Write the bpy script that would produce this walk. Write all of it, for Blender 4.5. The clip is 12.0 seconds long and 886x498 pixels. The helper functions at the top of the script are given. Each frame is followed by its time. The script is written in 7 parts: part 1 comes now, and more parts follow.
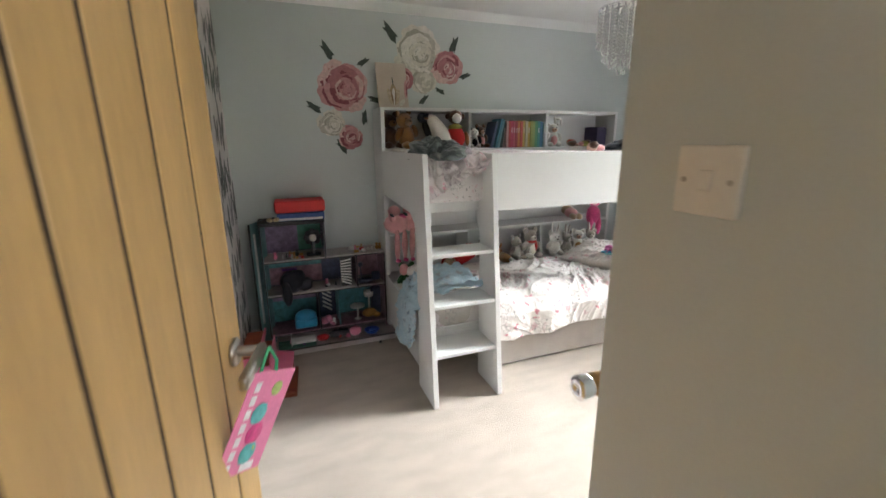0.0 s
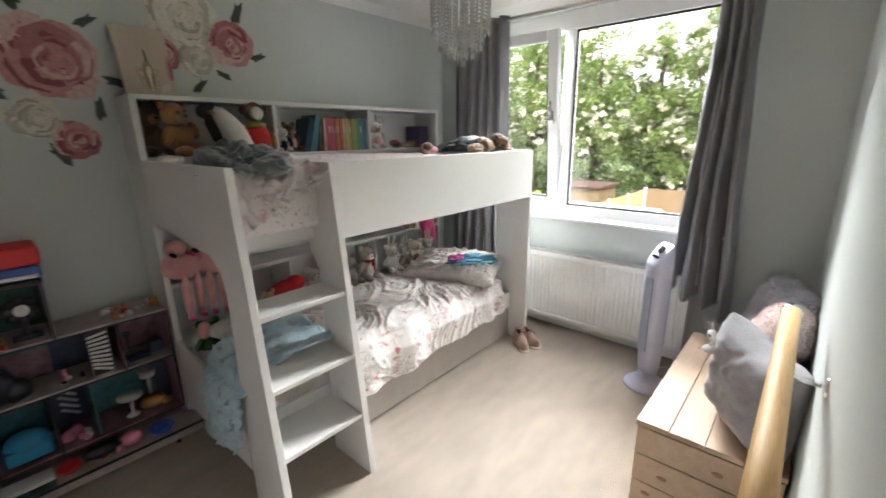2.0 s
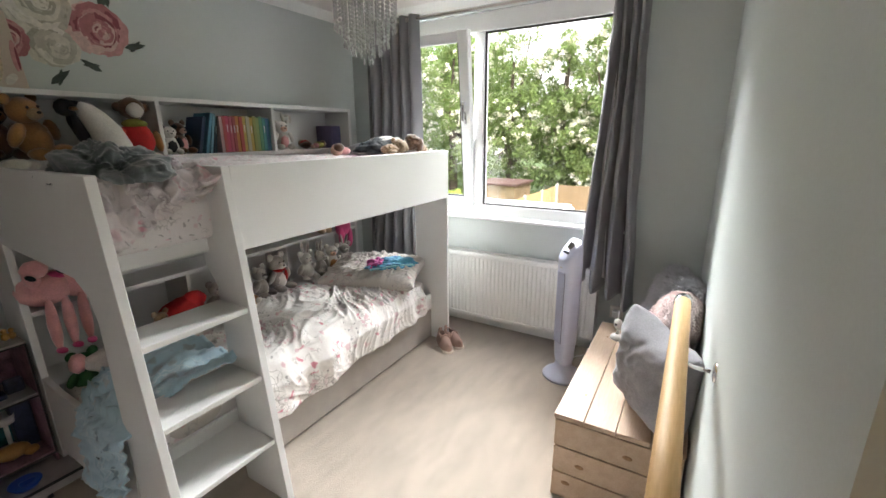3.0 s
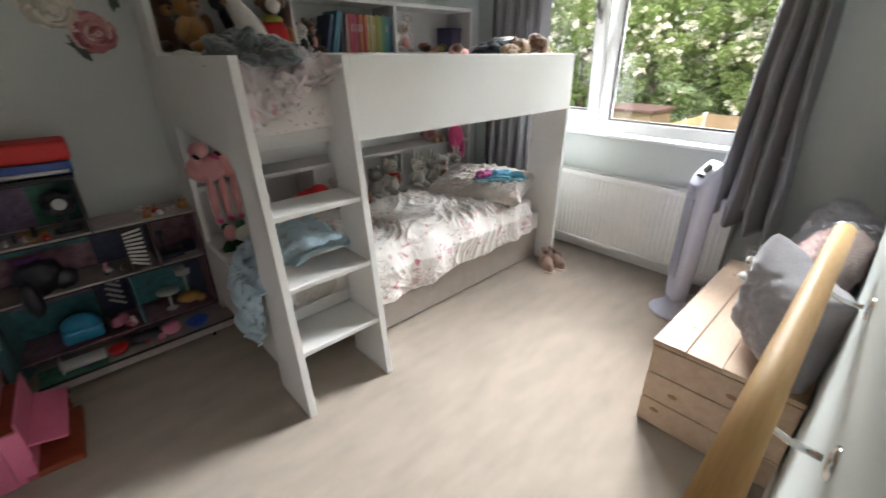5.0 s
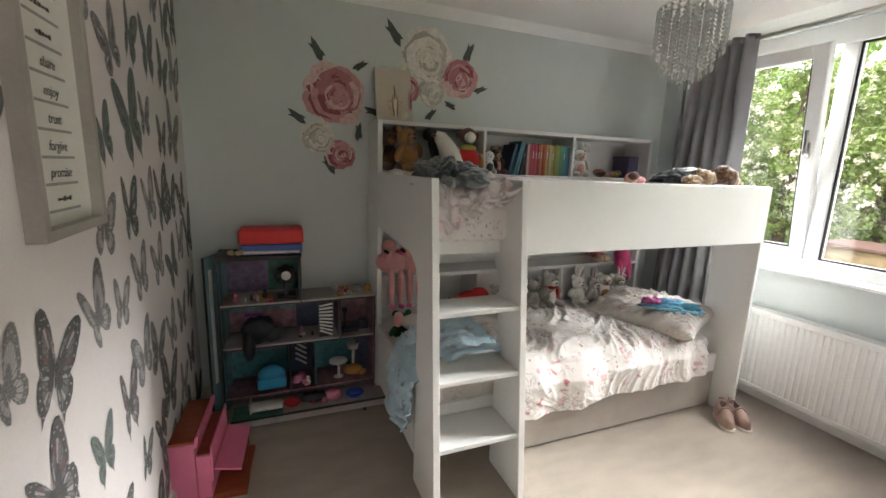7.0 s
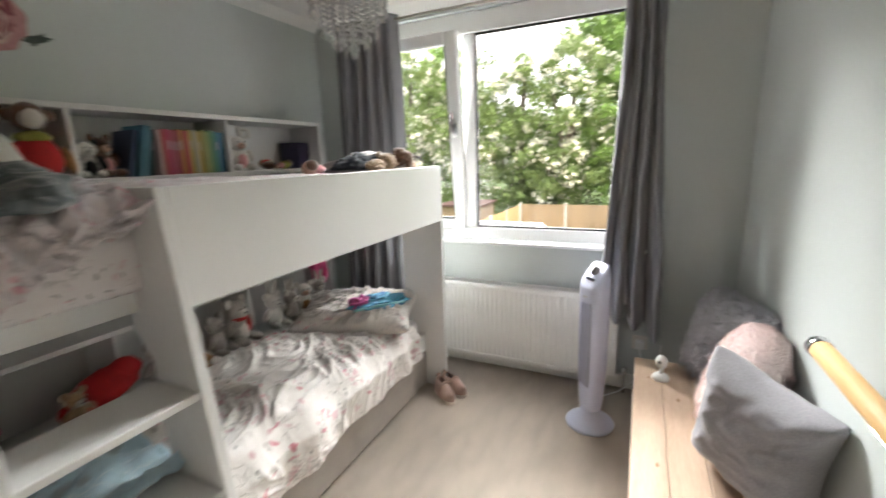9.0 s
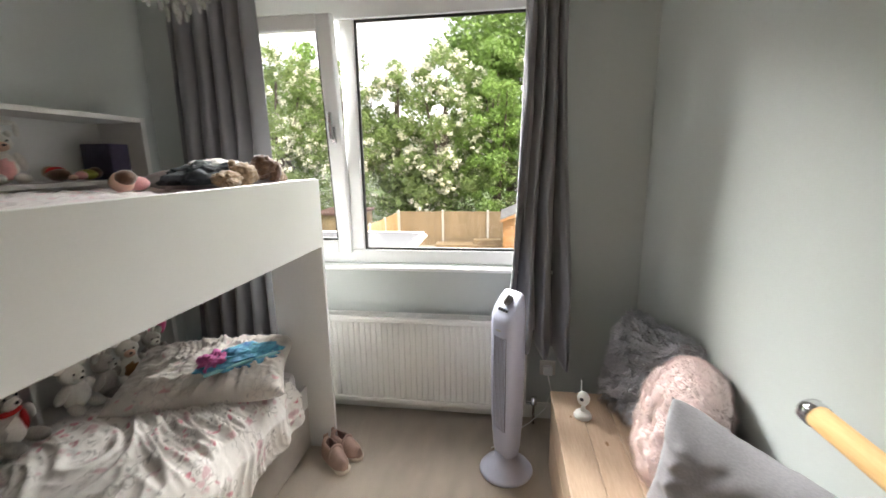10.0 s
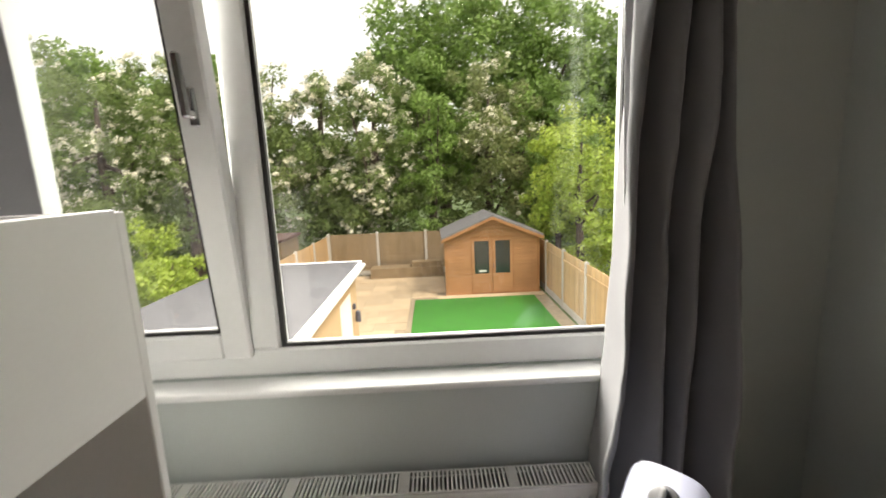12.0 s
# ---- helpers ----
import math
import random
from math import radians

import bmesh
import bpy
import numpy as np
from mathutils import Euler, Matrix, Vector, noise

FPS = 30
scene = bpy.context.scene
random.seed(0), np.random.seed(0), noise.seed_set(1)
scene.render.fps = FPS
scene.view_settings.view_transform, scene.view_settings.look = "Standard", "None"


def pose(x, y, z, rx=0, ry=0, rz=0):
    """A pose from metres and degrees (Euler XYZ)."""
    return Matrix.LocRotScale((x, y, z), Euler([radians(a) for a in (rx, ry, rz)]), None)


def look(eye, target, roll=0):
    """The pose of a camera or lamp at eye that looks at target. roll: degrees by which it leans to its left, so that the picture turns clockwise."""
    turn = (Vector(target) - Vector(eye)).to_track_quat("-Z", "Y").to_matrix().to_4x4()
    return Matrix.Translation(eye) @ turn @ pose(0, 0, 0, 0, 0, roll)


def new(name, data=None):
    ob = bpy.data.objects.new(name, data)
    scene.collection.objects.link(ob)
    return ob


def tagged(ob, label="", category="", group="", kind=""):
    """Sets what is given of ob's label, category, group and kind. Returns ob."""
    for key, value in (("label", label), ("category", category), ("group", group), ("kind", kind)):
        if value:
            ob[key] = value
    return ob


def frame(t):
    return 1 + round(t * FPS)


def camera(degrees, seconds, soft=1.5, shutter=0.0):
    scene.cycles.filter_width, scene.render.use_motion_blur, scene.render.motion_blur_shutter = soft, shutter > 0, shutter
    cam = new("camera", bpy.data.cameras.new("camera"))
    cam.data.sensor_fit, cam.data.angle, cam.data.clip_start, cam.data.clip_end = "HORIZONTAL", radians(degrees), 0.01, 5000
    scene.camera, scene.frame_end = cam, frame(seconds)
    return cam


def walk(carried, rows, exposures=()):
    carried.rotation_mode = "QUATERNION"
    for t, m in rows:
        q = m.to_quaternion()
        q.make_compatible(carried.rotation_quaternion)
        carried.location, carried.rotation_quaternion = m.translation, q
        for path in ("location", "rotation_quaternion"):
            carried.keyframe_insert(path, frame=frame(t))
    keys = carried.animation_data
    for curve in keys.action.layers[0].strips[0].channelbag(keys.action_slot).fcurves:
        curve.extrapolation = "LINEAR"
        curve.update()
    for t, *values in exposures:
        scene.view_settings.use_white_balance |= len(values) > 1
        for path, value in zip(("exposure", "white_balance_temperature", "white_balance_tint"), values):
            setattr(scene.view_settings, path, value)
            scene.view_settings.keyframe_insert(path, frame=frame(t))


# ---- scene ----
cam = camera(92.9, 12.0, shutter=0.4)
PATH = [
    (0, (-0.682, -0.363, 1.453), (0.01, 1.446, 0.954), -0.4),
    (0.5, (-0.651, -0.1, 1.45), (0.115, 1.696, 1.015), -0.5),
    (1, (-0.671, 0.118, 1.498), (0.285, 1.807, 1.016), 0.0),
    (1.5, (-0.595, 0.19, 1.483), (0.586, 1.718, 0.963), -0.2),
    (2, (-0.572, 0.27, 1.477), (0.881, 1.544, 0.96), -0.7),
    (2.5, (-0.532, 0.306, 1.476), (1.094, 1.363, 0.983), -0.6),
    (2.7, (-0.51, 0.277, 1.489), (1.144, 1.285, 0.993), -0.6),
    (4.3, (-0.477, 0.272, 1.421), (1.084, 1.278, 0.681), -0.6),
    (4.5, (-0.47, 0.252, 1.402), (1.017, 1.339, 0.621), -0.7),
    (5, (-0.491, 0.239, 1.386), (0.755, 1.558, 0.545), -0.3),
    (5.5, (-0.537, 0.208, 1.371), (0.455, 1.757, 0.585), 0.2),
    (6, (-0.568, 0.188, 1.394), (0.232, 1.904, 0.749), 0.8),
    (6.5, (-0.569, 0.17, 1.41), (0.148, 1.977, 0.942), 1.3),
    (6.7, (-0.562, 0.18, 1.414), (0.15, 2.006, 1.013), 1.7),
    (8.3, (-0.437, 0.483, 1.463), (0.747, 2.03, 1.014), -1.0),
    (8.5, (-0.39, 0.548, 1.439), (0.959, 1.949, 0.971), -2.2),
    (9, (-0.223, 0.665, 1.431), (1.544, 1.499, 1.006), -2.0),
    (9.5, (-0.023, 0.727, 1.451), (1.871, 1.247, 1.074), -2.3),
    (10, (0.149, 0.867, 1.457), (2.085, 1.153, 1.045), -0.9),
    (10.5, (0.474, 0.991, 1.454), (2.424, 1.166, 1.049), -3.8),
    (11, (0.744, 1.065, 1.404), (2.714, 1.215, 1.093), -2.6),
    (11.5, (1.052, 1.11, 1.413), (3.009, 1.231, 1.02), -0.9),
    (12, (1.308, 1.214, 1.414), (3.279, 1.177, 1.077), -2.4),
]
walk(cam, [(t, look(eye, target, roll)) for t, eye, target, roll in PATH],
     exposures=[(0, 2.7, 6550, 10), (1.5, 2.35, 6700, 10), (4.5, 2.25, 6700, 10), (5.5, 2.1, 6600, 10), (6.5, 2.42, 6900, 10), (9.0, 2.17, 6850, 10), (9.5, 1.92, 6950, 10), (10.5, 1.9, 7100, 10), (11, 1.7, 7300, 10), (12, 0.9, 7600, 10)])

# ---- light ----
world = bpy.data.worlds.new("sky")
scene.world = world
world.use_nodes = True
_wn = world.node_tree.nodes
_sky = _wn.new("ShaderNodeTexSky")
_sky.sky_type = "NISHITA"
_sky.sun_disc = False
_sky.sun_elevation = radians(52)
_sky.sun_rotation = radians(214)
_sky.air_density = 1.0
_sky.dust_density = 4.0
_sky.ozone_density = 0.0
_wn["Background"].inputs["Strength"].default_value = 0.105
# a bright, thin cloud cover over the clear sky
_cloud = _wn.new("ShaderNodeMix")
_cloud.data_type = "RGBA"
_cloud.inputs["Factor"].default_value = 0.7
_cloud.inputs["B"].default_value = (9.0, 9.2, 9.4, 1)
world.node_tree.links.new(_sky.outputs["Color"], _cloud.inputs["A"])
world.node_tree.links.new(_cloud.outputs["Result"], _wn["Background"].inputs["Color"])
_sun = new("sun", bpy.data.lights.new("sun", "SUN"))
_sun.data.energy = 1.55
_sun.data.angle = radians(14)
_sun.data.color = (1.0, 0.96, 0.9)
_sun.matrix_world = look((-5, -7.5, 14), (2, 1, 0))
# the sky's light at the window
_win = new("window_light", bpy.data.lights.new("window_light", "AREA"))
_win.data.shape = "RECTANGLE"
_win.data.size, _win.data.size_y = 8.4, 2.8
_win.data.energy = 1690
_win.data.color = (0.94, 0.97, 1.0)
_win.matrix_world = look((8.4, 3.05, 5.55), (1.65, 1.0, 1.35))
# the high sky over the garden
_high = new("sky_light", bpy.data.lights.new("sky_light", "AREA"))
_high.data.shape = "RECTANGLE"
_high.data.size, _high.data.size_y = 7.0, 4.0
_high.data.energy = 540
_high.data.color = (0.94, 0.97, 1.0)
_high.matrix_world = look((5.6, 1.2, 7.4), (2.1, 1.5, 1.2))
# added fill lamp outside a made-up landing window behind the doorway
_hall_fill = new("landing_light", bpy.data.lights.new("landing_light", "AREA"))
_hall_fill.data.shape = "RECTANGLE"
_hall_fill.data.size, _hall_fill.data.size_y = 0.8, 1.1
_hall_fill.data.energy = 2.6
_hall_fill.data.color = (1.0, 0.98, 0.94)
_hall_fill.matrix_world = look((0.34, -1.75, 1.65), (-0.8, 0.2, 1.25))


# ---- helpers of this scene ----
def mat(name, color, rough=0.6, vary=0.12, scale=6.0, fine=60.0, bump=0.05, metal=0.0, dist=0.004, stretch=(1, 1, 1), dark=None, sheen=0.0, coat=0.0, rand=0.0):
    """A plain surface with variation at two scales and fine relief, in object space."""
    m = bpy.data.materials.new(name)
    m.use_nodes = True
    nt = m.node_tree
    n, l = nt.nodes, nt.links
    b = n["Principled BSDF"]
    b.inputs["Roughness"].default_value = rough
    b.inputs["Metallic"].default_value = metal
    b.inputs["Sheen Weight"].default_value = sheen
    b.inputs["Coat Weight"].default_value = coat
    tc = n.new("ShaderNodeTexCoord")
    mp = n.new("ShaderNodeMapping")
    mp.inputs["Scale"].default_value = stretch
    l.new(tc.outputs["Object"], mp.inputs["Vector"])
    a = n.new("ShaderNodeTexNoise")
    a.inputs["Scale"].default_value = scale
    a.inputs["Detail"].default_value = 4
    f = n.new("ShaderNodeTexNoise")
    f.inputs["Scale"].default_value = fine
    f.inputs["Detail"].default_value = 3
    l.new(mp.outputs["Vector"], a.inputs["Vector"])
    l.new(mp.outputs["Vector"], f.inputs["Vector"])
    mx = n.new("ShaderNodeMix")
    mx.data_type = "RGBA"
    c = Vector(color)
    d = Vector(dark) if dark else c * (1 - 2.2 * vary)
    mx.inputs["A"].default_value = (*d, 1)
    mx.inputs["B"].default_value = (*(c * (1 + 0.6 * vary)), 1)
    ad = n.new("ShaderNodeMath")
    ad.operation = "MULTIPLY_ADD"
    ad.inputs[1].default_value = 0.4
    l.new(f.outputs["Fac"], ad.inputs[0])
    sc = n.new("ShaderNodeMath")
    sc.operation = "MULTIPLY"
    sc.inputs[1].default_value = 0.6
    l.new(a.outputs["Fac"], sc.inputs[0])
    l.new(sc.outputs[0], ad.inputs[2])
    rp = n.new("ShaderNodeMapRange")
    rp.inputs["From Min"].default_value, rp.inputs["From Max"].default_value = 0.3, 0.68
    l.new(ad.outputs[0], rp.inputs["Value"])
    l.new(rp.outputs["Result"], mx.inputs["Factor"])
    out = mx.outputs["Result"]
    if rand:
        oi = n.new("ShaderNodeObjectInfo")
        hs = n.new("ShaderNodeHueSaturation")
        mr = n.new("ShaderNodeMapRange")
        mr.inputs["To Min"].default_value, mr.inputs["To Max"].default_value = 1 - rand, 1 + rand
        l.new(oi.outputs["Random"], mr.inputs["Value"])
        l.new(mr.outputs["Result"], hs.inputs["Value"])
        l.new(out, hs.inputs["Color"])
        out = hs.outputs["Color"]
    l.new(out, b.inputs["Base Color"])
    if bump:
        bp = n.new("ShaderNodeBump")
        bp.inputs["Strength"].default_value = bump
        bp.inputs["Distance"].default_value = dist
        l.new(f.outputs["Fac"], bp.inputs["Height"])
        l.new(bp.outputs["Normal"], b.inputs["Normal"])
    return m


def bx(x0, x1, y0, y1, z0, z1, bev=0.0, seg=1):
    bm = bmesh.new()
    bmesh.ops.create_cube(bm, size=1, matrix=Matrix.Translation(((x0 + x1) / 2, (y0 + y1) / 2, (z0 + z1) / 2)) @ Matrix.Diagonal((abs(x1 - x0), abs(y1 - y0), abs(z1 - z0), 1)))
    if bev:
        bmesh.ops.bevel(bm, geom=bm.edges[:], offset=bev, segments=seg, affect="EDGES", profile=0.5)
    return bm


def prism(pts, axis, a, b, bev=0.0):
    """An outline pts (in the other two axes, in order) drawn out along axis from a to b."""
    bm = bmesh.new()
    k = "xyz".index(axis)

    def co(p, v):
        q = list(p)
        q.insert(k, v)
        return q
    lo = [bm.verts.new(co(p, a)) for p in pts]
    hi = [bm.verts.new(co(p, b)) for p in pts]
    n = len(pts)
    bm.faces.new(lo)
    bm.faces.new(hi)
    for i in range(n):
        bm.faces.new((lo[i], lo[(i + 1) % n], hi[(i + 1) % n], hi[i]))
    bmesh.ops.recalc_face_normals(bm, faces=bm.faces[:])
    if bev:
        bmesh.ops.bevel(bm, geom=bm.edges[:], offset=bev, segments=1, affect="EDGES")
    return bm


def join(*bms):
    out = bmesh.new()
    for bm in bms:
        me = bpy.data.meshes.new("tmp")
        bm.to_mesh(me)
        out.from_mesh(me)
        bpy.data.meshes.remove(me)
        bm.free()
    return out


def moved(bm, m):
    bm.transform(m)
    return bm


def lathe(profile, n=24, m=None):
    bm = bmesh.new()
    rings = []
    for r, z in profile:
        rings.append([bm.verts.new((r * math.cos(2 * math.pi * i / n), r * math.sin(2 * math.pi * i / n), z)) for i in range(n)] if r > 1e-5 else [bm.verts.new((0, 0, z))])
    for a, b in zip(rings, rings[1:]):
        for i in range(n):
            j = (i + 1) % n
            q = [a[i % len(a)], a[j % len(a)], b[j % len(b)], b[i % len(b)]]
            q = list(dict.fromkeys(q))
            if len(q) > 2:
                bm.faces.new(q)
    bmesh.ops.recalc_face_normals(bm, faces=bm.faces[:])
    if m is not None:
        bm.transform(m)
    return bm


def tube(pts, r, n=10, cap=True):
    """A round rod along pts; r is one radius or one for each point."""
    bm = bmesh.new()
    pts = [Vector(p) for p in pts]
    rs = r if isinstance(r, (list, tuple)) else [r] * len(pts)
    rings = []
    side = None
    for i, p in enumerate(pts):
        d = (pts[min(i + 1, len(pts) - 1)] - pts[max(i - 1, 0)]).normalized()
        if side is None:
            side = d.orthogonal().normalized()
        side = (side - d * side.dot(d)).normalized()
        up = d.cross(side)
        rings.append([bm.verts.new(p + (side * math.cos(2 * math.pi * k / n) + up * math.sin(2 * math.pi * k / n)) * rs[i]) for k in range(n)])
    for a, b in zip(rings, rings[1:]):
        for k in range(n):
            bm.faces.new((a[k], a[(k + 1) % n], b[(k + 1) % n], b[k]))
    if cap:
        bm.faces.new(rings[0])
        bm.faces.new(rings[-1])
    bmesh.ops.recalc_face_normals(bm, faces=bm.faces[:])
    return bm


def blob(c, r, bumpy=0.0, freq=3.0, turn=(0, 0, 0), sub=2):
    """A rounded, slightly uneven lump at c with half-sizes r."""
    bm = bmesh.new()
    bmesh.ops.create_icosphere(bm, subdivisions=sub, radius=1)
    if bumpy:
        o = Vector(c) * 7.3
        for v in bm.verts:
            v.co *= 1 + bumpy * noise.noise(v.co * freq + o)
    bm.transform(pose(*c, *turn) @ Matrix.Diagonal((*r, 1)))
    return bm


def grid(nx, ny, fn):
    """A sheet: fn(u, v) gives the place for u and v from 0 to 1."""
    bm = bmesh.new()
    vs = [[bm.verts.new(fn(i / nx, j / ny)) for j in range(ny + 1)] for i in range(nx + 1)]
    for i in range(nx):
        for j in range(ny):
            bm.faces.new((vs[i][j], vs[i + 1][j], vs[i + 1][j + 1], vs[i][j + 1]))
    return bm


def thick(bm, t):
    """Gives a sheet a thickness and closes its rim."""
    bmesh.ops.recalc_face_normals(bm, faces=bm.faces[:])
    bm.normal_update()
    rim = [e for e in bm.edges if len(e.link_faces) == 1]
    front = bm.faces[:]
    back = {v: bm.verts.new(v.co - v.normal * t) for v in bm.verts[:]}
    for f in front:
        bm.faces.new([back[v] for v in reversed(f.verts)])
    for e in rim:
        a, b = e.verts
        bm.faces.new([b, a, back[a], back[b]])
    bmesh.ops.recalc_face_normals(bm, faces=bm.faces[:])
    return bm


def mesh_of(name, bm, material, smooth=False):
    me = bpy.data.meshes.new(name)
    bm.to_mesh(me)
    bm.free()
    for m in material if isinstance(material, (list, tuple)) else [material]:
        me.materials.append(m)
    if smooth:
        me.shade_smooth()
    return me


def part(name, bm, material, parent, label="", smooth=False):
    ob = new(name, mesh_of(name, bm, material, smooth))
    ob.parent = parent
    if label:
        tagged(ob, label)
    return ob


def thing(name, label, category, at=(0, 0, 0), turn=0.0, group="", kind=""):
    ob = new(name)
    ob.empty_display_size = 0.05
    ob.matrix_basis = pose(*at, 0, 0, turn)
    return tagged(ob, label, category, group, kind)


def solo(name, bm, material, label, category, at=(0, 0, 0), turn=0.0, group="", kind="", smooth=False):
    ob = new(name, mesh_of(name, bm, material, smooth))
    ob.matrix_basis = pose(*at, 0, 0, turn)
    return tagged(ob, label, category, group, kind)


# ---- materials ----
GREY_WALL = mat("grey_wall_paint", (0.565, 0.605, 0.59), 0.62, 0.03, 1.5, 220, 0.06, dist=0.002)
LILAC_PAPER = mat("pale_pink_wallpaper", (0.76, 0.71, 0.715), 0.75, 0.03, 2, 160, 0.04, dist=0.002)
CEILING = mat("ceiling_paint", (0.8, 0.79, 0.77), 0.8, 0.02, 2, 150, 0.08)
WHITE_TRIM = mat("white_gloss_trim", (0.82, 0.82, 0.8), 0.35, 0.03, 4, 90, 0.03)
CARPET = mat("cream_carpet", (0.468, 0.398, 0.328), 0.95, 0.12, 4.2, 420, 0.7, dist=0.006, sheen=0.3, stretch=(1.0, 2.6, 1.0))
BED_WHITE = mat("white_laminate", (0.73, 0.73, 0.72), 0.42, 0.02, 3, 120, 0.03)
BED_EDGE = mat("white_edge_banding", (0.84, 0.83, 0.81), 0.4, 0.02, 3, 120, 0.02)
TAUPE = mat("taupe_fabric", (0.44, 0.40, 0.36), 0.85, 0.08, 8, 300, 0.2)
OAK = mat("oak_veneer", (0.60, 0.385, 0.15), 0.42, 0.12, 3, 40, 0.05, stretch=(7, 7, 0.5))
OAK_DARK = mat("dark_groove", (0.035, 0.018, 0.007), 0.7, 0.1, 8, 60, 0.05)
UPVC = mat("white_window_plastic", (0.82, 0.83, 0.83), 0.28, 0.02, 5, 60, 0.02)
GASKET = mat("black_rubber", (0.02, 0.02, 0.02), 0.6, 0.1, 20, 90, 0.05)
CHROME = mat("chrome", (0.75, 0.75, 0.76), 0.12, 0.03, 8, 80, 0.01, metal=1.0)
STEEL = mat("brushed_steel", (0.5, 0.47, 0.42), 0.3, 0.06, 20, 150, 0.03, metal=1.0)
RADIATOR = mat("white_radiator_enamel", (0.80, 0.80, 0.78), 0.3, 0.02, 6, 80, 0.02)
CURTAIN = mat("grey_curtain_cloth", (0.22, 0.22, 0.235), 0.85, 0.06, 5, 350, 0.15, sheen=0.3)
# near-black colour painted as the shade inside hollow things
INNER_SHADE = mat("black_inner_shade", (0.03, 0.03, 0.03), 0.8, 0.1, 10, 90, 0.0)


def pine_mat(name, color, dark, stretch):
    m = mat(name, color, 0.55, 0.1, 2.2, 26, 0.08, stretch=stretch, dark=dark, rand=0.07)
    return m


PINE = pine_mat("pale_pine_boards", (0.55, 0.41, 0.305), (0.43, 0.30, 0.205), (0.9, 9, 9))
PINE_ROUND = pine_mat("varnished_pine_pole", (0.72, 0.47, 0.22), (0.58, 0.34, 0.13), (0.8, 9, 9))


def glass_mat():
    m = bpy.data.materials.new("window_glass")
    m.use_nodes = True
    n, l = m.node_tree.nodes, m.node_tree.links
    n.remove(n["Principled BSDF"])
    tr = n.new("ShaderNodeBsdfTransparent")
    gl = n.new("ShaderNodeBsdfGlossy")
    gl.inputs["Roughness"].default_value = 0.02
    fr = n.new("ShaderNodeFresnel")
    fr.inputs["IOR"].default_value = 1.45
    mx = n.new("ShaderNodeMixShader")
    l.new(fr.outputs[0], mx.inputs[0])
    l.new(tr.outputs[0], mx.inputs[1])
    l.new(gl.outputs[0], mx.inputs[2])
    l.new(mx.outputs[0], n["Material Output"].inputs["Surface"])
    return m


GLASS = glass_mat()


# ---- the room ----
XL, XW, YB, YF, ZC = -0.985, 2.387, 0.165, 2.852, 2.385
SX, YD = -0.181, -0.33      # wall beside the door, and the door wall
WY0, WY1, WZ0, WZ1 = 0.62, 2.40, 0.875, 2.30   # window opening
T = 0.14


def setting(name, bm, material, label, category, smooth=False):
    return solo(name, bm, material, label, category, kind="structure", smooth=smooth)


floor = setting("floor", bx(XL - T, XW + T, -1.6, YF + T, -0.12, 0), CARPET, "cream cut-pile carpet over the whole bedroom floor", "floor")
ceiling = setting("ceiling", bx(XL - T, XW + T, -1.6, YF + T, ZC, ZC + 0.12), CEILING, "plain white painted ceiling", "ceiling")
wall_flowers = setting("wall_north", bx(XL - T, XW + 0.3, YF, YF + T, 0, ZC), GREY_WALL, "pale grey painted wall behind the bunk bed", "wall")
wall_paper = setting("wall_west", bx(XL - T, XL, -1.6, YF, 0, ZC), LILAC_PAPER, "pale pink wall papered with printed butterflies", "wall")
wall_window = setting("wall_east", join(
    bx(XW, XW + 0.3, YB - 0.1, WY0, 0, ZC), bx(XW, XW + 0.3, WY1, YF, 0, ZC),
    bx(XW, XW + 0.3, WY0, WY1, 0, WZ0), bx(XW, XW + 0.3, WY0, WY1, WZ1, ZC)), GREY_WALL, "pale grey painted wall with the wide window", "wall")
wall_rail = setting("wall_south", join(bx(SX, XW, YB - 0.12, YB, 0, ZC), bx(SX, SX + 0.12, YD, YB - 0.12, 0, ZC)), GREY_WALL, "pale grey wall turning the corner to the doorway", "wall")
wall_door = setting("wall_doorway", join(bx(SX + 0.12, XW, -0.45, -0.33, 0, ZC), bx(SX, SX + 0.12, -0.45, YD, 0, ZC), bx(XL, SX, -0.45, -0.33, 2.06, ZC)), GREY_WALL, "pale grey wall over the bedroom doorway", "wall")
# the opening in this unseen wall is made up to admit the fill lamp
hall_wall = setting("wall_hall", join(bx(XL, -0.5, -1.6, -1.5, 0, ZC), bx(0.7, XW, -1.6, -1.5, 0, ZC), bx(-0.5, 0.7, -1.6, -1.5, 0, 1.1), bx(-0.5, 0.7, -1.6, -1.5, 2.2, ZC), bx(XW, XW + T, -1.5, YB - 0.1, 0, ZC)), GREY_WALL, "plain grey hall wall outside the door", "wall")

# cornice: a small cove along flower wall and window wall
_cov = [(0, 0), (-0.055, 0), (-0.04, -0.012), (-0.014, -0.038), (0, -0.055)]
cornice = setting("trim", join(
    prism([(YF + a, ZC + b) for a, b in _cov], "x", XL, XW),
    prism([(XW + a, ZC + b) for a, b in _cov], "y", YB, YF - 0.056)), WHITE_TRIM, "narrow white cove along the ceiling", "cornice")
_sk = [(0, 0), (0.016, 0), (0.016, 0.075), (0.010, 0.09), (0, 0.092)]
baseboard = setting("baseboard", join(
    prism([(XL + a, b) for a, b in _sk], "y", 0.0, YF - 0.017),
    prism([(YF - a, b) for a, b in _sk], "x", XL, XW),
    prism([(XW - a, b) for a, b in _sk], "y", YB + 0.017, YF - 0.017),
    prism([(YB + a, b) for a, b in _sk], "x", SX, XW)), WHITE_TRIM, "low white painted skirting board", "skirting board")


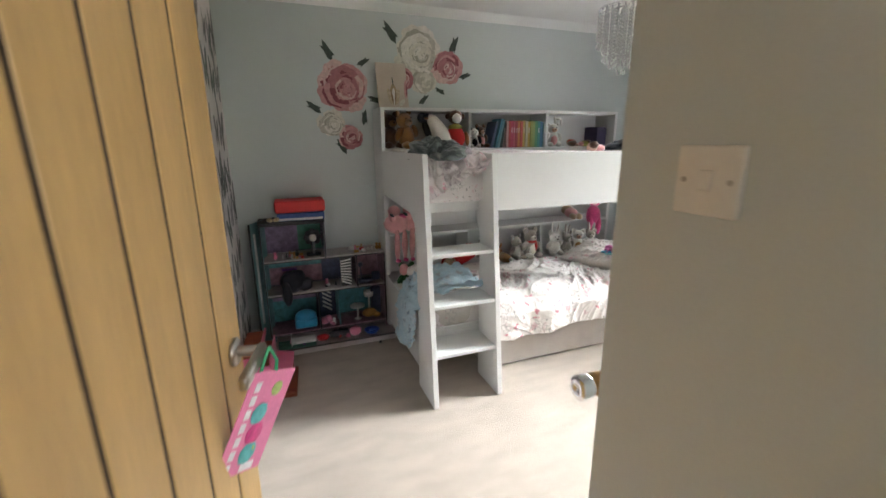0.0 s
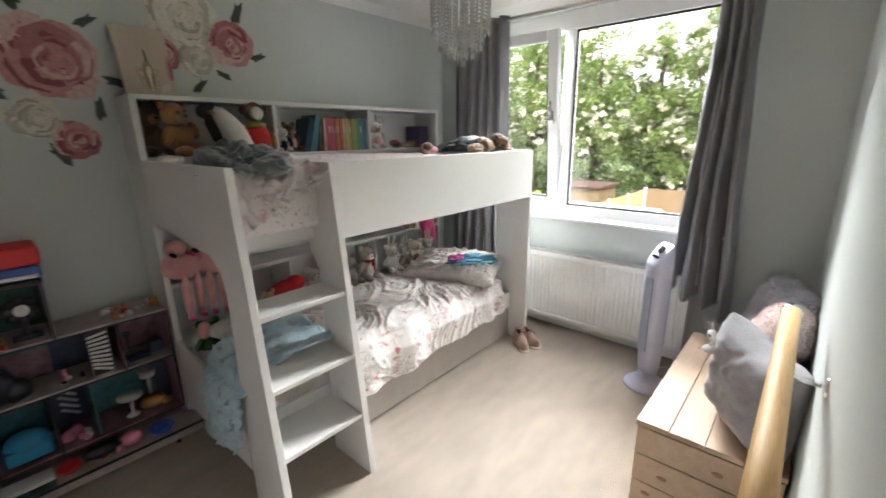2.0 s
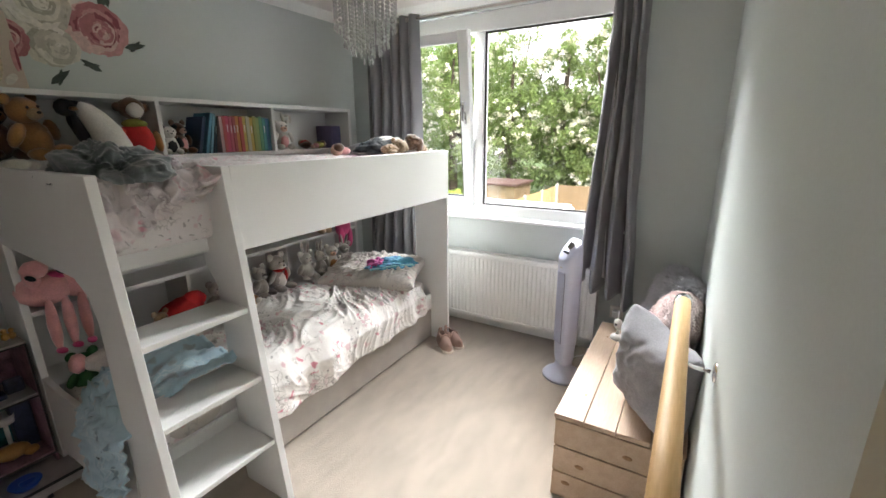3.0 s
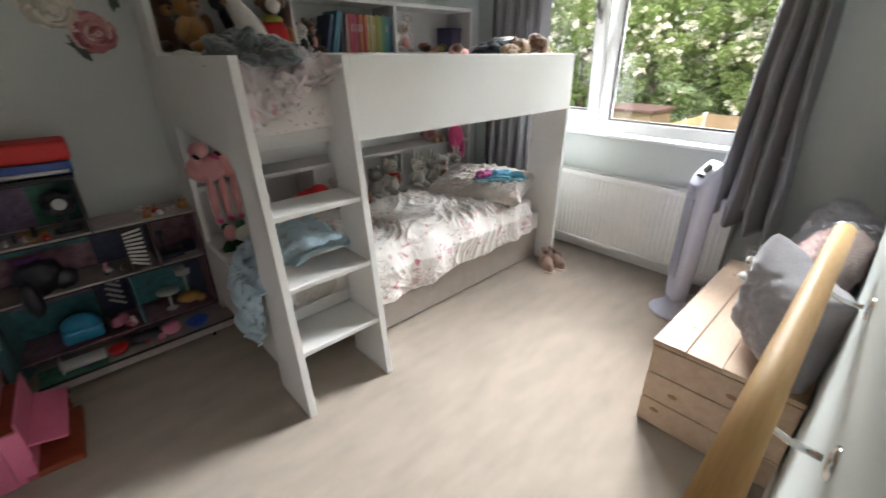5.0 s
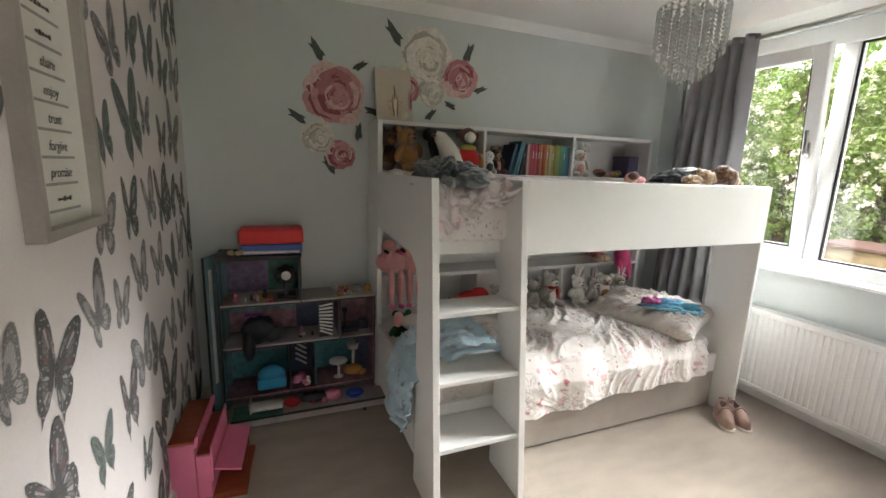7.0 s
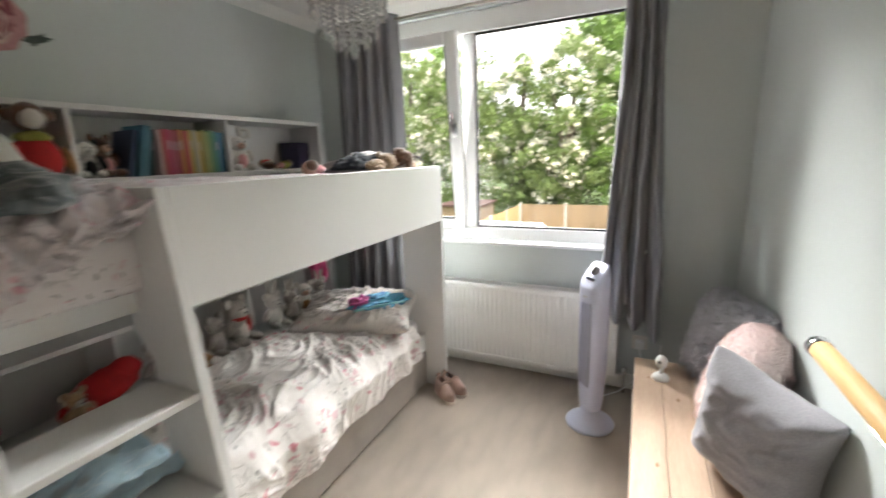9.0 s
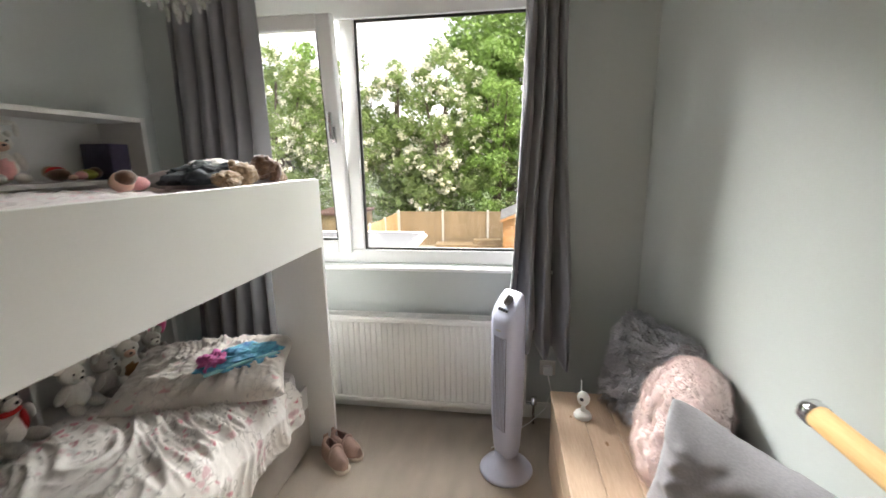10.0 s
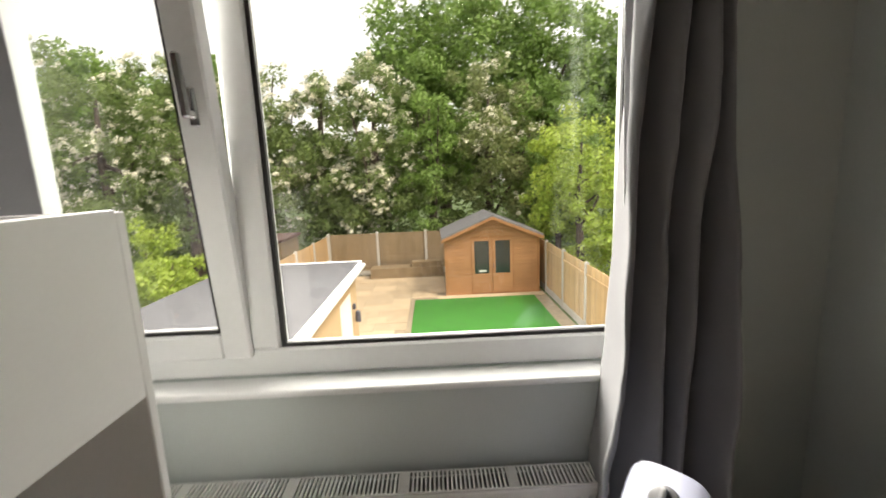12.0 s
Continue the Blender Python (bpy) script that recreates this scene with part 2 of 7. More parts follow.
# ---- window ----
def bar(x0, x1, y0, y1, z0, z1):
    return bx(x0, x1, y0, y1, z0, z1, 0.006)


XPF = 2.425   # inner face of the window frame
window_1 = thing("window_1", "white plastic window with one narrow casement and one wide pane", "window", (XPF, 1.4, WZ0), kind="structure")
_o = Matrix.Translation((-XPF, -1.4, -WZ0))


def wpart(name, bm, material, label="", parent=None, smooth=False):
    return part(name, moved(bm, _o), material, parent or window_1, label, smooth)


wpart("window_frame", join(bar(XPF, XPF + 0.07, WY0, WY1, WZ0 + 0.01, 0.963), bar(XPF, XPF + 0.07, WY0, WY1, 2.175, WZ1),
                           bar(XPF, XPF + 0.07, WY0, 0.70, 0.963, 2.175), bar(XPF, XPF + 0.07, 2.33, WY1, 0.963, 2.175),
                           bar(XPF, XPF + 0.07, 1.655, 1.735, 0.963, 2.175)), UPVC, "white plastic outer frame and mullion")
wpart("pane", bx(XPF + 0.03, XPF + 0.036, 0.70, 1.655, 0.963, 2.175), GLASS).visible_shadow = False
_gk = 0.012
wpart("gasket", join(bx(XPF + 0.012, XPF + 0.028, 0.70, 1.655, 0.963, 0.963 + _gk), bx(XPF + 0.012, XPF + 0.028, 0.70, 1.655, 2.175 - _gk, 2.175),
                     bx(XPF + 0.012, XPF + 0.028, 0.70, 0.70 + _gk, 0.963 + _gk, 2.175 - _gk), bx(XPF + 0.012, XPF + 0.028, 1.655 - _gk, 1.655, 0.963 + _gk, 2.175 - _gk)), GASKET, "black rubber glazing seal")
# casement, tilted inwards about its lower edge
_tilt = _o @ pose(XPF + 0.02, 0, 0.963, 0, -5.5, 0) @ Matrix.Translation((-XPF - 0.02, 0, -0.963))


def cpart(name, bm, material, parent, label="", smooth=False):
    return part(name, moved(bm, _tilt), material, parent, label, smooth)


C0, C1, D0, D1 = 1.728, 2.337, 0.945, 2.185
casement = cpart("casement", join(bar(XPF - 0.012, XPF + 0.045, C0, C0 + 0.078, D0, D1), bar(XPF - 0.012, XPF + 0.045, C1 - 0.07, C1, D0, D1),
                                  bar(XPF - 0.012, XPF + 0.045, C0 + 0.078, C1 - 0.07, D0, D0 + 0.075), bar(XPF - 0.012, XPF + 0.045, C0 + 0.078, C1 - 0.07, D1 - 0.075, D1)), UPVC, window_1, "narrow white casement tilted inwards")
cpart("pane", bx(XPF + 0.012, XPF + 0.018, C0 + 0.078, C1 - 0.07, D0 + 0.075, D1 - 0.075), GLASS, casement).visible_shadow = False
cpart("gasket", join(bx(XPF - 0.002, XPF + 0.01, C0 + 0.078, C1 - 0.07, D0 + 0.075, D0 + 0.087), bx(XPF - 0.002, XPF + 0.01, C1 - 0.08, C1 - 0.07, D0 + 0.087, D1 - 0.075), bx(XPF - 0.002, XPF + 0.01, C0 + 0.078, C0 + 0.086, D0 + 0.087, D1 - 0.075)), GASKET, casement, "black rubber glazing seal")
cpart("handle", join(bx(XPF - 0.022, XPF - 0.012, C0 + 0.026, C0 + 0.05, 1.56, 1.65, 0.004), bx(XPF - 0.05, XPF - 0.02, C0 + 0.03, C0 + 0.046, 1.58, 1.60, 0.004), bx(XPF - 0.054, XPF - 0.04, C0 + 0.028, C0 + 0.048, 1.58, 1.72, 0.005)), CHROME, casement, "chrome lever handle")
window_sill = wpart("window_sill", bx(2.335, XPF - 0.001, WY0 - 0.04, WY1 + 0.04, 0.862, 0.8835, 0.007, 2), UPVC, "white plastic sill board")
# invented window, never in view, that frames the hall fill lamp's opening
fill_window = thing("fill_window", "made-up unseen white window behind the doorway, opening for fill light", "window", (0.10, -1.55, 1.1), kind="structure")
part("window_frame", join(bx(-0.6, -0.54, -0.03, 0.03, 0, 1.1), bx(0.54, 0.6, -0.03, 0.03, 0, 1.1), bx(-0.54, 0.54, -0.03, 0.03, 0, 0.06), bx(-0.54, 0.54, -0.03, 0.03, 1.04, 1.1)), UPVC, fill_window)
part("pane", bx(-0.54, 0.54, -0.003, 0.003, 0.06, 1.04), GLASS, fill_window).visible_shadow = False


# ---- bunk bed ----
BX1, GX1, YS, YG, YLF = 2.05, 2.000, 2.60, 1.708, 1.568
ZS, ZG, ZGB = 1.677, 1.385, 1.071
bunk = thing("bunk_bed", "white laminate bunk bed with step ladder and built-in back shelves", "bunk bed", (1.0, 2.2, 0))
_b = Matrix.Translation((-1.0, -2.2, 0))


def bp(name, bm, material=None, label="", parent=None, smooth=False):
    return part(name, moved(bm, _b), material or BED_WHITE, parent or bunk, label, smooth)


E = 0.002
SB = YF - 0.004
# back shelf: sides, boards, dividers, back
shelf_left = bp("shelf_side", bx(0, 0.028, YS, SB, 0, ZS, E))
bp("shelf_side", bx(BX1 - 0.028, BX1, YS, SB, 0, ZS, E))
for z0, z1 in ((ZS - 0.022, ZS), (ZG - 0.012, ZG + 0.010), (0.755, 0.777), (0.40, 0.422)):
    bp("shelf_board", bx(0.028, BX1 - 0.028, YS, SB - 0.008, z0, z1, E))
bp("shelf_back", bx(0.028, BX1 - 0.028, SB - 0.008, SB, 0.05, ZS - 0.022), label="thin grey-white back panel")
for x in (0.672, 1.345):
    bp("divider", bx(x - 0.010, x + 0.010, YS, SB - 0.008, ZG + 0.010, ZS - 0.022, E))
for x in (0.672, 1.345):
    bp("divider", bx(x - 0.010, x + 0.010, YS, SB - 0.008, 0.422, 0.755, E))
# left end: panel with a slanting lower edge running down into the ladder side
bp("end_panel", prism([(YS - 0.001, ZG), (YG, ZG), (YLF, 0), (1.842, 0), (1.842, 0.32), (1.842, 0.92), (1.87, 1.0), (1.95, 1.05), (YS - 0.001, ZGB + 0.01)], "x", 0.0, 0.03, 0.002))
bp("ladder_side", prism([(1.90, ZG), (YG, ZG), (YLF, 0), (1.842, 0), (1.842, 0.92), (1.90, 1.0)], "x", 0.396, 0.426, 0.002))
for z in (0.300, 0.580, 0.862):
    yf = YG + (YLF - YG) * (1 - z / ZG) + 0.008
    bp("step", bx(0.030, 0.396, yf, 1.842, z - 0.022, z, 0.004, 2))
bp("upper_rail", bx(0.030, 0.396, 1.86, 1.882, 1.056, 1.215, E))
# long guard, its end board, and the lower frame
bp("guard", bx(0.427, GX1 - 0.024, YG, YG + 0.022, ZGB, ZG, E))
bp("end_board", bx(GX1 - 0.020, GX1, YG + 0.003, 1.98, 0.0, ZG - 0.004, E))
bp("end_guard", bx(GX1 - 0.027, GX1, 1.981, YS, ZGB, ZG - 0.03, E))
bp("upper_base", join(bx(0.031, 0.396, 1.884, YS - 0.001, ZGB + 0.002, ZGB + 0.04), bx(0.427, GX1 - 0.028, YG + 0.024, YS - 0.001, ZGB + 0.002, ZGB + 0.04), bx(0.396, 0.427, 1.91, YS - 0.001, ZGB + 0.002, ZGB + 0.04)), label="slatted board under the upper mattress")
bp("lower_side", bx(0.032, GX1 - 0.028, 1.845, 1.865, 0.235, 0.35, E))
bp("lower_end", prism([(1.86, 0.12), (YS - 0.001, 0.12), (YS - 0.001, 0.48), (2.45, 0.46), (1.86, 0.45)], "x", 0.003, 0.026, 0.002))
bp("lower_base", bx(0.03, GX1 - 0.028, 1.87, YS - 0.001, 0.21, 0.25))
drawer = solo("under_bed_drawer", join(bx(0.44, GX1 - 0.03, 1.846, 1.862, 0.012, 0.228, 0.004), bx(0.46, GX1 - 0.05, 1.863, 2.5, 0.02, 0.19)), TAUPE, "long taupe drawer pushed under the lower bunk", "drawer")


# ---- door ----
DOOR_TURN = 78.25
door_1 = thing("door_1", "open oak door with vertical plank grooves and steel lever", "door", (-0.94, -0.28, 0), DOOR_TURN, kind="structure")
_gv = [0.002, 0.058, 0.160, 0.261, 0.363, 0.465, 0.566, 0.668, 0.770]
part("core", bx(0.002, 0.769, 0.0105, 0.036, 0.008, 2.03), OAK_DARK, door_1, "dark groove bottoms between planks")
for _a, _e in zip(_gv, _gv[1:]):
    part("plank", bx(_a + 0.0045, _e - 0.0045, 0.0, 0.0108, 0.006, 2.032, 0.0014), OAK, door_1)
# near-black strips just below the face, one in each groove
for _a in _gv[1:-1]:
    part("groove", bx(_a - 0.0044, _a + 0.0044, 0.0014, 0.0104, 0.008, 2.03), OAK_DARK, door_1, "near-black strip set in a plank groove")
part("lip", bx(0.769, 0.7725, 0.0005, 0.0355, 0.006, 2.032), OAK, door_1, "plain oak closing edge")
handle = part("handle", join(
    lathe([(0, 0), (0.026, 0), (0.026, 0.006), (0.022, 0.009), (0, 0.009)], 24, pose(0.727, 0, 1.08, 90)),
    lathe([(0.0095, 0.0), (0.0095, 0.045), (0, 0.045)], 16, pose(0.727, -0.008, 1.08, 90)),
    bx(0.605, 0.738, -0.058, -0.042, 1.068, 1.092, 0.006, 2)), STEEL, door_1, "brushed steel lever on a round rose", True)
part("hinge", join(bx(-0.004, 0.002, -0.004, 0.03, 1.75, 1.85), bx(-0.004, 0.002, -0.004, 0.03, 0.2, 0.3)), STEEL, door_1, "steel butt hinges")
door_frame = setting("door_frame", join(bx(XL, -0.945, -0.45, -0.325, 0, 2.06), bx(-0.19, SX - 0.001, -0.45, -0.332, 0, 2.06), bx(-0.945, -0.19, -0.45, -0.332, 2.036, 2.06)), OAK, "oak lining of the doorway", "door frame")

CARD_PINK = mat("pink_card", (0.80, 0.22, 0.42), 0.4, 0.08, 20, 200, 0.02, coat=0.3)
CARD_TEAL = mat("teal_print", (0.12, 0.50, 0.52), 0.4, 0.2, 60, 200, 0)
CARD_LIME = mat("lime_print", (0.42, 0.55, 0.16), 0.4, 0.2, 60, 200, 0)
CARD_HOT = mat("hot_pink_print", (0.72, 0.06, 0.26), 0.4, 0.2, 60, 200, 0)
CARD_WHITE = mat("white_print", (0.8, 0.76, 0.8), 0.4, 0.1, 60, 200, 0)
RIBBON = mat("green_ribbon", (0.03, 0.36, 0.16), 0.5, 0.1, 60, 200, 0.05)
card = new("door_hanger")
tagged(card, "glossy pink hanging card with printed sweets on green ribbon", "door hanger")
_cu = Vector((0.077, 0.02, 0.161)).normalized()
_cn = Vector((0.80, -0.62, 0.25)).normalized()
_cr = _cu.cross(_cn).normalized()
_cn = _cr.cross(_cu)
card.matrix_basis = Matrix.Translation((-0.762, 0.36, 0.972)) @ Matrix((_cr, _cu, _cn)).transposed().to_4x4()
part("card", bx(-0.05, 0.05, -0.098, 0.098, -0.001, 0.001, 0.0006), CARD_PINK, card)
for x, y, r, m in ((0.018, 0.062, 0.012, CARD_LIME), (-0.004, 0.018, 0.017, CARD_TEAL), (0.002, -0.020, 0.018, CARD_HOT), (0.004, -0.058, 0.018, CARD_TEAL), (0.010, -0.052, 0.010, CARD_LIME)):
    part("printed_sweet", moved(blob((0, 0, 0), (r, r * 1.15, 0.0012), 0.25, 3, sub=2), Matrix.Translation((x, y, 0.0014 + r * 0.03))), m, card)
for i, y in enumerate((0.07, 0.045, 0.02, -0.005, -0.03, -0.055, -0.08)):
    part("printed_bar", bx(-0.036, -0.024, y - 0.009, y + 0.009, 0.001, 0.0016), CARD_WHITE, card)
part("printed_bar", bx(0.0, 0.03, -0.094, -0.078, 0.001, 0.0016), CARD_WHITE, card)
part("ribbon", tube([(-0.005, 0.13, -0.03), (-0.02, 0.07, -0.012), (-0.036, 0, -0.006), (-0.040, -0.09, -0.003)], 0.003, 6), RIBBON, card, "thin green ribbon")
part("ribbon", tube([(-0.005, 0.13, -0.03), (0.004, 0.112, -0.01), (0.0, 0.096, 0.0)], 0.003, 6), RIBBON, card, "thin green ribbon")

# ---- light switch and pole on the wall ----
SWITCH = mat("ivory_switch_plastic", (0.74, 0.71, 0.66), 0.35, 0.03, 20, 90, 0.01)
switch = thing("light_switch", "square white plastic light switch beside the doorway", "light switch", (SX, 0.012, 1.402))
part("plate", bx(-0.008, 0.0005, -0.0435, 0.0435, -0.0435, 0.0435, 0.003, 2), SWITCH, switch)
part("rocker", moved(bx(-0.013, -0.006, -0.0095, 0.0095, -0.013, 0.013, 0.002), pose(0, 0, 0, 0, 6, 0)), SWITCH, switch)
for y in (-0.031, 0.031):
    part("screw", lathe([(0, 0.0015), (0.0034, 0.0012), (0.0036, 0)], 12, pose(-0.008, y, 0.0, 0, -90)), STEEL, switch, "small metal screw")

barre = thing("wall_rail", "round varnished pine pole on chrome wall brackets", "handrail", (0.43, YB, 0.957))
part("pole", moved(tube([(-0.575, 0.091, 0), (-0.2, 0.091, 0.001), (0.2, 0.091, 0.0), (0.568, 0.091, 0)], 0.0235, 20), Matrix()), PINE_ROUND, barre, smooth=True)
for s, x in ((-1, -0.575), (1, 0.568)):
    part("end_cap", lathe([(0.0245, -0.022), (0.0262, -0.018), (0.0262, 0.004), (0.020, 0.009), (0.007, 0.0095), (0.006, 0.006), (0, 0.006)], 24, pose(x, 0.091, 0, 0, 90 * s)), CHROME, barre, "chrome end cap", True)
for x in (-0.29, 0.24):
    b = part("bracket", tube([(x, 0.012, -0.060), (x, 0.05, -0.058), (x, 0.08, -0.046), (x, 0.091, -0.022)], 0.0055, 10), CHROME, barre, "chrome bracket arm", True)
    part("wall_plate", lathe([(0, 0.006), (0.014, 0.006), (0.024, 0.004), (0.026, 0)], 20, pose(x, 0.001, -0.060, -90)), CHROME, b, smooth=True)
    part("saddle", bx(x - 0.03, x + 0.03, 0.084, 0.102, -0.0275, -0.0225, 0.002), CHROME, b)

# ---- curtains ----
LINING = mat("pale_curtain_lining", (0.62, 0.62, 0.64), 0.85, 0.04, 5, 300, 0.1)


def ridge_of(x, y, s):
    return 1 - 2 * abs(noise.noise((x, y, s)))


def curtain(name, y0, y1, z_top, lo0, lo1, z_lo, folds, phase, label, slope=0.0, deep=1.0):
    ob = thing(name, label, "curtain", (2.235, (y0 + y1) / 2, 0), group="curtains at the window")
    mid = (y0 + y1) / 2

    def fn(u, v):
        w = v ** 1.4
        a = y0 + (y1 - y0) * u
        b = lo0 + (lo1 - lo0) * u
        amp = (0.028 + 0.018 * v) * deep
        ph = 2 * math.pi * folds * u + phase + 0.7 * math.sin(3 * u + 2.2 * v) + (deep - 1) * 1.6 * noise.noise((u * 2.3, v * 2.0, phase))
        x = amp * math.sin(ph) + 0.010 * noise.noise((u * 9, v * 3.1, phase)) + 0.012 * math.sin(2.1 * ph + 1.0) * (0.4 + 0.6 * v) + (deep - 1) * (0.03 * v * ridge_of(u * 4 + v, v * 2.4 - u, phase) + 0.014 * ridge_of(u * 11 + v * 1.5, v * 3.2 + u * 2, phase + 3) + 0.006 * ridge_of(u * 9 - v * 6, v * 11 + u * 5, phase + 7))
        y = a * (1 - w) + b * w - mid + 0.012 * math.cos(ph) * (1 - 0.3 * v) + 0.008 * noise.noise((u * 5, v * 6, 3 + phase))
        return (x - 0.01 * v, y, z_top + (z_lo + slope * (u - 0.5) - z_top) * v + 0.008 * v * math.sin(ph))
    part("cloth", thick(grid(110, 60, fn), 0.003), CURTAIN, ob, smooth=True)
    n = 7
    for i in range(n):
        y = y0 + (y1 - y0) * (i + 0.5) / n - mid
        part("ring", moved(lathe([(0.011, -0.003), (0.014, -0.003), (0.014, 0.003), (0.011, 0.003), (0.011, -0.003)], 14), pose(-0.005, y, z_top - 0.028, 90)), STEEL, ob)
    return ob


curtain("curtain", 2.075, 2.56, 2.30, 2.075, 2.60, 0.42, 5.5, 0.6, "grey lined curtain drawn to the window side")
_rc = curtain("curtain", 0.60, 0.765, 2.30, 0.52, 0.855, 0.485, 3.5, 2.1, "grey lined curtain bunched beside the window", 0.14, 2.1)
part("lining", thick(grid(6, 30, lambda u, v: (0.035 + 0.006 * math.sin(5 * v), 0.055 + 0.045 * u - 0.06 * v * v + 0.02 * v, 2.29 - 1.71 * v)), 0.002), LINING, _rc, "pale inside lining", True)
pole = thing("curtain_pole", "thin grey metal curtain pole over the window", "curtain pole", (2.235, 1.5, 2.272))
part("rod", tube([(0, -1.02, 0), (0, 1.12, 0)], 0.0085, 12), STEEL, pole, smooth=True)
for y in (-0.98, 1.08):
    part("wall_bracket", join(tube([(0, y, 0), (0.15, y, 0)], 0.006, 8), bx(0.146, 0.152, y - 0.02, y + 0.02, -0.025, 0.025)), STEEL, pole)

# ---- radiator ----
R0, R1, RZ0, RZ1 = -0.75, 0.72, 0.095, 0.617
radiator = thing("radiator", "white ribbed panel radiator with top grille under the window", "radiator", (2.315, 1.49, 0))
_n = 44
_pr = [(R0, 0.04), (R0, -0.045)]
for i in range(_n):
    c = R0 + 0.03 + (R1 - R0 - 0.06) * (i + 0.5) / _n
    h = (R1 - R0 - 0.06) / _n
    _pr += [(c - 0.40 * h, -0.045), (c - 0.26 * h, -0.0395), (c + 0.26 * h, -0.0395), (c + 0.40 * h, -0.045)]
_pr += [(R1, -0.045), (R1, 0.04)]


def front(profile, z0, z1):
    bm = bmesh.new()
    lo = [bm.verts.new((x, y, z0)) for y, x in profile]
    hi = [bm.verts.new((x, y, z1)) for y, x in profile]
    for i in range(len(lo) - 1):
        bm.faces.new((lo[i], lo[i + 1], hi[i + 1], hi[i]))
    return bm


part("front_panel", join(front(_pr[1:-1], RZ0 + 0.03, RZ1 - 0.035), bx(-0.047, -0.038, R0, R1, RZ1 - 0.036, RZ1 - 0.008, 0.003), bx(-0.047, -0.038, R0, R1, RZ0, RZ0 + 0.031, 0.003)), RADIATOR, radiator)
part("back_panel", bx(0.025, 0.034, R0 + 0.01, R1 - 0.01, RZ0, RZ1 - 0.012), RADIATOR, radiator)
part("side_cover", bx(-0.0445, 0.038, R0 - 0.004, R0, RZ0 + 0.01, RZ1, 0.001), RADIATOR, radiator)
part("side_cover", bx(-0.0445, 0.038, R1, R1 + 0.004, RZ0 + 0.01, RZ1, 0.001), RADIATOR, radiator)
_gr = [bx(-0.045, -0.039, R0, R1, RZ1 - 0.008, RZ1), bx(0.033, 0.039, R0, R1, RZ1 - 0.008, RZ1)]
for i in range(1, 5):
    c = R0 + (R1 - R0) * i / 5
    _gr.append(bx(-0.039, 0.033, c - 0.012, c + 0.012, RZ1 - 0.006, RZ1 - 0.0005))
_k = int((R1 - R0) / 0.0115)
for i in range(_k):
    c = R0 + (R1 - R0) * (i + 0.5) / _k
    _gr.append(bx(-0.039, 0.033, c - 0.0028, c + 0.0028, RZ1 - 0.007, RZ1 - 0.001))
part("grille", join(*_gr), RADIATOR, radiator, "slotted top grille")
# solid black block stands in for the shade between the panels
part("fins", bx(-0.03, 0.02, R0 + 0.02, R1 - 0.02, RZ0 + 0.05, RZ1 - 0.05), INNER_SHADE, radiator, "black block painted as the shade inside the radiator")
part("valve", join(tube([(0.0, R0 - 0.05, 0.0), (0.0, R0 - 0.05, 0.12), (0.0, R0 - 0.004, 0.125)], 0.0075, 8), lathe([(0.017, 0), (0.017, 0.04), (0, 0.045)], 14, pose(0, R0 - 0.05, 0.12))), CHROME, radiator, "chrome valve and pipe", True)
for y in (-0.4, 0.4):
    part("wall_bracket", bx(0.034, 0.071, y - 0.015, y + 0.015, 0.2, 0.5), RADIATOR, radiator)

# ---- socket and cable ----
socket = thing("wall_socket", "white square wall socket with a plug and cable", "socket", (XW, 0.615, 0.31))
part("plate", bx(-0.009, 0.0005, -0.043, 0.043, -0.043, 0.043, 0.003, 2), SWITCH, socket)
part("plug", bx(-0.045, -0.009, -0.024, 0.024, -0.030, 0.020, 0.006, 2), UPVC, socket, "white plug")
part("cable", tube([(-0.04, 0.0, -0.030), (-0.045, -0.02, -0.12), (-0.06, 0.01, -0.22), (-0.10, 0.10, -0.292), (-0.2, 0.20, -0.295), (-0.33, 0.30, -0.295)], 0.0035, 6), UPVC, socket, "white flex trailing over the carpet", True)

# ---- tower fan ----
FAN = mat("pale_lilac_plastic", (0.52, 0.54, 0.68), 0.32, 0.03, 10, 120, 0.02)
FAN_DARK = mat("dark_grey_plastic", (0.05, 0.05, 0.07), 0.4, 0.1, 20, 120, 0.02)
fan = thing("tower_fan", "slim white tower fan on a round base on carpet", "fan", (1.935, 0.842, 0), 133)
fan.scale = (1, 1, 0.968)
part("base", lathe([(0, 0), (0.122, 0), (0.126, 0.008), (0.118, 0.02), (0.08, 0.045), (0.055, 0.075), (0.05, 0.11), (0, 0.11)], 36), FAN, fan, smooth=True)


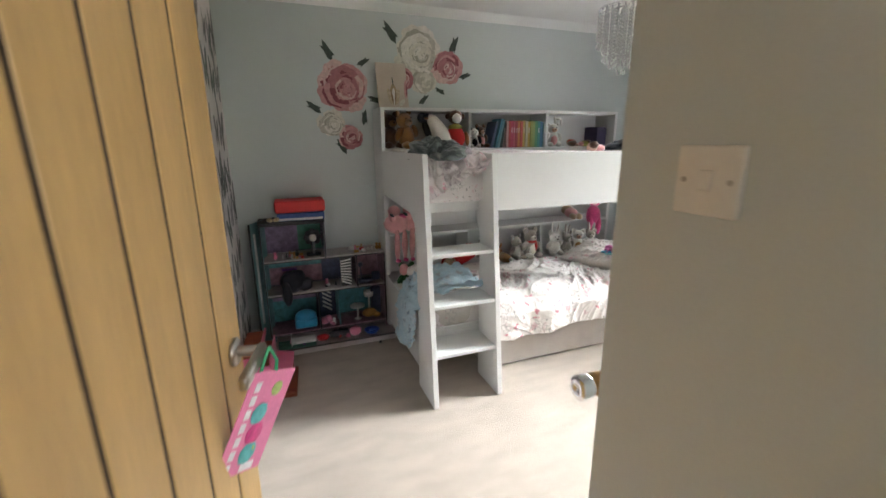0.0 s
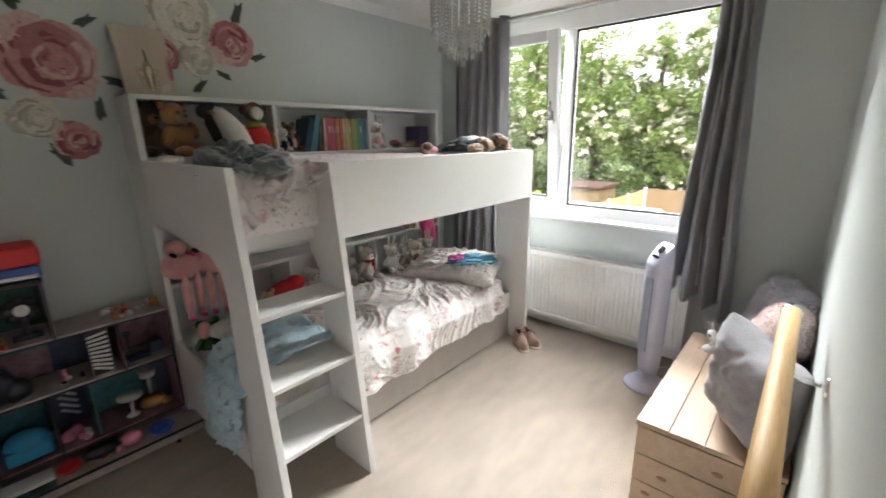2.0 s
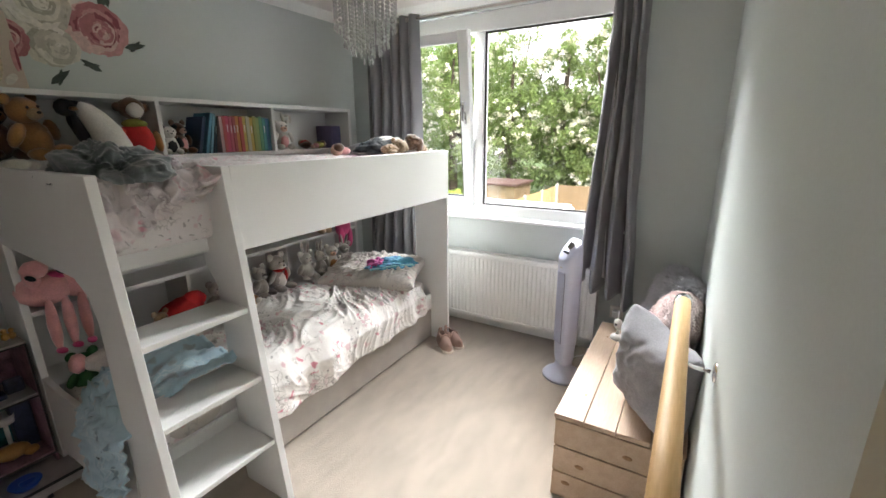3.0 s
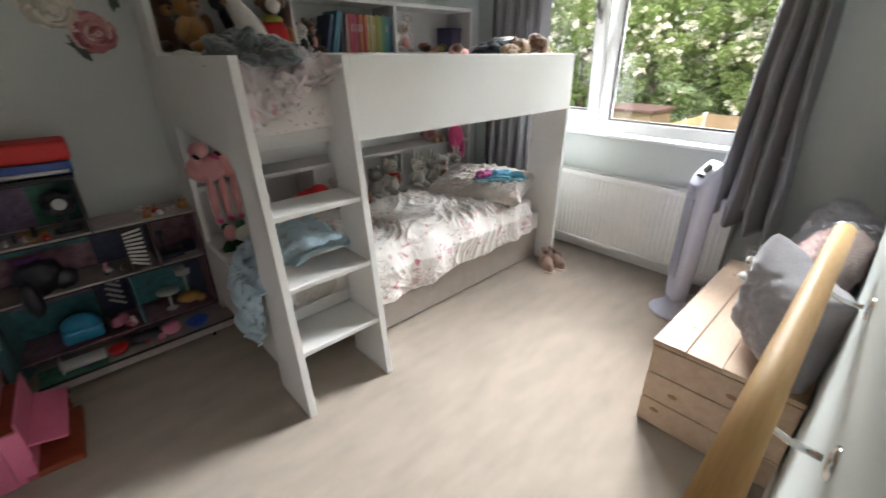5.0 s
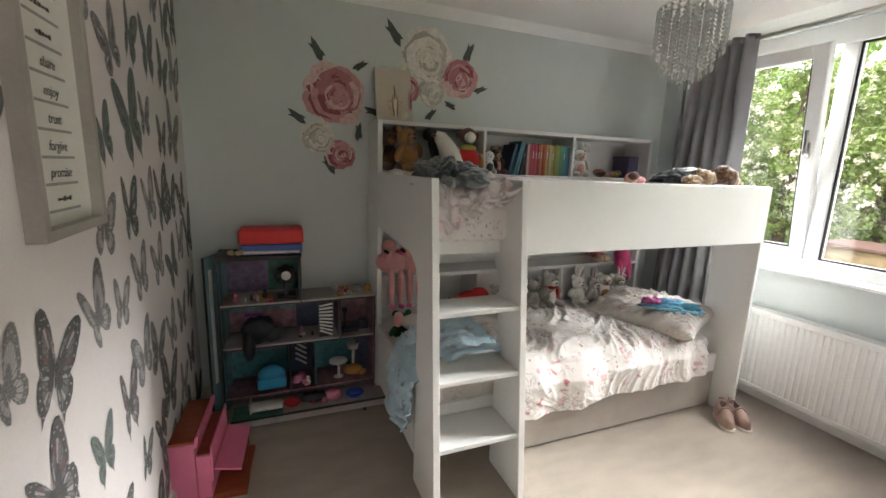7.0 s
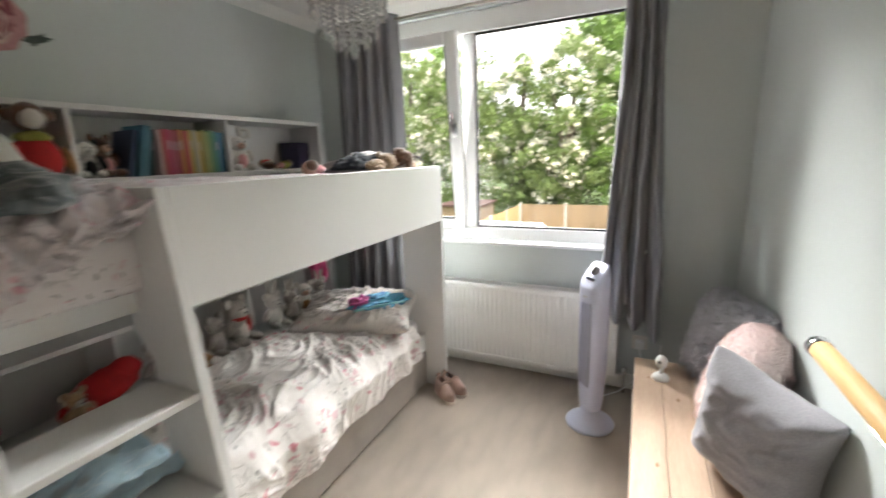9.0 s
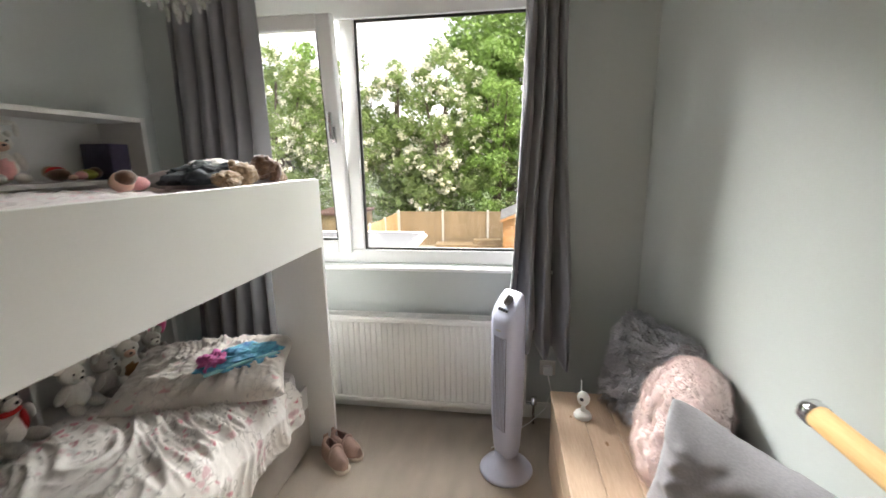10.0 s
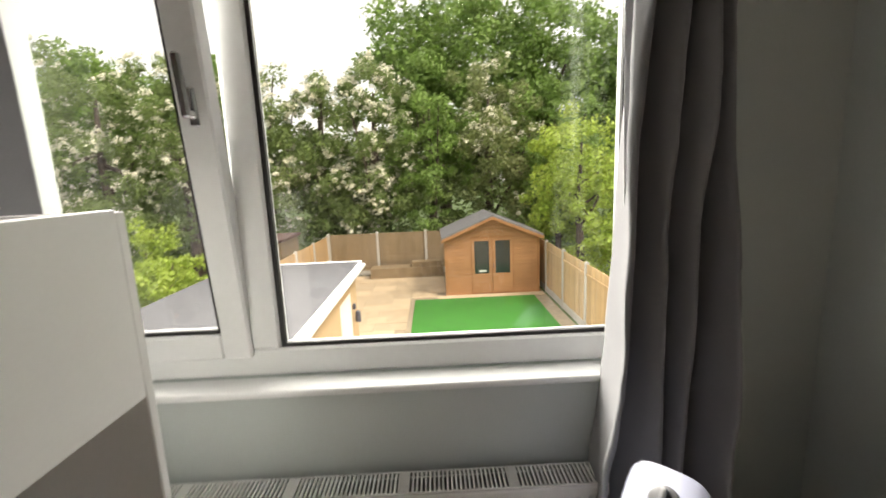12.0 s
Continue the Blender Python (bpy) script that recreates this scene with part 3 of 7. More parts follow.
def shell(n=36):
    bm = bmesh.new()
    rings = []
    for z, a, b, off in ((0.10, 0.044, 0.054, 0), (0.14, 0.050, 0.062, 0), (0.30, 0.056, 0.074, 0), (0.60, 0.058, 0.078, 0), (0.78, 0.058, 0.077, 0.001), (0.86, 0.057, 0.074, 0.002), (0.905, 0.054, 0.068, 0.003), (0.915, 0.047, 0.060, 0.001)):
        ring = []
        for i in range(n):
            t = 2 * math.pi * i / n
            c, s = math.cos(t), math.sin(t)
            k = 0.7
            x = a * math.copysign(abs(c) ** k, c) + off
            y = b * math.copysign(abs(s) ** k, s)
            zz = z - 0.105 * min(1, max(0, (z - 0.80) / 0.10)) * max(0, (x + 0.03) / 0.085)
            ring.append(bm.verts.new((x, y, zz)))
        rings.append(ring)
    for p, q in zip(rings, rings[1:]):
        for i in range(n):
            bm.faces.new((p[i], p[(i + 1) % n], q[(i + 1) % n], q[i]))
    bm.faces.new(rings[0])
    bm.faces.new(rings[-1])
    bmesh.ops.recalc_face_normals(bm, faces=bm.faces[:])
    return bm


body = part("body", shell(), FAN, fan, smooth=True)
part("grille", bx(0.0530, 0.0585, -0.030, 0.046, 0.25, 0.72, 0.004), FAN_DARK, body, "dark air slot")
for i in range(9):
    y = -0.027 + i * 0.0088
    part("slat", bx(0.057, 0.0625, y - 0.0014, y + 0.0014, 0.252, 0.718), FAN, body)
for z in (0.35, 0.43, 0.51, 0.59, 0.67):
    part("cross_bar", bx(0.0575, 0.0615, -0.030, 0.046, z - 0.001, z + 0.001), FAN, body)
KNOB_GREY = mat("brushed_grey_knob", (0.20, 0.20, 0.21), 0.35, 0.08, 30, 200, 0.03)
part("badge", bx(0.0575, 0.0595, -0.014, 0.014, 0.745, 0.751), STEEL, body)
_pt = pose(0.014, 0, 0.862, 0, 51, 0)
part("knob", moved(join(lathe([(0, 0.008), (0.022, 0.008), (0.026, 0.004), (0.027, 0)], 28), bx(-0.022, 0.022, -0.0055, 0.0055, 0.006, 0.020, 0.003)), _pt @ Matrix.Translation((-0.022, 0, 0.002))), KNOB_GREY, body, "round control knob", True)
for i in range(4):
    part("button", moved(blob((0.0275, -0.024 + i * 0.016, 0.002), (0.0095, 0.0052, 0.006), 0, 1, sub=2), _pt), FAN_DARK, body)

# ---- pine chest ----
chest = thing("storage_chest", "pale pine plank chest used as a bench along the wall", "storage chest", (1.492, 0.409, 0))
CX, CY0, CY1, CZ = 0.499, -0.235, 0.232, 0.395
for i in range(4):
    w = (CY1 - CY0 + 0.004) / 4
    part("top_board", bx(-CX, CX, CY0 + i * w, CY0 + (i + 1) * w - 0.0022, CZ - 0.02, CZ + 0.001 * (i % 2), 0.0025), PINE, chest)
for i in range(3):
    h = (CZ - 0.024) / 3
    z0, z1 = 0.003 + i * h, (i + 1) * h - 0.002
    part("end_board", bx(-CX + 0.001 + 0.0008 * i, -CX + 0.02, CY0 + 0.004, CY1 - 0.004, z0, z1, 0.002), PINE, chest)
    part("end_board", bx(CX - 0.02, CX - 0.001, CY0 + 0.004, CY1 - 0.004, z0, z1, 0.002), PINE, chest)
    part("side_board", bx(-CX + 0.021, CX - 0.021, CY1 - 0.022, CY1 - 0.003, z0, z1, 0.002), PINE, chest)
    part("side_board", bx(-CX + 0.021, CX - 0.021, CY0 + 0.003, CY0 + 0.022, z0, z1, 0.002), PINE, chest)
KNOT = mat("dark_knot", (0.36, 0.21, 0.11), 0.6, 0.2, 90, 200, 0.02)
for x, y, r in ((-0.31, 0.15, 0.006), (0.14, 0.06, 0.007), (0.30, 0.17, 0.005)):
    part("knot", lathe([(0, 0.0018), (r * 0.8, 0.0016), (r, 0.0009)], 12, pose(x, y, CZ) @ Matrix.Diagonal((1.9, 1, 1, 1))), KNOT, chest)
for y, z in ((0.12, 0.18), (-0.05, 0.30), (0.17, 0.08)):
    part("knot", lathe([(0, 0.0012), (0.008, 0.001), (0.010, 0)], 12, pose(-CX + 0.0005, y, z, 0, -90) @ Matrix.Diagonal((1, 1.8, 1, 1))), KNOT, chest)

# ---- cushions on the chest ----
VELVET = mat("grey_velvet", (0.34, 0.33, 0.355), 0.8, 0.18, 6, 200, 0.12, sheen=0.12)
FUR_PINK = mat("pink_fur", (0.90, 0.77, 0.755), 0.95, 0.06, 14, 180, 0.2, sheen=0.1)
FUR_GREY = mat("grey_fur", (0.62, 0.615, 0.66), 0.9, 0.25, 16, 160, 0.3, sheen=0.5)
FUR_TIP = mat("grey_fur_tips", (0.80, 0.80, 0.85), 0.9, 0.2, 16, 160, 0.2)


def ridge(x, y, f, s):
    return 1 - abs(noise.noise((x * f, y * f, s))) * 2


def folds(x, y, s):
    """Creased cloth: long soft folds with fine ones on top."""
    t = 1.0 + 0.95 * noise.noise((x * 1.3, y * 1.3, s + 9))
    a, b = math.cos(t) * x + math.sin(t) * y, -math.sin(t) * x + math.cos(t) * y
    w = 0.06 * noise.noise((x * 5, y * 5, s + 2))
    r1 = max(0.0, ridge(a * 1.5 + w, b * 6.0 + w, 1.0, s))
    r2 = max(0.0, ridge(a * 3.6 - w, b * 11.0 + w, 1.0, s + 3))
    r3 = max(0.0, ridge(a * 9.0 + w, b * 20.0 - w, 1.0, s + 6))
    r4 = max(0.0, ridge(a * 14.0 - w, b * 34.0 + w, 1.0, s + 8))
    return 0.020 * r1 ** 3 + 0.021 * r2 ** 3 + 0.011 * r3 ** 2 + 0.0035 * r4 ** 2 + 0.018 * noise.noise((x * 2.4, y * 2.4, s + 5)) - 0.010


def pad(w, h, d, n=26, crease=0.006, seed=0.0, pinch=0.07, silk=0.0):
    """A filled square cushion in x and y, thickest in its middle."""
    def side(s):
        def fn(u, v):
            a, b = 2 * u - 1, 2 * v - 1
            f = max(0.0, (1 - a ** 4) * (1 - b ** 4)) ** 0.5
            px = a * w / 2 * (1 - pinch * (1 - b * b))
            py = b * h / 2 * (1 - pinch * (1 - a * a))
            return (px, py, s * (d / 2 * f + silk * f * folds(a * w * 0.9 + seed, b * h * 0.9, seed + 3) + crease * f * noise.noise((a * 3 + seed, b * 3, s + seed)) * 2 + crease * f * 1.4 * max(0.0, 1 - 2.4 * abs(noise.noise((a * 2.4 + b + seed, b * 4.5 - a * 1.5, s + seed)))) ** 2))
        return grid(n, n, fn)
    bm = join(side(1), side(-1))
    bmesh.ops.remove_doubles(bm, verts=bm.verts[:], dist=0.0004)
    bmesh.ops.recalc_face_normals(bm, faces=bm.faces[:])
    return bm


def frame_of(c, u, v):
    u = Vector(u).normalized()
    n = u.cross(Vector(v)).normalized()
    return Matrix.Translation(c) @ Matrix((u, n.cross(u), n)).transposed().to_4x4()


def fur(name, bm, count, length, material, parent, seed, sag=0.5, tuft=0.9, wide=0.07):
    """Strands of pile standing out of a surface, joined in one mesh."""
    rng = np.random.default_rng(seed)
    bm.faces.ensure_lookup_table()
    area = np.array([f.calc_area() for f in bm.faces])
    pick = rng.choice(len(area), count, p=area / area.sum())
    vs, fs = [], []
    for k, i in enumerate(pick):
        f = bm.faces[int(i)]
        s, t = rng.random(2)
        w = np.array([(1 - s) * (1 - t), s * (1 - t), s * t, (1 - s) * t]) if len(f.verts) == 4 else rng.dirichlet(np.ones(len(f.verts)))
        p = Vector((0, 0, 0))
        for q, v in zip(w, f.verts):
            p += v.co * float(q)
        clump = Vector((noise.noise(p * 22), noise.noise(p * 22 + Vector((5, 1, 7))), noise.noise(p * 22 + Vector((2, 8, 3)))))
        nn = f.normal if f.normal.z * p.z >= 0 else -f.normal
        d = (nn + clump * tuft + Vector(rng.normal(0, 0.18, 3))).normalized()
        L = length * (0.6 + 0.7 * rng.random())
        s = d.orthogonal().normalized() * length * wide
        m = p + d * L * 0.55
        e = p + d * L + Vector((0, -sag * L * 0.4, 0))
        b = len(vs)
        vs += [p - s, p + s, m + s * 0.9, m - s * 0.9, e]
        fs += [(b, b + 1, b + 2, b + 3), (b + 3, b + 2, b + 4)]
    me = bpy.data.meshes.new(name)
    me.from_pydata([tuple(v) for v in vs], [], fs)
    me.materials.append(material)
    ob = new(name, me)
    ob.parent = parent
    return tagged(ob, kind="stuff")


def cushion(name, label, m, bm, material):
    ob = new(name)
    ob.matrix_basis = m
    tagged(ob, label, "cushion", "cushions on the chest")
    return ob, part("cover", bm, material, ob, smooth=True)


c1, _ = cushion("cushion", "grey velvet square cushion leaning on the chest", frame_of((1.135, 0.312, 0.606), (-0.72, -0.62, -0.16), (-0.16, -0.06, 0.98)), pad(0.37, 0.40, 0.20, 44, 0.006, 2.0, 0.13), VELVET)
_p = pad(0.475, 0.475, 0.18, 26, 0.01, 5.0)
for v in _p.verts:
    a, b = v.co.x / 0.2375, v.co.y / 0.2375
    k = max(abs(a), abs(b)) / max(math.hypot(a, b), 1e-6)
    v.co.x *= k
    v.co.y *= k
_pf = _p.copy()
c2, _ = cushion("cushion", "round pale pink fluffy cushion behind the velvet one", frame_of((1.47, 0.295, 0.603), (-0.95, 0.12, 0), (0.05, -0.32, 0.95)), _p, FUR_PINK)
fur("pile", _pf, 30000, 0.011, FUR_PINK, c2, 3, 0.2, 0.16, 0.08)
_g = pad(0.42, 0.40, 0.14, 26, 0.01, 8.0)
_gf = _g.copy()
c3, _ = cushion("cushion", "dark grey shaggy square cushion against the wall corner", frame_of((1.80, 0.282, 0.606), (-0.90, -0.28, 0.02), (0.08, -0.25, 0.96)), _g, FUR_GREY)
fur("pile", _gf, 9500, 0.042, FUR_TIP, c3, 4, 0.8)

# ---- baby monitor camera ----
monitor = thing("baby_monitor", "small white baby camera on a round foot", "baby monitor", (1.80, 0.53, CZ + 0.001), 150)
part("foot", lathe([(0, 0), (0.036, 0), (0.037, 0.008), (0.030, 0.020), (0.015, 0.028), (0, 0.029)], 24), UPVC, monitor, smooth=True)
part("neck", tube([(0.004, 0, 0.024), (-0.006, 0, 0.045), (-0.002, 0, 0.06)], 0.009, 10), UPVC, monitor, smooth=True)
head = part("head", blob((0, 0, 0.083), (0.022, 0.026, 0.034), 0, 1, (0, 12, 0), 3), UPVC, monitor, smooth=True)
part("lens", lathe([(0, 0.004), (0.006, 0.003), (0.009, 0)], 16, pose(0.021, 0, 0.088, 0, 90)), FAN_DARK, head, "dark round lens")
part("antenna", tube([(-0.004, -0.012, 0.110), (-0.012, -0.016, 0.155)], 0.0032, 8), UPVC, head, "short white antenna")

# ---- chandelier ----
CRYSTAL = mat("clear_crystal", (0.82, 0.83, 0.84), 0.08, 0.02, 30, 100, 0)
CRYSTAL.node_tree.nodes["Principled BSDF"].inputs["Transmission Weight"].default_value = 0.55
CRYSTAL.node_tree.nodes["Principled BSDF"].inputs["IOR"].default_value = 1.5
lamp = thing("chandelier", "round ceiling chandelier hung with clear crystal drops", "chandelier", (1.21, 1.70, ZC))
part("rose", lathe([(0, 0), (0.05, 0), (0.048, -0.012), (0.02, -0.022), (0, -0.024)], 24), CHROME, lamp, smooth=True)
part("stem", tube([(0, 0, -0.02), (0, 0, -0.215)], 0.006, 8), CHROME, lamp)


def strand(n, size, drop):
    bms = []
    for i in range(n):
        b = bmesh.new()
        bmesh.ops.create_icosphere(b, subdivisions=1, radius=size)
        b.transform(Matrix.Translation((0, 0, -i * size * 2.1)) @ Matrix.Diagonal((1, 0.7, 1, 1)))
        bms.append(b)
    bms.append(lathe([(0, 0), (drop * 0.42, -drop * 0.9), (drop * 0.30, -drop * 1.7), (0, -drop * 2.0)], 6, Matrix.Translation((0, 0, -n * size * 2.1))))
    return mesh_of("strand", join(*bms), CRYSTAL)


for r, z, count, n, size in ((0.142, -0.225, 26, 9, 0.0085), (0.105, -0.225, 18, 13, 0.0085), (0.066, -0.225, 12, 15, 0.0085), (0.022, -0.225, 5, 17, 0.0085)):
    part("ring", lathe([(r - 0.002, -0.003), (r + 0.002, -0.003), (r + 0.002, 0.004), (r - 0.002, 0.004), (r - 0.002, -0.003)], 36, Matrix.Translation((0, 0, z))), CHROME, lamp, "thin chrome hoop")
    me = strand(n, size, 0.016)
    for i in range(count):
        a = 2 * math.pi * (i + 0.3) / count
        ob = new("strand", me)
        ob.parent = lamp
        ob.matrix_basis = pose(r * math.cos(a), r * math.sin(a), z - 0.012, 0, 0, math.degrees(a))
for a in (0, 120, 240):
    part("spoke", tube([(0, 0, -0.21), (0.142 * math.cos(radians(a)), 0.142 * math.sin(radians(a)), -0.225)], 0.0025, 6), CHROME, lamp)

# ---- shoes ----
SHOE = mat("dusty_pink_suede", (0.40, 0.275, 0.235), 0.85, 0.1, 20, 200, 0.15)
SOLE = mat("pale_rubber_sole", (0.68, 0.60, 0.54), 0.7, 0.06, 20, 150, 0.05)


def shoe(at, turn, label):
    ob = thing("shoe", label, "shoe", at, turn, "pair of shoes by the bed")

    def ring(t):
        x = -0.078 + 0.156 * t
        w = 0.027 + 0.009 * math.sin(math.pi * min(1, t * 1.05)) - (0.018 * max(0, t - 0.82) / 0.18)
        h = 0.066 - 0.034 * max(0, (t - 0.35)) / 0.65
        return x, max(w, 0.01), h
    up = bmesh.new()
    rows = []
    for i in range(15):
        x, w, h = ring(i / 14)
        rows.append([up.verts.new((x, w * math.sin(a), 0.012 + max(0, h * math.cos(a)))) for a in [radians(-100 + 200 * k / 12) for k in range(13)]])
    for i in range(14):
        for k in range(12):
            if 2 <= i <= 6 and 4 <= k <= 7:
                continue
            up.faces.new((rows[i][k], rows[i + 1][k], rows[i + 1][k + 1], rows[i][k + 1]))
    up.faces.new(rows[0])
    up.faces.new(rows[-1])
    part("upper", thick(up, 0.003), SHOE, ob, smooth=True)
    part("sole", join(*[bx(-0.08, 0.05, -0.030, 0.030, 0, 0.012, 0.005, 2), lathe([(0, 0.012), (0.03, 0.012), (0.033, 0.006), (0.031, 0), (0, 0)], 20, pose(0.05, 0, 0) @ Matrix.Diagonal((1, 1, 0.98, 1)))]), SOLE, ob)
    # insole coloured near-black to give the shade in the shoe's opening
    part("insole", bx(-0.07, 0.03, -0.02, 0.02, 0.013, 0.016), INNER_SHADE, ob, "black insole painted as the shade inside the shoe")
    part("strap", tube([(0.0, -0.033, 0.035), (0.0, -0.022, 0.062), (0.0, 0.0, 0.072), (0.0, 0.022, 0.062), (0.0, 0.033, 0.035)], 0.006, 8), SHOE, ob, smooth=True)
    ob.scale = (1.15, 1.2, 1.45)
    part("heel_tab", bx(-0.082, -0.074, -0.012, 0.012, 0.03, 0.085, 0.003), SHOE, ob)
    return ob


shoe((1.865, 1.668, 0), -128, "dusty pink suede child's shoe with a strap")
shoe((1.945, 1.640, 0), -112, "dusty pink suede child's shoe with a strap")


# ---- bedding ----
def floral(name, base, spots, scale=9.0, twig=(0.36, 0.34, 0.33), amount=1.0):
    """Cotton printed with small flowers, buds and thin grey twigs in loose bunches."""
    m = mat(name, base, 0.85, 0.05, 5, 260, 0.15, sheen=0.3)
    n, l = m.node_tree.nodes, m.node_tree.links
    b = n["Principled BSDF"]
    src = b.inputs["Base Color"].links[0].from_socket
    tc = n.new("ShaderNodeTexCoord")

    def warped(off, k=0.10):
        mp = n.new("ShaderNodeMapping")
        mp.inputs["Location"].default_value = (off, off * 0.6, off * 0.3)
        ns = n.new("ShaderNodeTexNoise")
        ns.inputs["Scale"].default_value = 16
        va = n.new("ShaderNodeVectorMath")
        va.operation = "MULTIPLY_ADD"
        va.inputs[1].default_value = (k, k, k)
        l.new(tc.outputs["Object"], mp.inputs["Vector"])
        l.new(mp.outputs["Vector"], ns.inputs["Vector"])
        l.new(ns.outputs["Color"], va.inputs[0])
        l.new(mp.outputs["Vector"], va.inputs[2])
        return va.outputs[0]

    def ramp(value, lo, hi, a, z):
        mr = n.new("ShaderNodeMapRange")
        mr.inputs["From Min"].default_value, mr.inputs["From Max"].default_value = lo, hi
        mr.inputs["To Min"].default_value, mr.inputs["To Max"].default_value = a, z
        l.new(value, mr.inputs["Value"])
        return mr.outputs["Result"]

    def times(p, q):
        k = n.new("ShaderNodeMath")
        k.operation = "MULTIPLY"
        l.new(p, k.inputs[0])
        l.new(q, k.inputs[1])
        return k.outputs[0]

    def lay(fac, color):
        nonlocal src
        mx = n.new("ShaderNodeMix")
        mx.data_type = "RGBA"
        l.new(fac, mx.inputs["Factor"])
        l.new(src, mx.inputs["A"])
        mx.inputs["B"].default_value = (*color, 1)
        src = mx.outputs["Result"]

    def blotch(off, sc):
        ns = n.new("ShaderNodeTexNoise")
        ns.inputs["Scale"].default_value = sc
        ns.inputs["Detail"].default_value = 1
        l.new(warped(off, 0.02), ns.inputs["Vector"])
        return ns.outputs["Fac"]
    # twigs: thin crooked cell borders, kept in loose bunches
    vo = n.new("ShaderNodeTexVoronoi")
    vo.feature = "DISTANCE_TO_EDGE"
    vo.inputs["Scale"].default_value = scale * 2.3
    l.new(warped(3.7, 0.09), vo.inputs["Vector"])
    lay(times(ramp(vo.outputs["Distance"], 0.02, 0.075, 0.6 * amount, 0.0), ramp(blotch(1.3, scale * 0.8), 0.52, 0.60, 0.0, 1.0)), twig)
    # leaves, buds and open flowers
    for color, sc, r, off, k in ((tuple(0.55 * c + 0.12 for c in twig), scale * 2.2, 0.26, 5.1, 0.50), (tuple(0.5 * c + 0.30 for c in spots), scale * 1.3, 0.32, 8.1, 0.49), (spots, scale * 1.5, 0.25, 0.0, 0.50)):
        vo = n.new("ShaderNodeTexVoronoi")
        vo.inputs["Scale"].default_value = sc
        l.new(warped(off), vo.inputs["Vector"])
        lay(times(ramp(vo.outputs["Distance"], r * 0.6 * amount, r * amount, 0.8, 0.0), ramp(blotch(off + 2.0, scale * 0.6), k - 0.03, k + 0.03, 0.0, 1.0)), color)
    l.new(src, b.inputs["Base Color"])
    return m


DUVET = floral("white_floral_cotton", (0.80, 0.765, 0.74), (0.58, 0.13, 0.20), 11, (0.32, 0.29, 0.27), 1.05)
DUVET_PINK = floral("pink_floral_cotton", (0.68, 0.62, 0.63), (0.68, 0.28, 0.36), 10.0, (0.42, 0.36, 0.38), 1.2)
SHEET = floral("spotted_sheet", (0.76, 0.72, 0.72), (0.70, 0.40, 0.46), 15)
PILLOWCASE = floral("beige_floral_cotton", (0.56, 0.52, 0.485), (0.52, 0.27, 0.28), 10, amount=0.9)
FLEECE = mat("grey_fleece", (0.155, 0.185, 0.195), 0.95, 0.2, 9, 120, 0.3, sheen=0.5)
BLUE_CLOTH = floral("pale_blue_printed_cotton", (0.46, 0.64, 0.74), (0.12, 0.20, 0.30), 9, (0.70, 0.78, 0.82), 1.1)
JEANS = mat("dark_navy_cloth", (0.075, 0.09, 0.105), 0.85, 0.3, 14, 200, 0.2)
WHITE_CLOTH = mat("white_cotton", (0.74, 0.72, 0.71), 0.85, 0.04, 6, 200, 0.12)


def heap(c, r, seed, n=26, flat=0.0, amp=0.3):
    """A crumpled heap of cloth."""
    def fn(u, v):
        a, t = 2 * math.pi * u, 0.5 * math.pi * v
        k = 1 + amp * noise.noise((2.2 * math.cos(a) * math.sin(t) + seed, 2.2 * math.sin(a) * math.sin(t), 2.2 * math.cos(t) + seed)) + 0.35 * amp * ridge(math.cos(a) * math.sin(t) * 2, math.sin(a) * math.sin(t) * 2, 2.5, seed) + 0.22 * amp * ridge(math.cos(a) * math.sin(t) * 3 + math.cos(t), math.sin(a) * math.sin(t) * 7, 1.6, seed + 4)
        return (c[0] + r[0] * k * math.cos(a) * math.sin(t), c[1] + r[1] * k * math.sin(a) * math.sin(t), c[2] + r[2] * (k if t < 1.2 else 1) * math.cos(t))
    bm = grid(n * 2, n, fn)
    bmesh.ops.remove_doubles(bm, verts=bm.verts[:], dist=0.0005)
    bmesh.ops.recalc_face_normals(bm, faces=bm.faces[:])
    return bm


lower_mattress = thing("mattress", "single mattress under a white spotted sheet", "mattress", (1.0, 2.22, 0.252))
part("body", moved(bx(-0.95, 0.935, -0.35, 0.36, 0, 0.20, 0.035, 3), Matrix()), SHEET, lower_mattress, smooth=True)
upper_mattress = thing("mattress", "single mattress on the upper bunk", "mattress", (1.0, 2.16, ZGB + 0.042))
part("body", bx(-0.95, 0.935, -0.345, 0.42, 0, 0.17, 0.035, 3), SHEET, upper_mattress, smooth=True)


def lower_duvet(u, v):
    x = 0.40 + 1.42 * u + 0.05 * (1 - v) * u
    s = v * 0.98
    x += 0.03 * noise.noise((u * 4, v * 4, 1))
    if s < 0.66:
        y = 2.56 - s * 1.06
        z = 0.490 + 0.02 * math.sin(3 * u + 1) + folds(x, y, 1.0) * min(1, s * 8)
        k = max(0, (s - 0.56) / 0.10)
        z -= 0.03 * k * k
        return (x, y - 0.018 * k * ridge(x, 0.3, 5, 2), z)
    d = s - 0.66
    hem = 0.03 * noise.noise((u * 5, 0, 4)) + 0.02 * math.sin(u * 9)
    y = 1.862 - 0.045 * min(1, d * 9) - 0.014 * math.sin(u * 34 + 3 * math.sin(u * 6)) * min(1, d * 5) - 0.02 * noise.noise((x * 7, d * 3, 6))
    y -= 0.36 * folds(x, d * 1.3, 14.0) * min(1, d * 8)
    return (x + 0.015 * d, y - 0.012, 0.46 - d * (0.80 + hem - 0.16 * u))


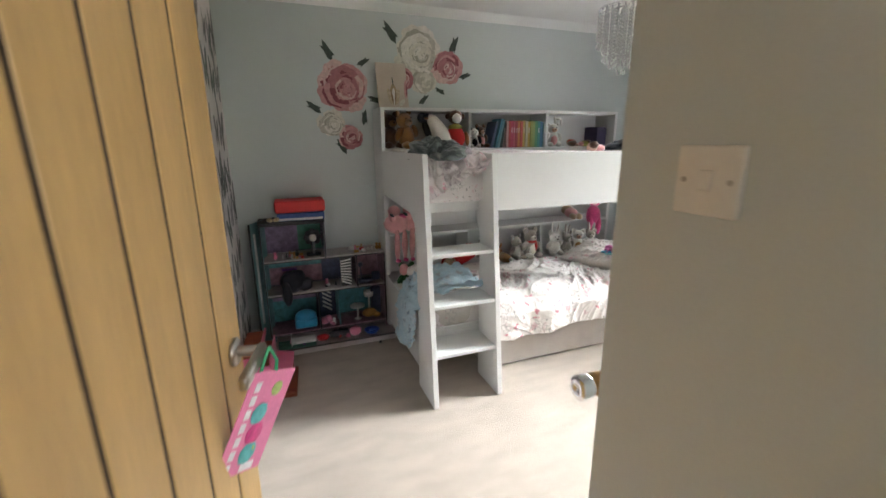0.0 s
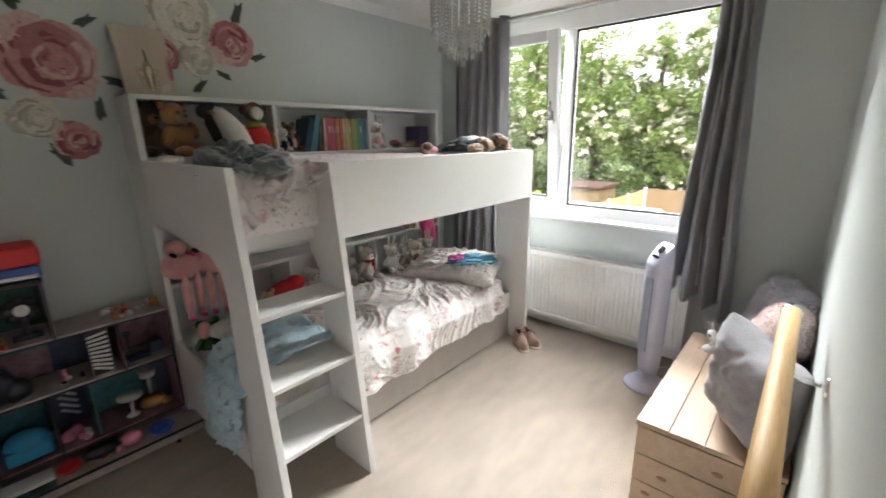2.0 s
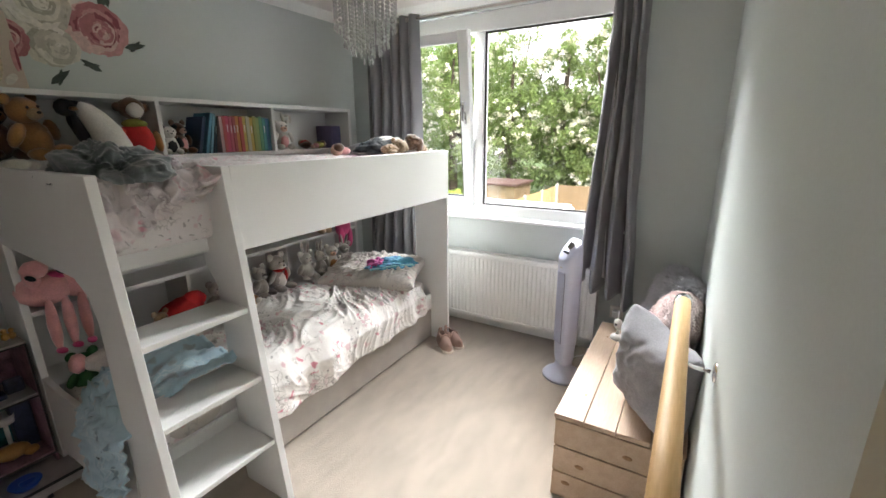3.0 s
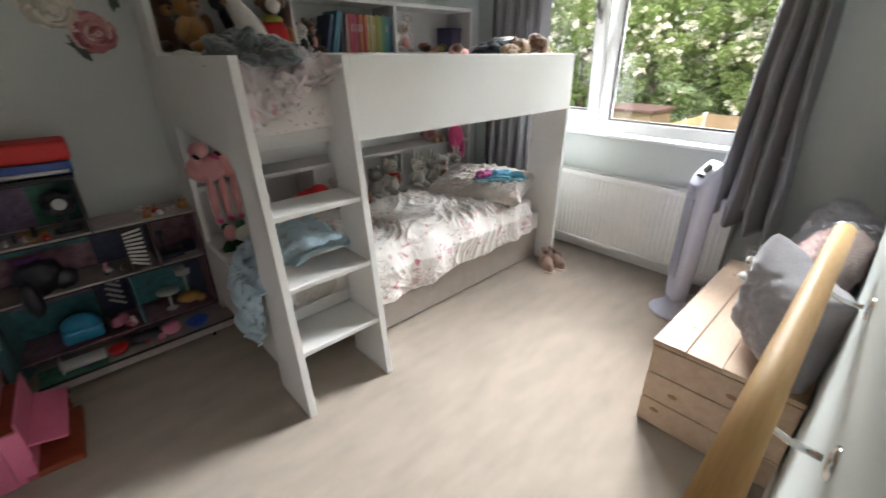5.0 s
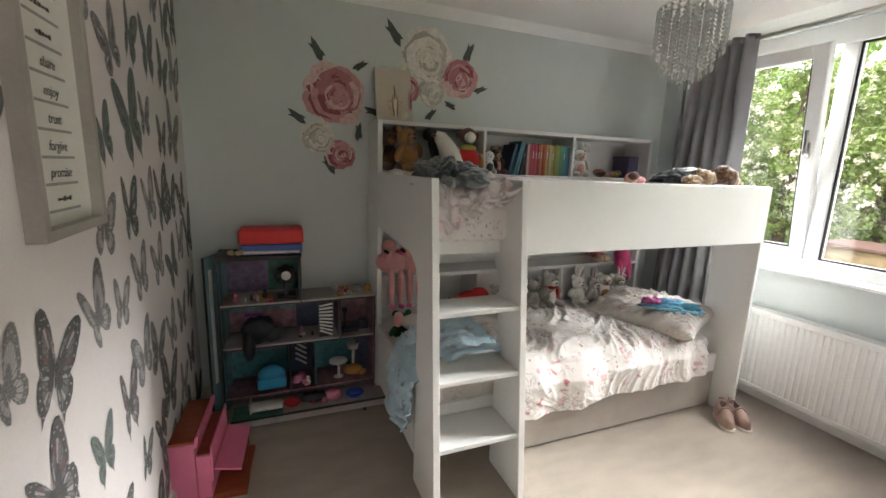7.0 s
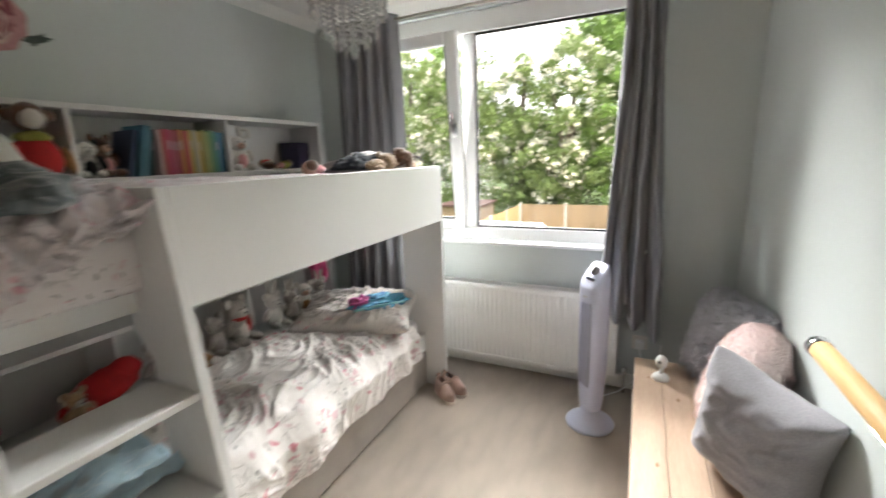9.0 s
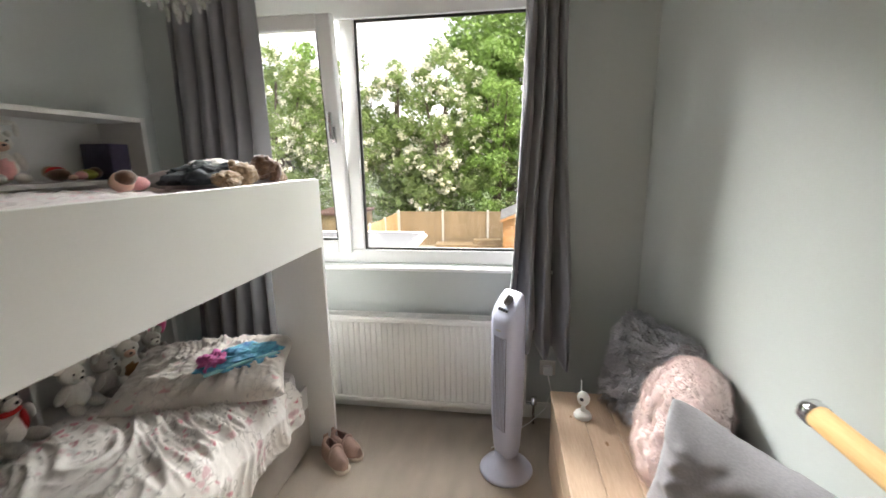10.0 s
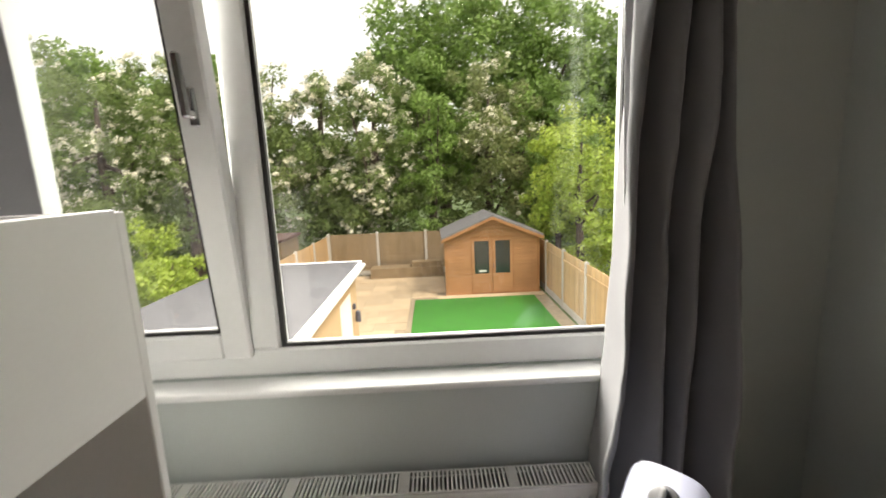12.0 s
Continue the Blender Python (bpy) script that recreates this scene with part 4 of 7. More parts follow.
duvet = thing("duvet", "rumpled white floral duvet spread over the lower bunk", "duvet", (0, 0, 0))
part("cover", thick(grid(220, 130, lower_duvet), 0.010), DUVET, duvet, smooth=True)


def bulge(u, v):
    a, b = 2 * u - 1, 2 * v - 1
    return (0.245 + 0.185 * a, 1.955 - 0.085 * math.sqrt(max(0, 1 - a * a * 0.7)) * (1 - 0.75 * b * b) + 0.012 * folds(u, v, 4) * 8 * 0.1, 0.40 + 0.155 * b + 0.01 * noise.noise((u * 6, v * 6, 2)))


solo("duvet_end", thick(grid(30, 24, bulge), 0.010), PILLOWCASE, "bunched end of floral bedding behind the ladder steps", "bedding", smooth=True)

pillow = new("pillow")
tagged(pillow, "plump beige and white floral pillow on the lower bunk", "pillow")
pillow.matrix_basis = frame_of((1.70, 2.15, 0.552), (0.36, -0.93, 0.0), (0.90, 0.36, 0.14))
part("case", pad(0.68, 0.44, 0.14, 90, 0.010, 1.5, 0.07, 0.9), PILLOWCASE, pillow, smooth=True)

DRESS_A = mat("aqua_print_cloth", (0.10, 0.42, 0.52), 0.7, 0.25, 22, 200, 0.1, dark=(0.04, 0.10, 0.34))
DRESS_B = mat("pink_print_cloth", (0.62, 0.14, 0.34), 0.7, 0.25, 22, 200, 0.1, dark=(0.22, 0.03, 0.18))
DRESS_C = mat("pale_aqua_trim", (0.28, 0.62, 0.66), 0.6, 0.1, 22, 200, 0.1)
dress = thing("folded_dress", "small folded blue and pink printed dress on the pillow", "dress", (1.71, 2.02, 0.628), -38)
part("cloth", heap((0.02, 0, -0.02), (0.135, 0.075, 0.045), 12.0, 34, amp=0.5), DRESS_A, dress, smooth=True)
part("bodice", heap((-0.07, 0.01, -0.012), (0.065, 0.06, 0.045), 15.0, 26, amp=0.5), DRESS_B, dress, "pink printed bodice", True)
part("trim", tube([(0.14, -0.05, -0.004), (0.10, 0.0, 0.026), (0.06, 0.05, 0.012)], 0.008, 8), DRESS_C, dress, "pale aqua satin hem", True)
part("trim", tube([(0.15, -0.07, -0.006), (0.08, -0.074, -0.004), (0.0, -0.078, 0.0), (-0.08, -0.074, -0.004), (-0.15, -0.07, -0.008)], 0.008, 8), DRESS_C, dress, "pale aqua satin hem", True)


def hang(u, v):
    """A blanket from inside the lower bunk over its end rail and down the outside."""
    y = 1.80 + 0.33 * u + 0.02 * noise.noise((u * 5, v * 5, 2))
    path = [(0.42, 0.60), (0.25, 0.61), (0.10, 0.56), (0.03, 0.545), (-0.012, 0.50), (-0.030, 0.35), (-0.035, 0.17 + 0.10 * (1 - u))]
    s = v * (len(path) - 1)
    i = min(int(s), len(path) - 2)
    f = s - i
    x = path[i][0] * (1 - f) + path[i + 1][0] * f
    z = path[i][1] * (1 - f) + path[i + 1][1] * f
    w = folds(u * 0.8, v * 1.1, 7)
    return (x - (0.9 * abs(w) if v > 0.6 else 0.2 * w), y + 0.08 * (1 - v) * (u - 0.2) + 0.5 * w, z + (1.4 * w if v < 0.6 else 0))


solo("blanket", thick(grid(40, 60, hang), 0.008), BLUE_CLOTH, "pale blue blanket trailing over the lower bunk's end", "blanket", smooth=True)


def upper_cover(u, v):
    x = 0.06 + 1.86 * u
    s = v * 0.86
    y = 2.585 - s
    z = 1.335 + 0.012 * math.sin(4 * u) + folds(x, y, 11.0) * 0.8 + 0.03 * max(0, u - 0.75)
    if v > 0.93:
        k = (v - 0.93) / 0.07
        y = 1.79 - 0.004 * k
        z -= k * 0.05
    return (x, y, z)


def overhang(u, v):
    """The duvet's edge, bunched and hanging down in the ladder's opening."""
    x = 0.035 + 0.385 * u
    low = 1.125 + 0.20 * u + 0.03 * noise.noise((u * 4, 2, 7))
    w = folds(x * 1.6, v * 0.5, 21.0) * 1.0 + 0.012 * noise.noise((u * 9, v * 7, 4))
    if v < 0.35:
        k = v / 0.35
        return (x, 1.93 - 0.135 * k - 0.3 * w * k, 1.375 - 0.02 * k * k + 0.9 * w)
    k = (v - 0.35) / 0.65
    return (x + 0.02 * noise.noise((u * 5, v * 5, 1)), 1.795 - 0.035 * math.sin(2.6 * k + 0.2) - 1.2 * w * min(1, 4 * k), 1.355 + (low - 1.355) * k + 0.9 * w * (1 - k))


upper_duvet = thing("duvet", "rumpled pink floral duvet on the upper bunk", "duvet", (0, 0, 0))
part("cover", thick(grid(140, 60, upper_cover), 0.012), DUVET_PINK, upper_duvet, smooth=True)
part("overhang", thick(grid(70, 60, overhang), 0.008), DUVET_PINK, upper_duvet, "bunched duvet edge hanging by the ladder", True)


solo("fleece_blanket", heap((0.16, 1.97, 1.35), (0.125, 0.20, 0.095), 3.0, 64, amp=0.5), FLEECE, "crumpled grey fleece blanket on the upper bunk", "blanket", smooth=True)
solo("sheet", heap((0.325, 1.94, 1.335), (0.07, 0.09, 0.065), 9.0, 44, amp=0.4), floral("lilac_floral_cotton", (0.66, 0.62, 0.65), (0.56, 0.36, 0.46), 10), "crumpled lilac floral sheet on the upper bunk", "sheet", smooth=True)
solo("pillow", heap((1.78, 2.12, 1.335), (0.16, 0.32, 0.105), 4.0, 40, amp=0.16), mat("grey_lilac_cotton", (0.42, 0.39, 0.41), 0.85, 0.1, 6, 200, 0.12), "grey pillow on the upper bunk by the window", "pillow", smooth=True)
solo("folded_trousers", heap((1.66, 2.0, 1.385), (0.18, 0.10, 0.07), 6.0, 40, amp=0.32), JEANS, "dark navy trousers lying folded on the bedding", "clothes", smooth=True)
solo("folded_shirt", heap((1.73, 2.03, 1.43), (0.12, 0.07, 0.04), 7.0, 34, amp=0.35), WHITE_CLOTH, "white shirt lying on the dark trousers", "clothes", smooth=True)


# ---- stuffed toys ----
PL = {
    "brown": mat("dark_brown_plush", (0.13, 0.06, 0.03), 0.95, 0.2, 20, 160, 0.3, sheen=0.5),
    "gold": mat("golden_plush", (0.36, 0.18, 0.06), 0.95, 0.2, 20, 160, 0.3, sheen=0.5),
    "cocoa": mat("cocoa_plush", (0.20, 0.11, 0.068), 0.95, 0.25, 24, 160, 0.3, sheen=0.5),
    "tan": mat("tan_plush", (0.50, 0.34, 0.21), 0.95, 0.2, 20, 160, 0.3, sheen=0.5),
    "white": mat("white_plush", (0.74, 0.71, 0.66), 0.95, 0.1, 20, 160, 0.3, sheen=0.5),
    "black": mat("black_plush", (0.02, 0.02, 0.025), 0.9, 0.2, 20, 160, 0.3),
    "grey": mat("grey_plush", (0.40, 0.365, 0.335), 0.95, 0.2, 20, 160, 0.3, sheen=0.5),
    "red": mat("red_plush", (0.52, 0.02, 0.02), 0.85, 0.15, 14, 160, 0.2),
    "green": mat("green_plush", (0.035, 0.13, 0.04), 0.9, 0.2, 14, 160, 0.2),
    "lime": mat("olive_plush", (0.36, 0.36, 0.08), 0.9, 0.2, 14, 160, 0.2),
    "pink": mat("pale_pink_plush", (0.76, 0.36, 0.36), 0.92, 0.12, 16, 160, 0.2, sheen=0.4),
    "hot": mat("hot_pink_plush", (0.74, 0.08, 0.26), 0.9, 0.15, 16, 160, 0.2, sheen=0.4),
    "skin": mat("peach_cloth", (0.68, 0.44, 0.34), 0.8, 0.08, 16, 160, 0.1),
    "lilac": mat("lilac_plush", (0.22, 0.18, 0.30), 0.9, 0.15, 16, 160, 0.2),
}


BEAR = "body belly head muzzle ear ear arm arm leg leg eye eye nose"


def plush(name, label, at, turn, lumps, size=1.0, group="soft toys on the bed shelves", lean=(0, 0), shag=(0.10, 2.6, 2), names=BEAR):
    """lumps: (colour, place, half-sizes[, turn]) in a unit where the toy is about 1 high; names says what each lump is."""
    m = pose(0, 0, 0, lean[0], lean[1], 0) @ Matrix.Scale(size, 4)
    pieces = [(col, moved(blob(c, r, shag[0], shag[1], tn[0] if tn else (0, 0, 0), shag[2]), m)) for col, c, r, *tn in lumps]
    low = min(v.co.z for _, bm in pieces for v in bm.verts)
    ob = thing(name, label, "soft toy", at, turn, group)
    called = names.split()
    for k, (col, bm) in enumerate(pieces):
        bm.transform(Matrix.Translation((0, 0, -low)))
        part(called[k] if k < len(called) else "patch", bm, PL[col], ob, smooth=True)
    return ob


def bear(col, muzzle, belly=None, ear=0.11):
    return [(col, (0, 0, 0.30), (0.25, 0.22, 0.30)), (belly or col, (0, -0.08, 0.28), (0.18, 0.17, 0.22)), (col, (0, 0, 0.72), (0.22, 0.20, 0.21)), (muzzle, (0, -0.17, 0.67), (0.11, 0.10, 0.09)),
            (col, (-0.19, 0, 0.90), (ear, 0.06, ear)), (col, (0.19, 0, 0.90), (ear, 0.06, ear)), (col, (-0.27, -0.06, 0.40), (0.09, 0.10, 0.20), (20, 25, 0)), (col, (0.27, -0.06, 0.40), (0.09, 0.10, 0.20), (20, -25, 0)),
            (col, (-0.18, -0.24, 0.10), (0.11, 0.20, 0.10)), (col, (0.18, -0.24, 0.10), (0.11, 0.20, 0.10)), ("black", (-0.08, -0.19, 0.77), (0.022, 0.015, 0.022)), ("black", (0.08, -0.19, 0.77), (0.022, 0.015, 0.022)), ("black", (0, -0.265, 0.69), (0.035, 0.02, 0.025))]


def rabbit(col, inner):
    return bear(col, "white") + [(col, (-0.10, 0, 1.10), (0.06, 0.05, 0.24), (0, -8, 0)), (inner, (-0.10, -0.035, 1.10), (0.035, 0.03, 0.18), (0, -8, 0)), (col, (0.10, 0, 1.08), (0.06, 0.05, 0.24), (0, 16, 0)), (inner, (0.10, -0.035, 1.08), (0.035, 0.03, 0.18), (0, 16, 0))]


ZT = ZG + 0.011
plush("teddy_bear", "dark brown teddy bear sitting in the upper shelf", (0.10, 2.745, ZT), 12, bear("brown", "gold"), 0.265)
plush("toy_dog", "golden brown toy dog slumped in the upper shelf", (0.205, 2.66, ZT), 24, bear("gold", "tan", "gold", 0.08), 0.27, lean=(0, -8))
plush("toy_paw", "white plush paw hanging over the bedding", (0.09, 2.52, 1.365), 30, [("white", (0, 0, 0), (0.5, 0.25, 0.2)), ("white", (0.45, -0.1, -0.05), (0.2, 0.2, 0.16))], 0.11, names="paw toe")
plush("toy_penguin", "long white and black plush bird leaning out of the shelf", (0.385, 2.56, 1.36), 0,
      [("white", (0.08, -0.08, 0.42), (0.20, 0.20, 0.50), (0, -30, 0)), ("black", (0.02, 0.13, 0.46), (0.23, 0.13, 0.50), (0, -30, 0)), ("black", (-0.30, 0.04, 0.78), (0.12, 0.13, 0.12)), ("black", (-0.17, 0.0, 0.42), (0.06, 0.14, 0.30), (0, -14, 0)), ("gold", (-0.27, -0.15, 0.76), (0.05, 0.06, 0.03))], 0.31, names="belly back head wing beak")
plush("toy_monkey", "plush monkey in a red jumper with a green collar", (0.555, 2.60, 1.365), -8,
      [("red", (0, 0, 0.34), (0.24, 0.22, 0.28)), ("lime", (0, 0, 0.58), (0.17, 0.16, 0.08)), ("brown", (0, 0.02, 0.80), (0.17, 0.16, 0.17)), ("white", (0, -0.12, 0.77), (0.11, 0.07, 0.11)), ("brown", (-0.18, 0.02, 0.82), (0.06, 0.04, 0.07)), ("brown", (0.18, 0.02, 0.82), (0.06, 0.04, 0.07)), ("red", (-0.24, -0.06, 0.34), (0.08, 0.09, 0.2), (15, 20, 0)), ("gold", (0.26, -0.06, 0.32), (0.06, 0.07, 0.18), (15, -14, 0)), ("white", (-0.14, -0.24, 0.08), (0.09, 0.17, 0.08)), ("white", (0.14, -0.24, 0.08), (0.09, 0.17, 0.08))], 0.315, names="jumper collar head face ear ear arm arm foot foot")
plush("toy_puppy", "small brown and white toy puppy behind the monkey", (0.46, 2.76, ZT), 10, bear("brown", "white", "white", 0.09), 0.19)
plush("toy_panda", "small black and white toy panda in the shelf", (0.735, 2.66, ZT), -10, bear("white", "white", "black", 0.08) + [("black", (-0.27, -0.08, 0.40), (0.10, 0.11, 0.20), (20, 25, 0)), ("black", (0.27, -0.08, 0.40), (0.10, 0.11, 0.20), (20, -25, 0)), ("black", (-0.19, -0.01, 0.91), (0.09, 0.07, 0.09)), ("black", (0.19, -0.01, 0.91), (0.09, 0.07, 0.09))], 0.155, names="body belly head muzzle ear ear arm arm leg leg eye eye nose sleeve sleeve ear_patch ear_patch")
plush("toy_puppy", "brown and pink toy puppy sitting beside the panda", (0.815, 2.72, ZT), 15, bear("brown", "skin", "pink", 0.10), 0.18)
plush("toy_rabbit", "white toy rabbit with a looped ear in the shelf", (1.455, 2.67, ZT), -14, bear("white", "skin", "pink", 0.06) + [("white", (0.06, 0, 1.05), (0.06, 0.05, 0.17), (0, -10, 0)), ("white", (0.20, 0, 1.10), (0.12, 0.05, 0.05)), ("white", (0.32, 0, 0.98), (0.05, 0.05, 0.14))], 0.20, names="body belly head muzzle ear ear arm arm leg leg eye eye nose long_ear ear_loop ear_tip")
plush("toy_puppy", "brown toy puppy lying flat in the shelf", (1.66, 2.68, ZT), 70, [("brown", (0, 0, 0.2), (0.5, 0.3, 0.2)), ("red", (0.1, 0, 0.3), (0.2, 0.28, 0.16)), ("tan", (0.55, 0, 0.28), (0.22, 0.22, 0.2)), ("skin", (-0.4, -0.2, 0.12), (0.2, 0.12, 0.1))], 0.13, names="body coat head paw")
plush("toy_puppy", "brown and green toy lying in the shelf", (1.80, 2.70, ZT), 10, [("lime", (0, 0, 0.2), (0.4, 0.3, 0.2)), ("brown", (0.35, 0, 0.25), (0.25, 0.25, 0.22)), ("pink", (-0.4, -0.1, 0.18), (0.2, 0.2, 0.16))], 0.12, names="body head foot")
plush("doll", "cloth doll with a peach face lying on the bedding", (1.47, 2.20, 1.362), 190, [("skin", (0, 0, 0.42), (0.40, 0.34, 0.34)), ("pink", (-0.62, 0.05, 0.34), (0.46, 0.34, 0.24)), ("brown", (0.05, 0.18, 0.56), (0.36, 0.28, 0.26)), ("white", (-1.0, -0.1, 0.24), (0.36, 0.22, 0.16)), ("skin", (-0.5, -0.3, 0.2), (0.3, 0.1, 0.1), (0, 0, 30))], 0.11, "toys on the upper bunk", names="head body hair foot arm")
plush("teddy_bear", "tan plush bear lying over the bunk guard", (1.60, 1.835, 1.368), 4, [("tan", (0.25, 0, 0.5), (0.62, 0.50, 0.48)), ("tan", (-0.7, 0.10, 0.36), (0.80, 0.42, 0.32)), ("tan", (-1.0, -0.25, 0.22), (0.55, 0.20, 0.18), (0, 0, 8)), ("tan", (0.05, 0.30, 0.95), (0.18, 0.12, 0.16)), ("tan", (0.75, -0.18, 0.38), (0.24, 0.22, 0.20))], 0.09, "toys on the upper bunk", shag=(0.30, 4.5, 4), names="body leg paw ear head")
plush("toy_dog", "brown toy dog with a hanging ear on the bunk guard", (1.765, 1.835, 1.362), -6, [("cocoa", (0, 0, 0.80), (0.60, 0.50, 0.50), (0, 20, 0)), ("cocoa", (0.30, -0.42, 0.58), (0.30, 0.16, 0.46), (0, 24, 0)), ("tan", (0.62, -0.05, 0.46), (0.46, 0.38, 0.34)), ("tan", (1.15, 0.0, 0.24), (0.40, 0.26, 0.22)), ("cocoa", (-0.25, 0.25, 0.40), (0.60, 0.40, 0.40)), ("black", (0.98, -0.12, 0.62), (0.09, 0.08, 0.07))], 0.09, "toys on the upper bunk", shag=(0.34, 4.5, 4), names="head ear muzzle paw body nose")
# lower shelf
ZL = 0.778
for dx, tn, lb in ((0.0, 8, "pink plush flamingo with a black beak, legs dangling"), (0.13, -10, "pink plush flamingo slumped, legs dangling down")):
    plush("toy_flamingo", lb, (0.095 + dx, 2.60, 0.585), tn,
          [("pink", (0, 0.05, 0.72), (0.27, 0.25, 0.22)), ("pink", (-0.13, -0.08, 0.86), (0.075, 0.075, 0.19), (0, -12, 0)), ("pink", (-0.12, -0.14, 1.00), (0.125, 0.11, 0.105)), ("black", (-0.20, -0.22, 0.93), (0.055, 0.035, 0.028), (0, 38, 0)), ("hot", (0.08, -0.02, 0.84), (0.12, 0.12, 0.07)),
           ("pink", (-0.07, -0.13, 0.32), (0.06, 0.06, 0.34)), ("pink", (0.09, -0.13, 0.32), (0.06, 0.06, 0.34)), ("hot", (-0.07, -0.16, 0.0), (0.05, 0.08, 0.035)), ("hot", (0.09, -0.16, 0.0), (0.05, 0.08, 0.035))], 0.37, names="body neck head beak wing leg leg foot foot")
plush("toy_rabbit", "hot pink toy rabbit drooping over the lower shelf", (1.86, 2.58, 0.64), -20, [("hot", (0, 0, 0.5), (0.20, 0.20, 0.30)), ("hot", (0, 0, 0.9), (0.18, 0.17, 0.16)), ("hot", (-0.10, -0.12, 0.28), (0.08, 0.08, 0.28)), ("hot", (0.12, -0.12, 0.22), (0.08, 0.08, 0.26)), ("pink", (-0.05, -0.15, 0.9), (0.10, 0.06, 0.09))], 0.31, names="body head leg leg face")
plush("teddy_bear", "small tan teddy bear lying on the lower shelf", (1.70, 2.68, ZL), 75, [("pink", (0, 0, 0.2), (0.36, 0.24, 0.2)), ("tan", (0.42, 0, 0.26), (0.22, 0.22, 0.2)), ("tan", (-0.42, 0.1, 0.14), (0.22, 0.12, 0.12)), ("tan", (-0.40, -0.14, 0.14), (0.22, 0.12, 0.12))], 0.23, names="body head leg leg")
ZB = 0.50
plush("toy_cushion", "slumped red plush toy at the back of the lower bunk", (0.575, 2.56, ZB), 0, [("red", (0.05, 0, 0.42), (0.66, 0.4, 0.36), (0, -14, 0)), ("red", (-0.5, -0.12, 0.22), (0.30, 0.3, 0.22)), ("red", (0.42, -0.06, 0.66), (0.30, 0.28, 0.24))], 0.20, names="body flap head")
plush("toy_puppy", "tan toy puppy peeping behind the ladder", (0.46, 2.50, ZB), 10, bear("tan", "white"), 0.15)
plush("toy_cat", "grey toy cat on the lower bunk", (0.79, 2.55, ZB), 0, bear("grey", "white"), 0.20)
plush("teddy_bear", "pale grey teddy bear in a red scarf on the bed", (1.20, 2.545, ZB + 0.01), 8, bear("grey", "white", "white") + [("red", (0.02, -0.06, 0.54), (0.17, 0.16, 0.05)), ("red", (0.10, -0.20, 0.38), (0.05, 0.05, 0.16))], 0.25, names="body belly head muzzle ear ear arm arm leg leg eye eye nose scarf scarf_end")
plush("teddy_bear", "dark grey teddy bear slumped on the bed", (1.07, 2.55, ZB), 20, bear("grey", "grey"), 0.21)
plush("toy_rabbit", "white toy rabbit with long ears on the bed", (1.44, 2.54, ZB + 0.01), -6, rabbit("white", "grey"), 0.205, names="body belly head muzzle ear ear arm arm leg leg eye eye nose long_ear ear_lining long_ear ear_lining")
plush("toy_rabbit", "grey and white toy rabbit on the bed", (1.55, 2.52, ZB + 0.01), 14, rabbit("grey", "white"), 0.195, names="body belly head muzzle ear ear arm arm leg leg eye eye nose long_ear ear_lining long_ear ear_lining")
plush("toy_rabbit", "white toy rabbit lying against the shelf", (1.66, 2.51, ZB + 0.02), -30, bear("white", "skin", "gold", 0.10), 0.20)
plush("toy_rabbit", "pale grey floppy toy rabbit by the pillow", (1.78, 2.50, ZB + 0.03), -18, rabbit("grey", "white"), 0.18, names="body belly head muzzle ear ear arm arm leg leg eye eye nose long_ear ear_lining long_ear ear_lining")
plush("toy_rabbit", "ginger toy rabbit lying on the floral duvet", (0.93, 2.48, 0.505), 100, [("gold", (0, 0, 0.26), (0.46, 0.24, 0.24)), ("gold", (0.46, 0.0, 0.46), (0.19, 0.18, 0.19)), ("gold", (0.42, 0.08, 0.72), (0.06, 0.05, 0.18), (0, -20, 0)), ("gold", (0.42, -0.08, 0.72), (0.06, 0.05, 0.18), (0, -20, 0)), ("white", (-0.48, 0, 0.28), (0.10, 0.10, 0.10)), ("gold", (0.2, -0.22, 0.1), (0.22, 0.09, 0.09)), ("white", (0.62, 0, 0.40), (0.07, 0.09, 0.08))], 0.17, names="body head ear ear tail leg muzzle")
plush("toy_frog", "green plush toy in the corner of the lower bunk", (0.115, 2.46, 0.405), 0, bear("green", "green"), 0.20)
plush("toy_sausage", "long white plush toy with a pink cuff on the bunk", (0.20, 2.36, 0.50), 62, [("white", (0, 0, 0.3), (0.26, 0.62, 0.26)), ("pink", (0, 0.66, 0.36), (0.22, 0.16, 0.22)), ("white", (0.05, -0.55, 0.3), (0.24, 0.2, 0.24)), ("black", (0.2, -0.1, 0.45), (0.05, 0.05, 0.04))], 0.20, names="body cuff end_cap eye")
plush("toy_cushion", "dark lilac plush cushion on the lower bunk", (0.20, 2.20, 0.455), 12, [("lilac", (0, 0, 0.3), (0.7, 0.6, 0.28))], 0.18, names="body")

# ---- books ----
def book(at, w, h, d, color, lean, label):
    ob = thing("book", label, "book", at, 0, "books in the upper shelf")
    m = pose(0, 0, 0, 0, lean, 0)
    cov = mat("book_cover", tuple(0.62 * k for k in color), 0.45, 0.08, 30, 150, 0.02)
    part("cover", moved(join(bx(0, 0.002, 0, d, 0, h), bx(w - 0.002, w, 0, d, 0, h), bx(0, w, -0.002, 0.001, 0, h)), m), cov, ob)
    part("pages", moved(bx(0.0022, w - 0.0022, 0.002, d - 0.004, 0.004, h - 0.004), m), BED_EDGE, ob, "cream page block")
    if int(w * 1e5) % 3 == 0:
        part("title_bar", moved(bx(w * 0.42, w * 0.58, -0.0030, -0.0020, h * 0.55, h * 0.75), m), CARD_WHITE, ob)


random.seed(4)
_x = 0.995
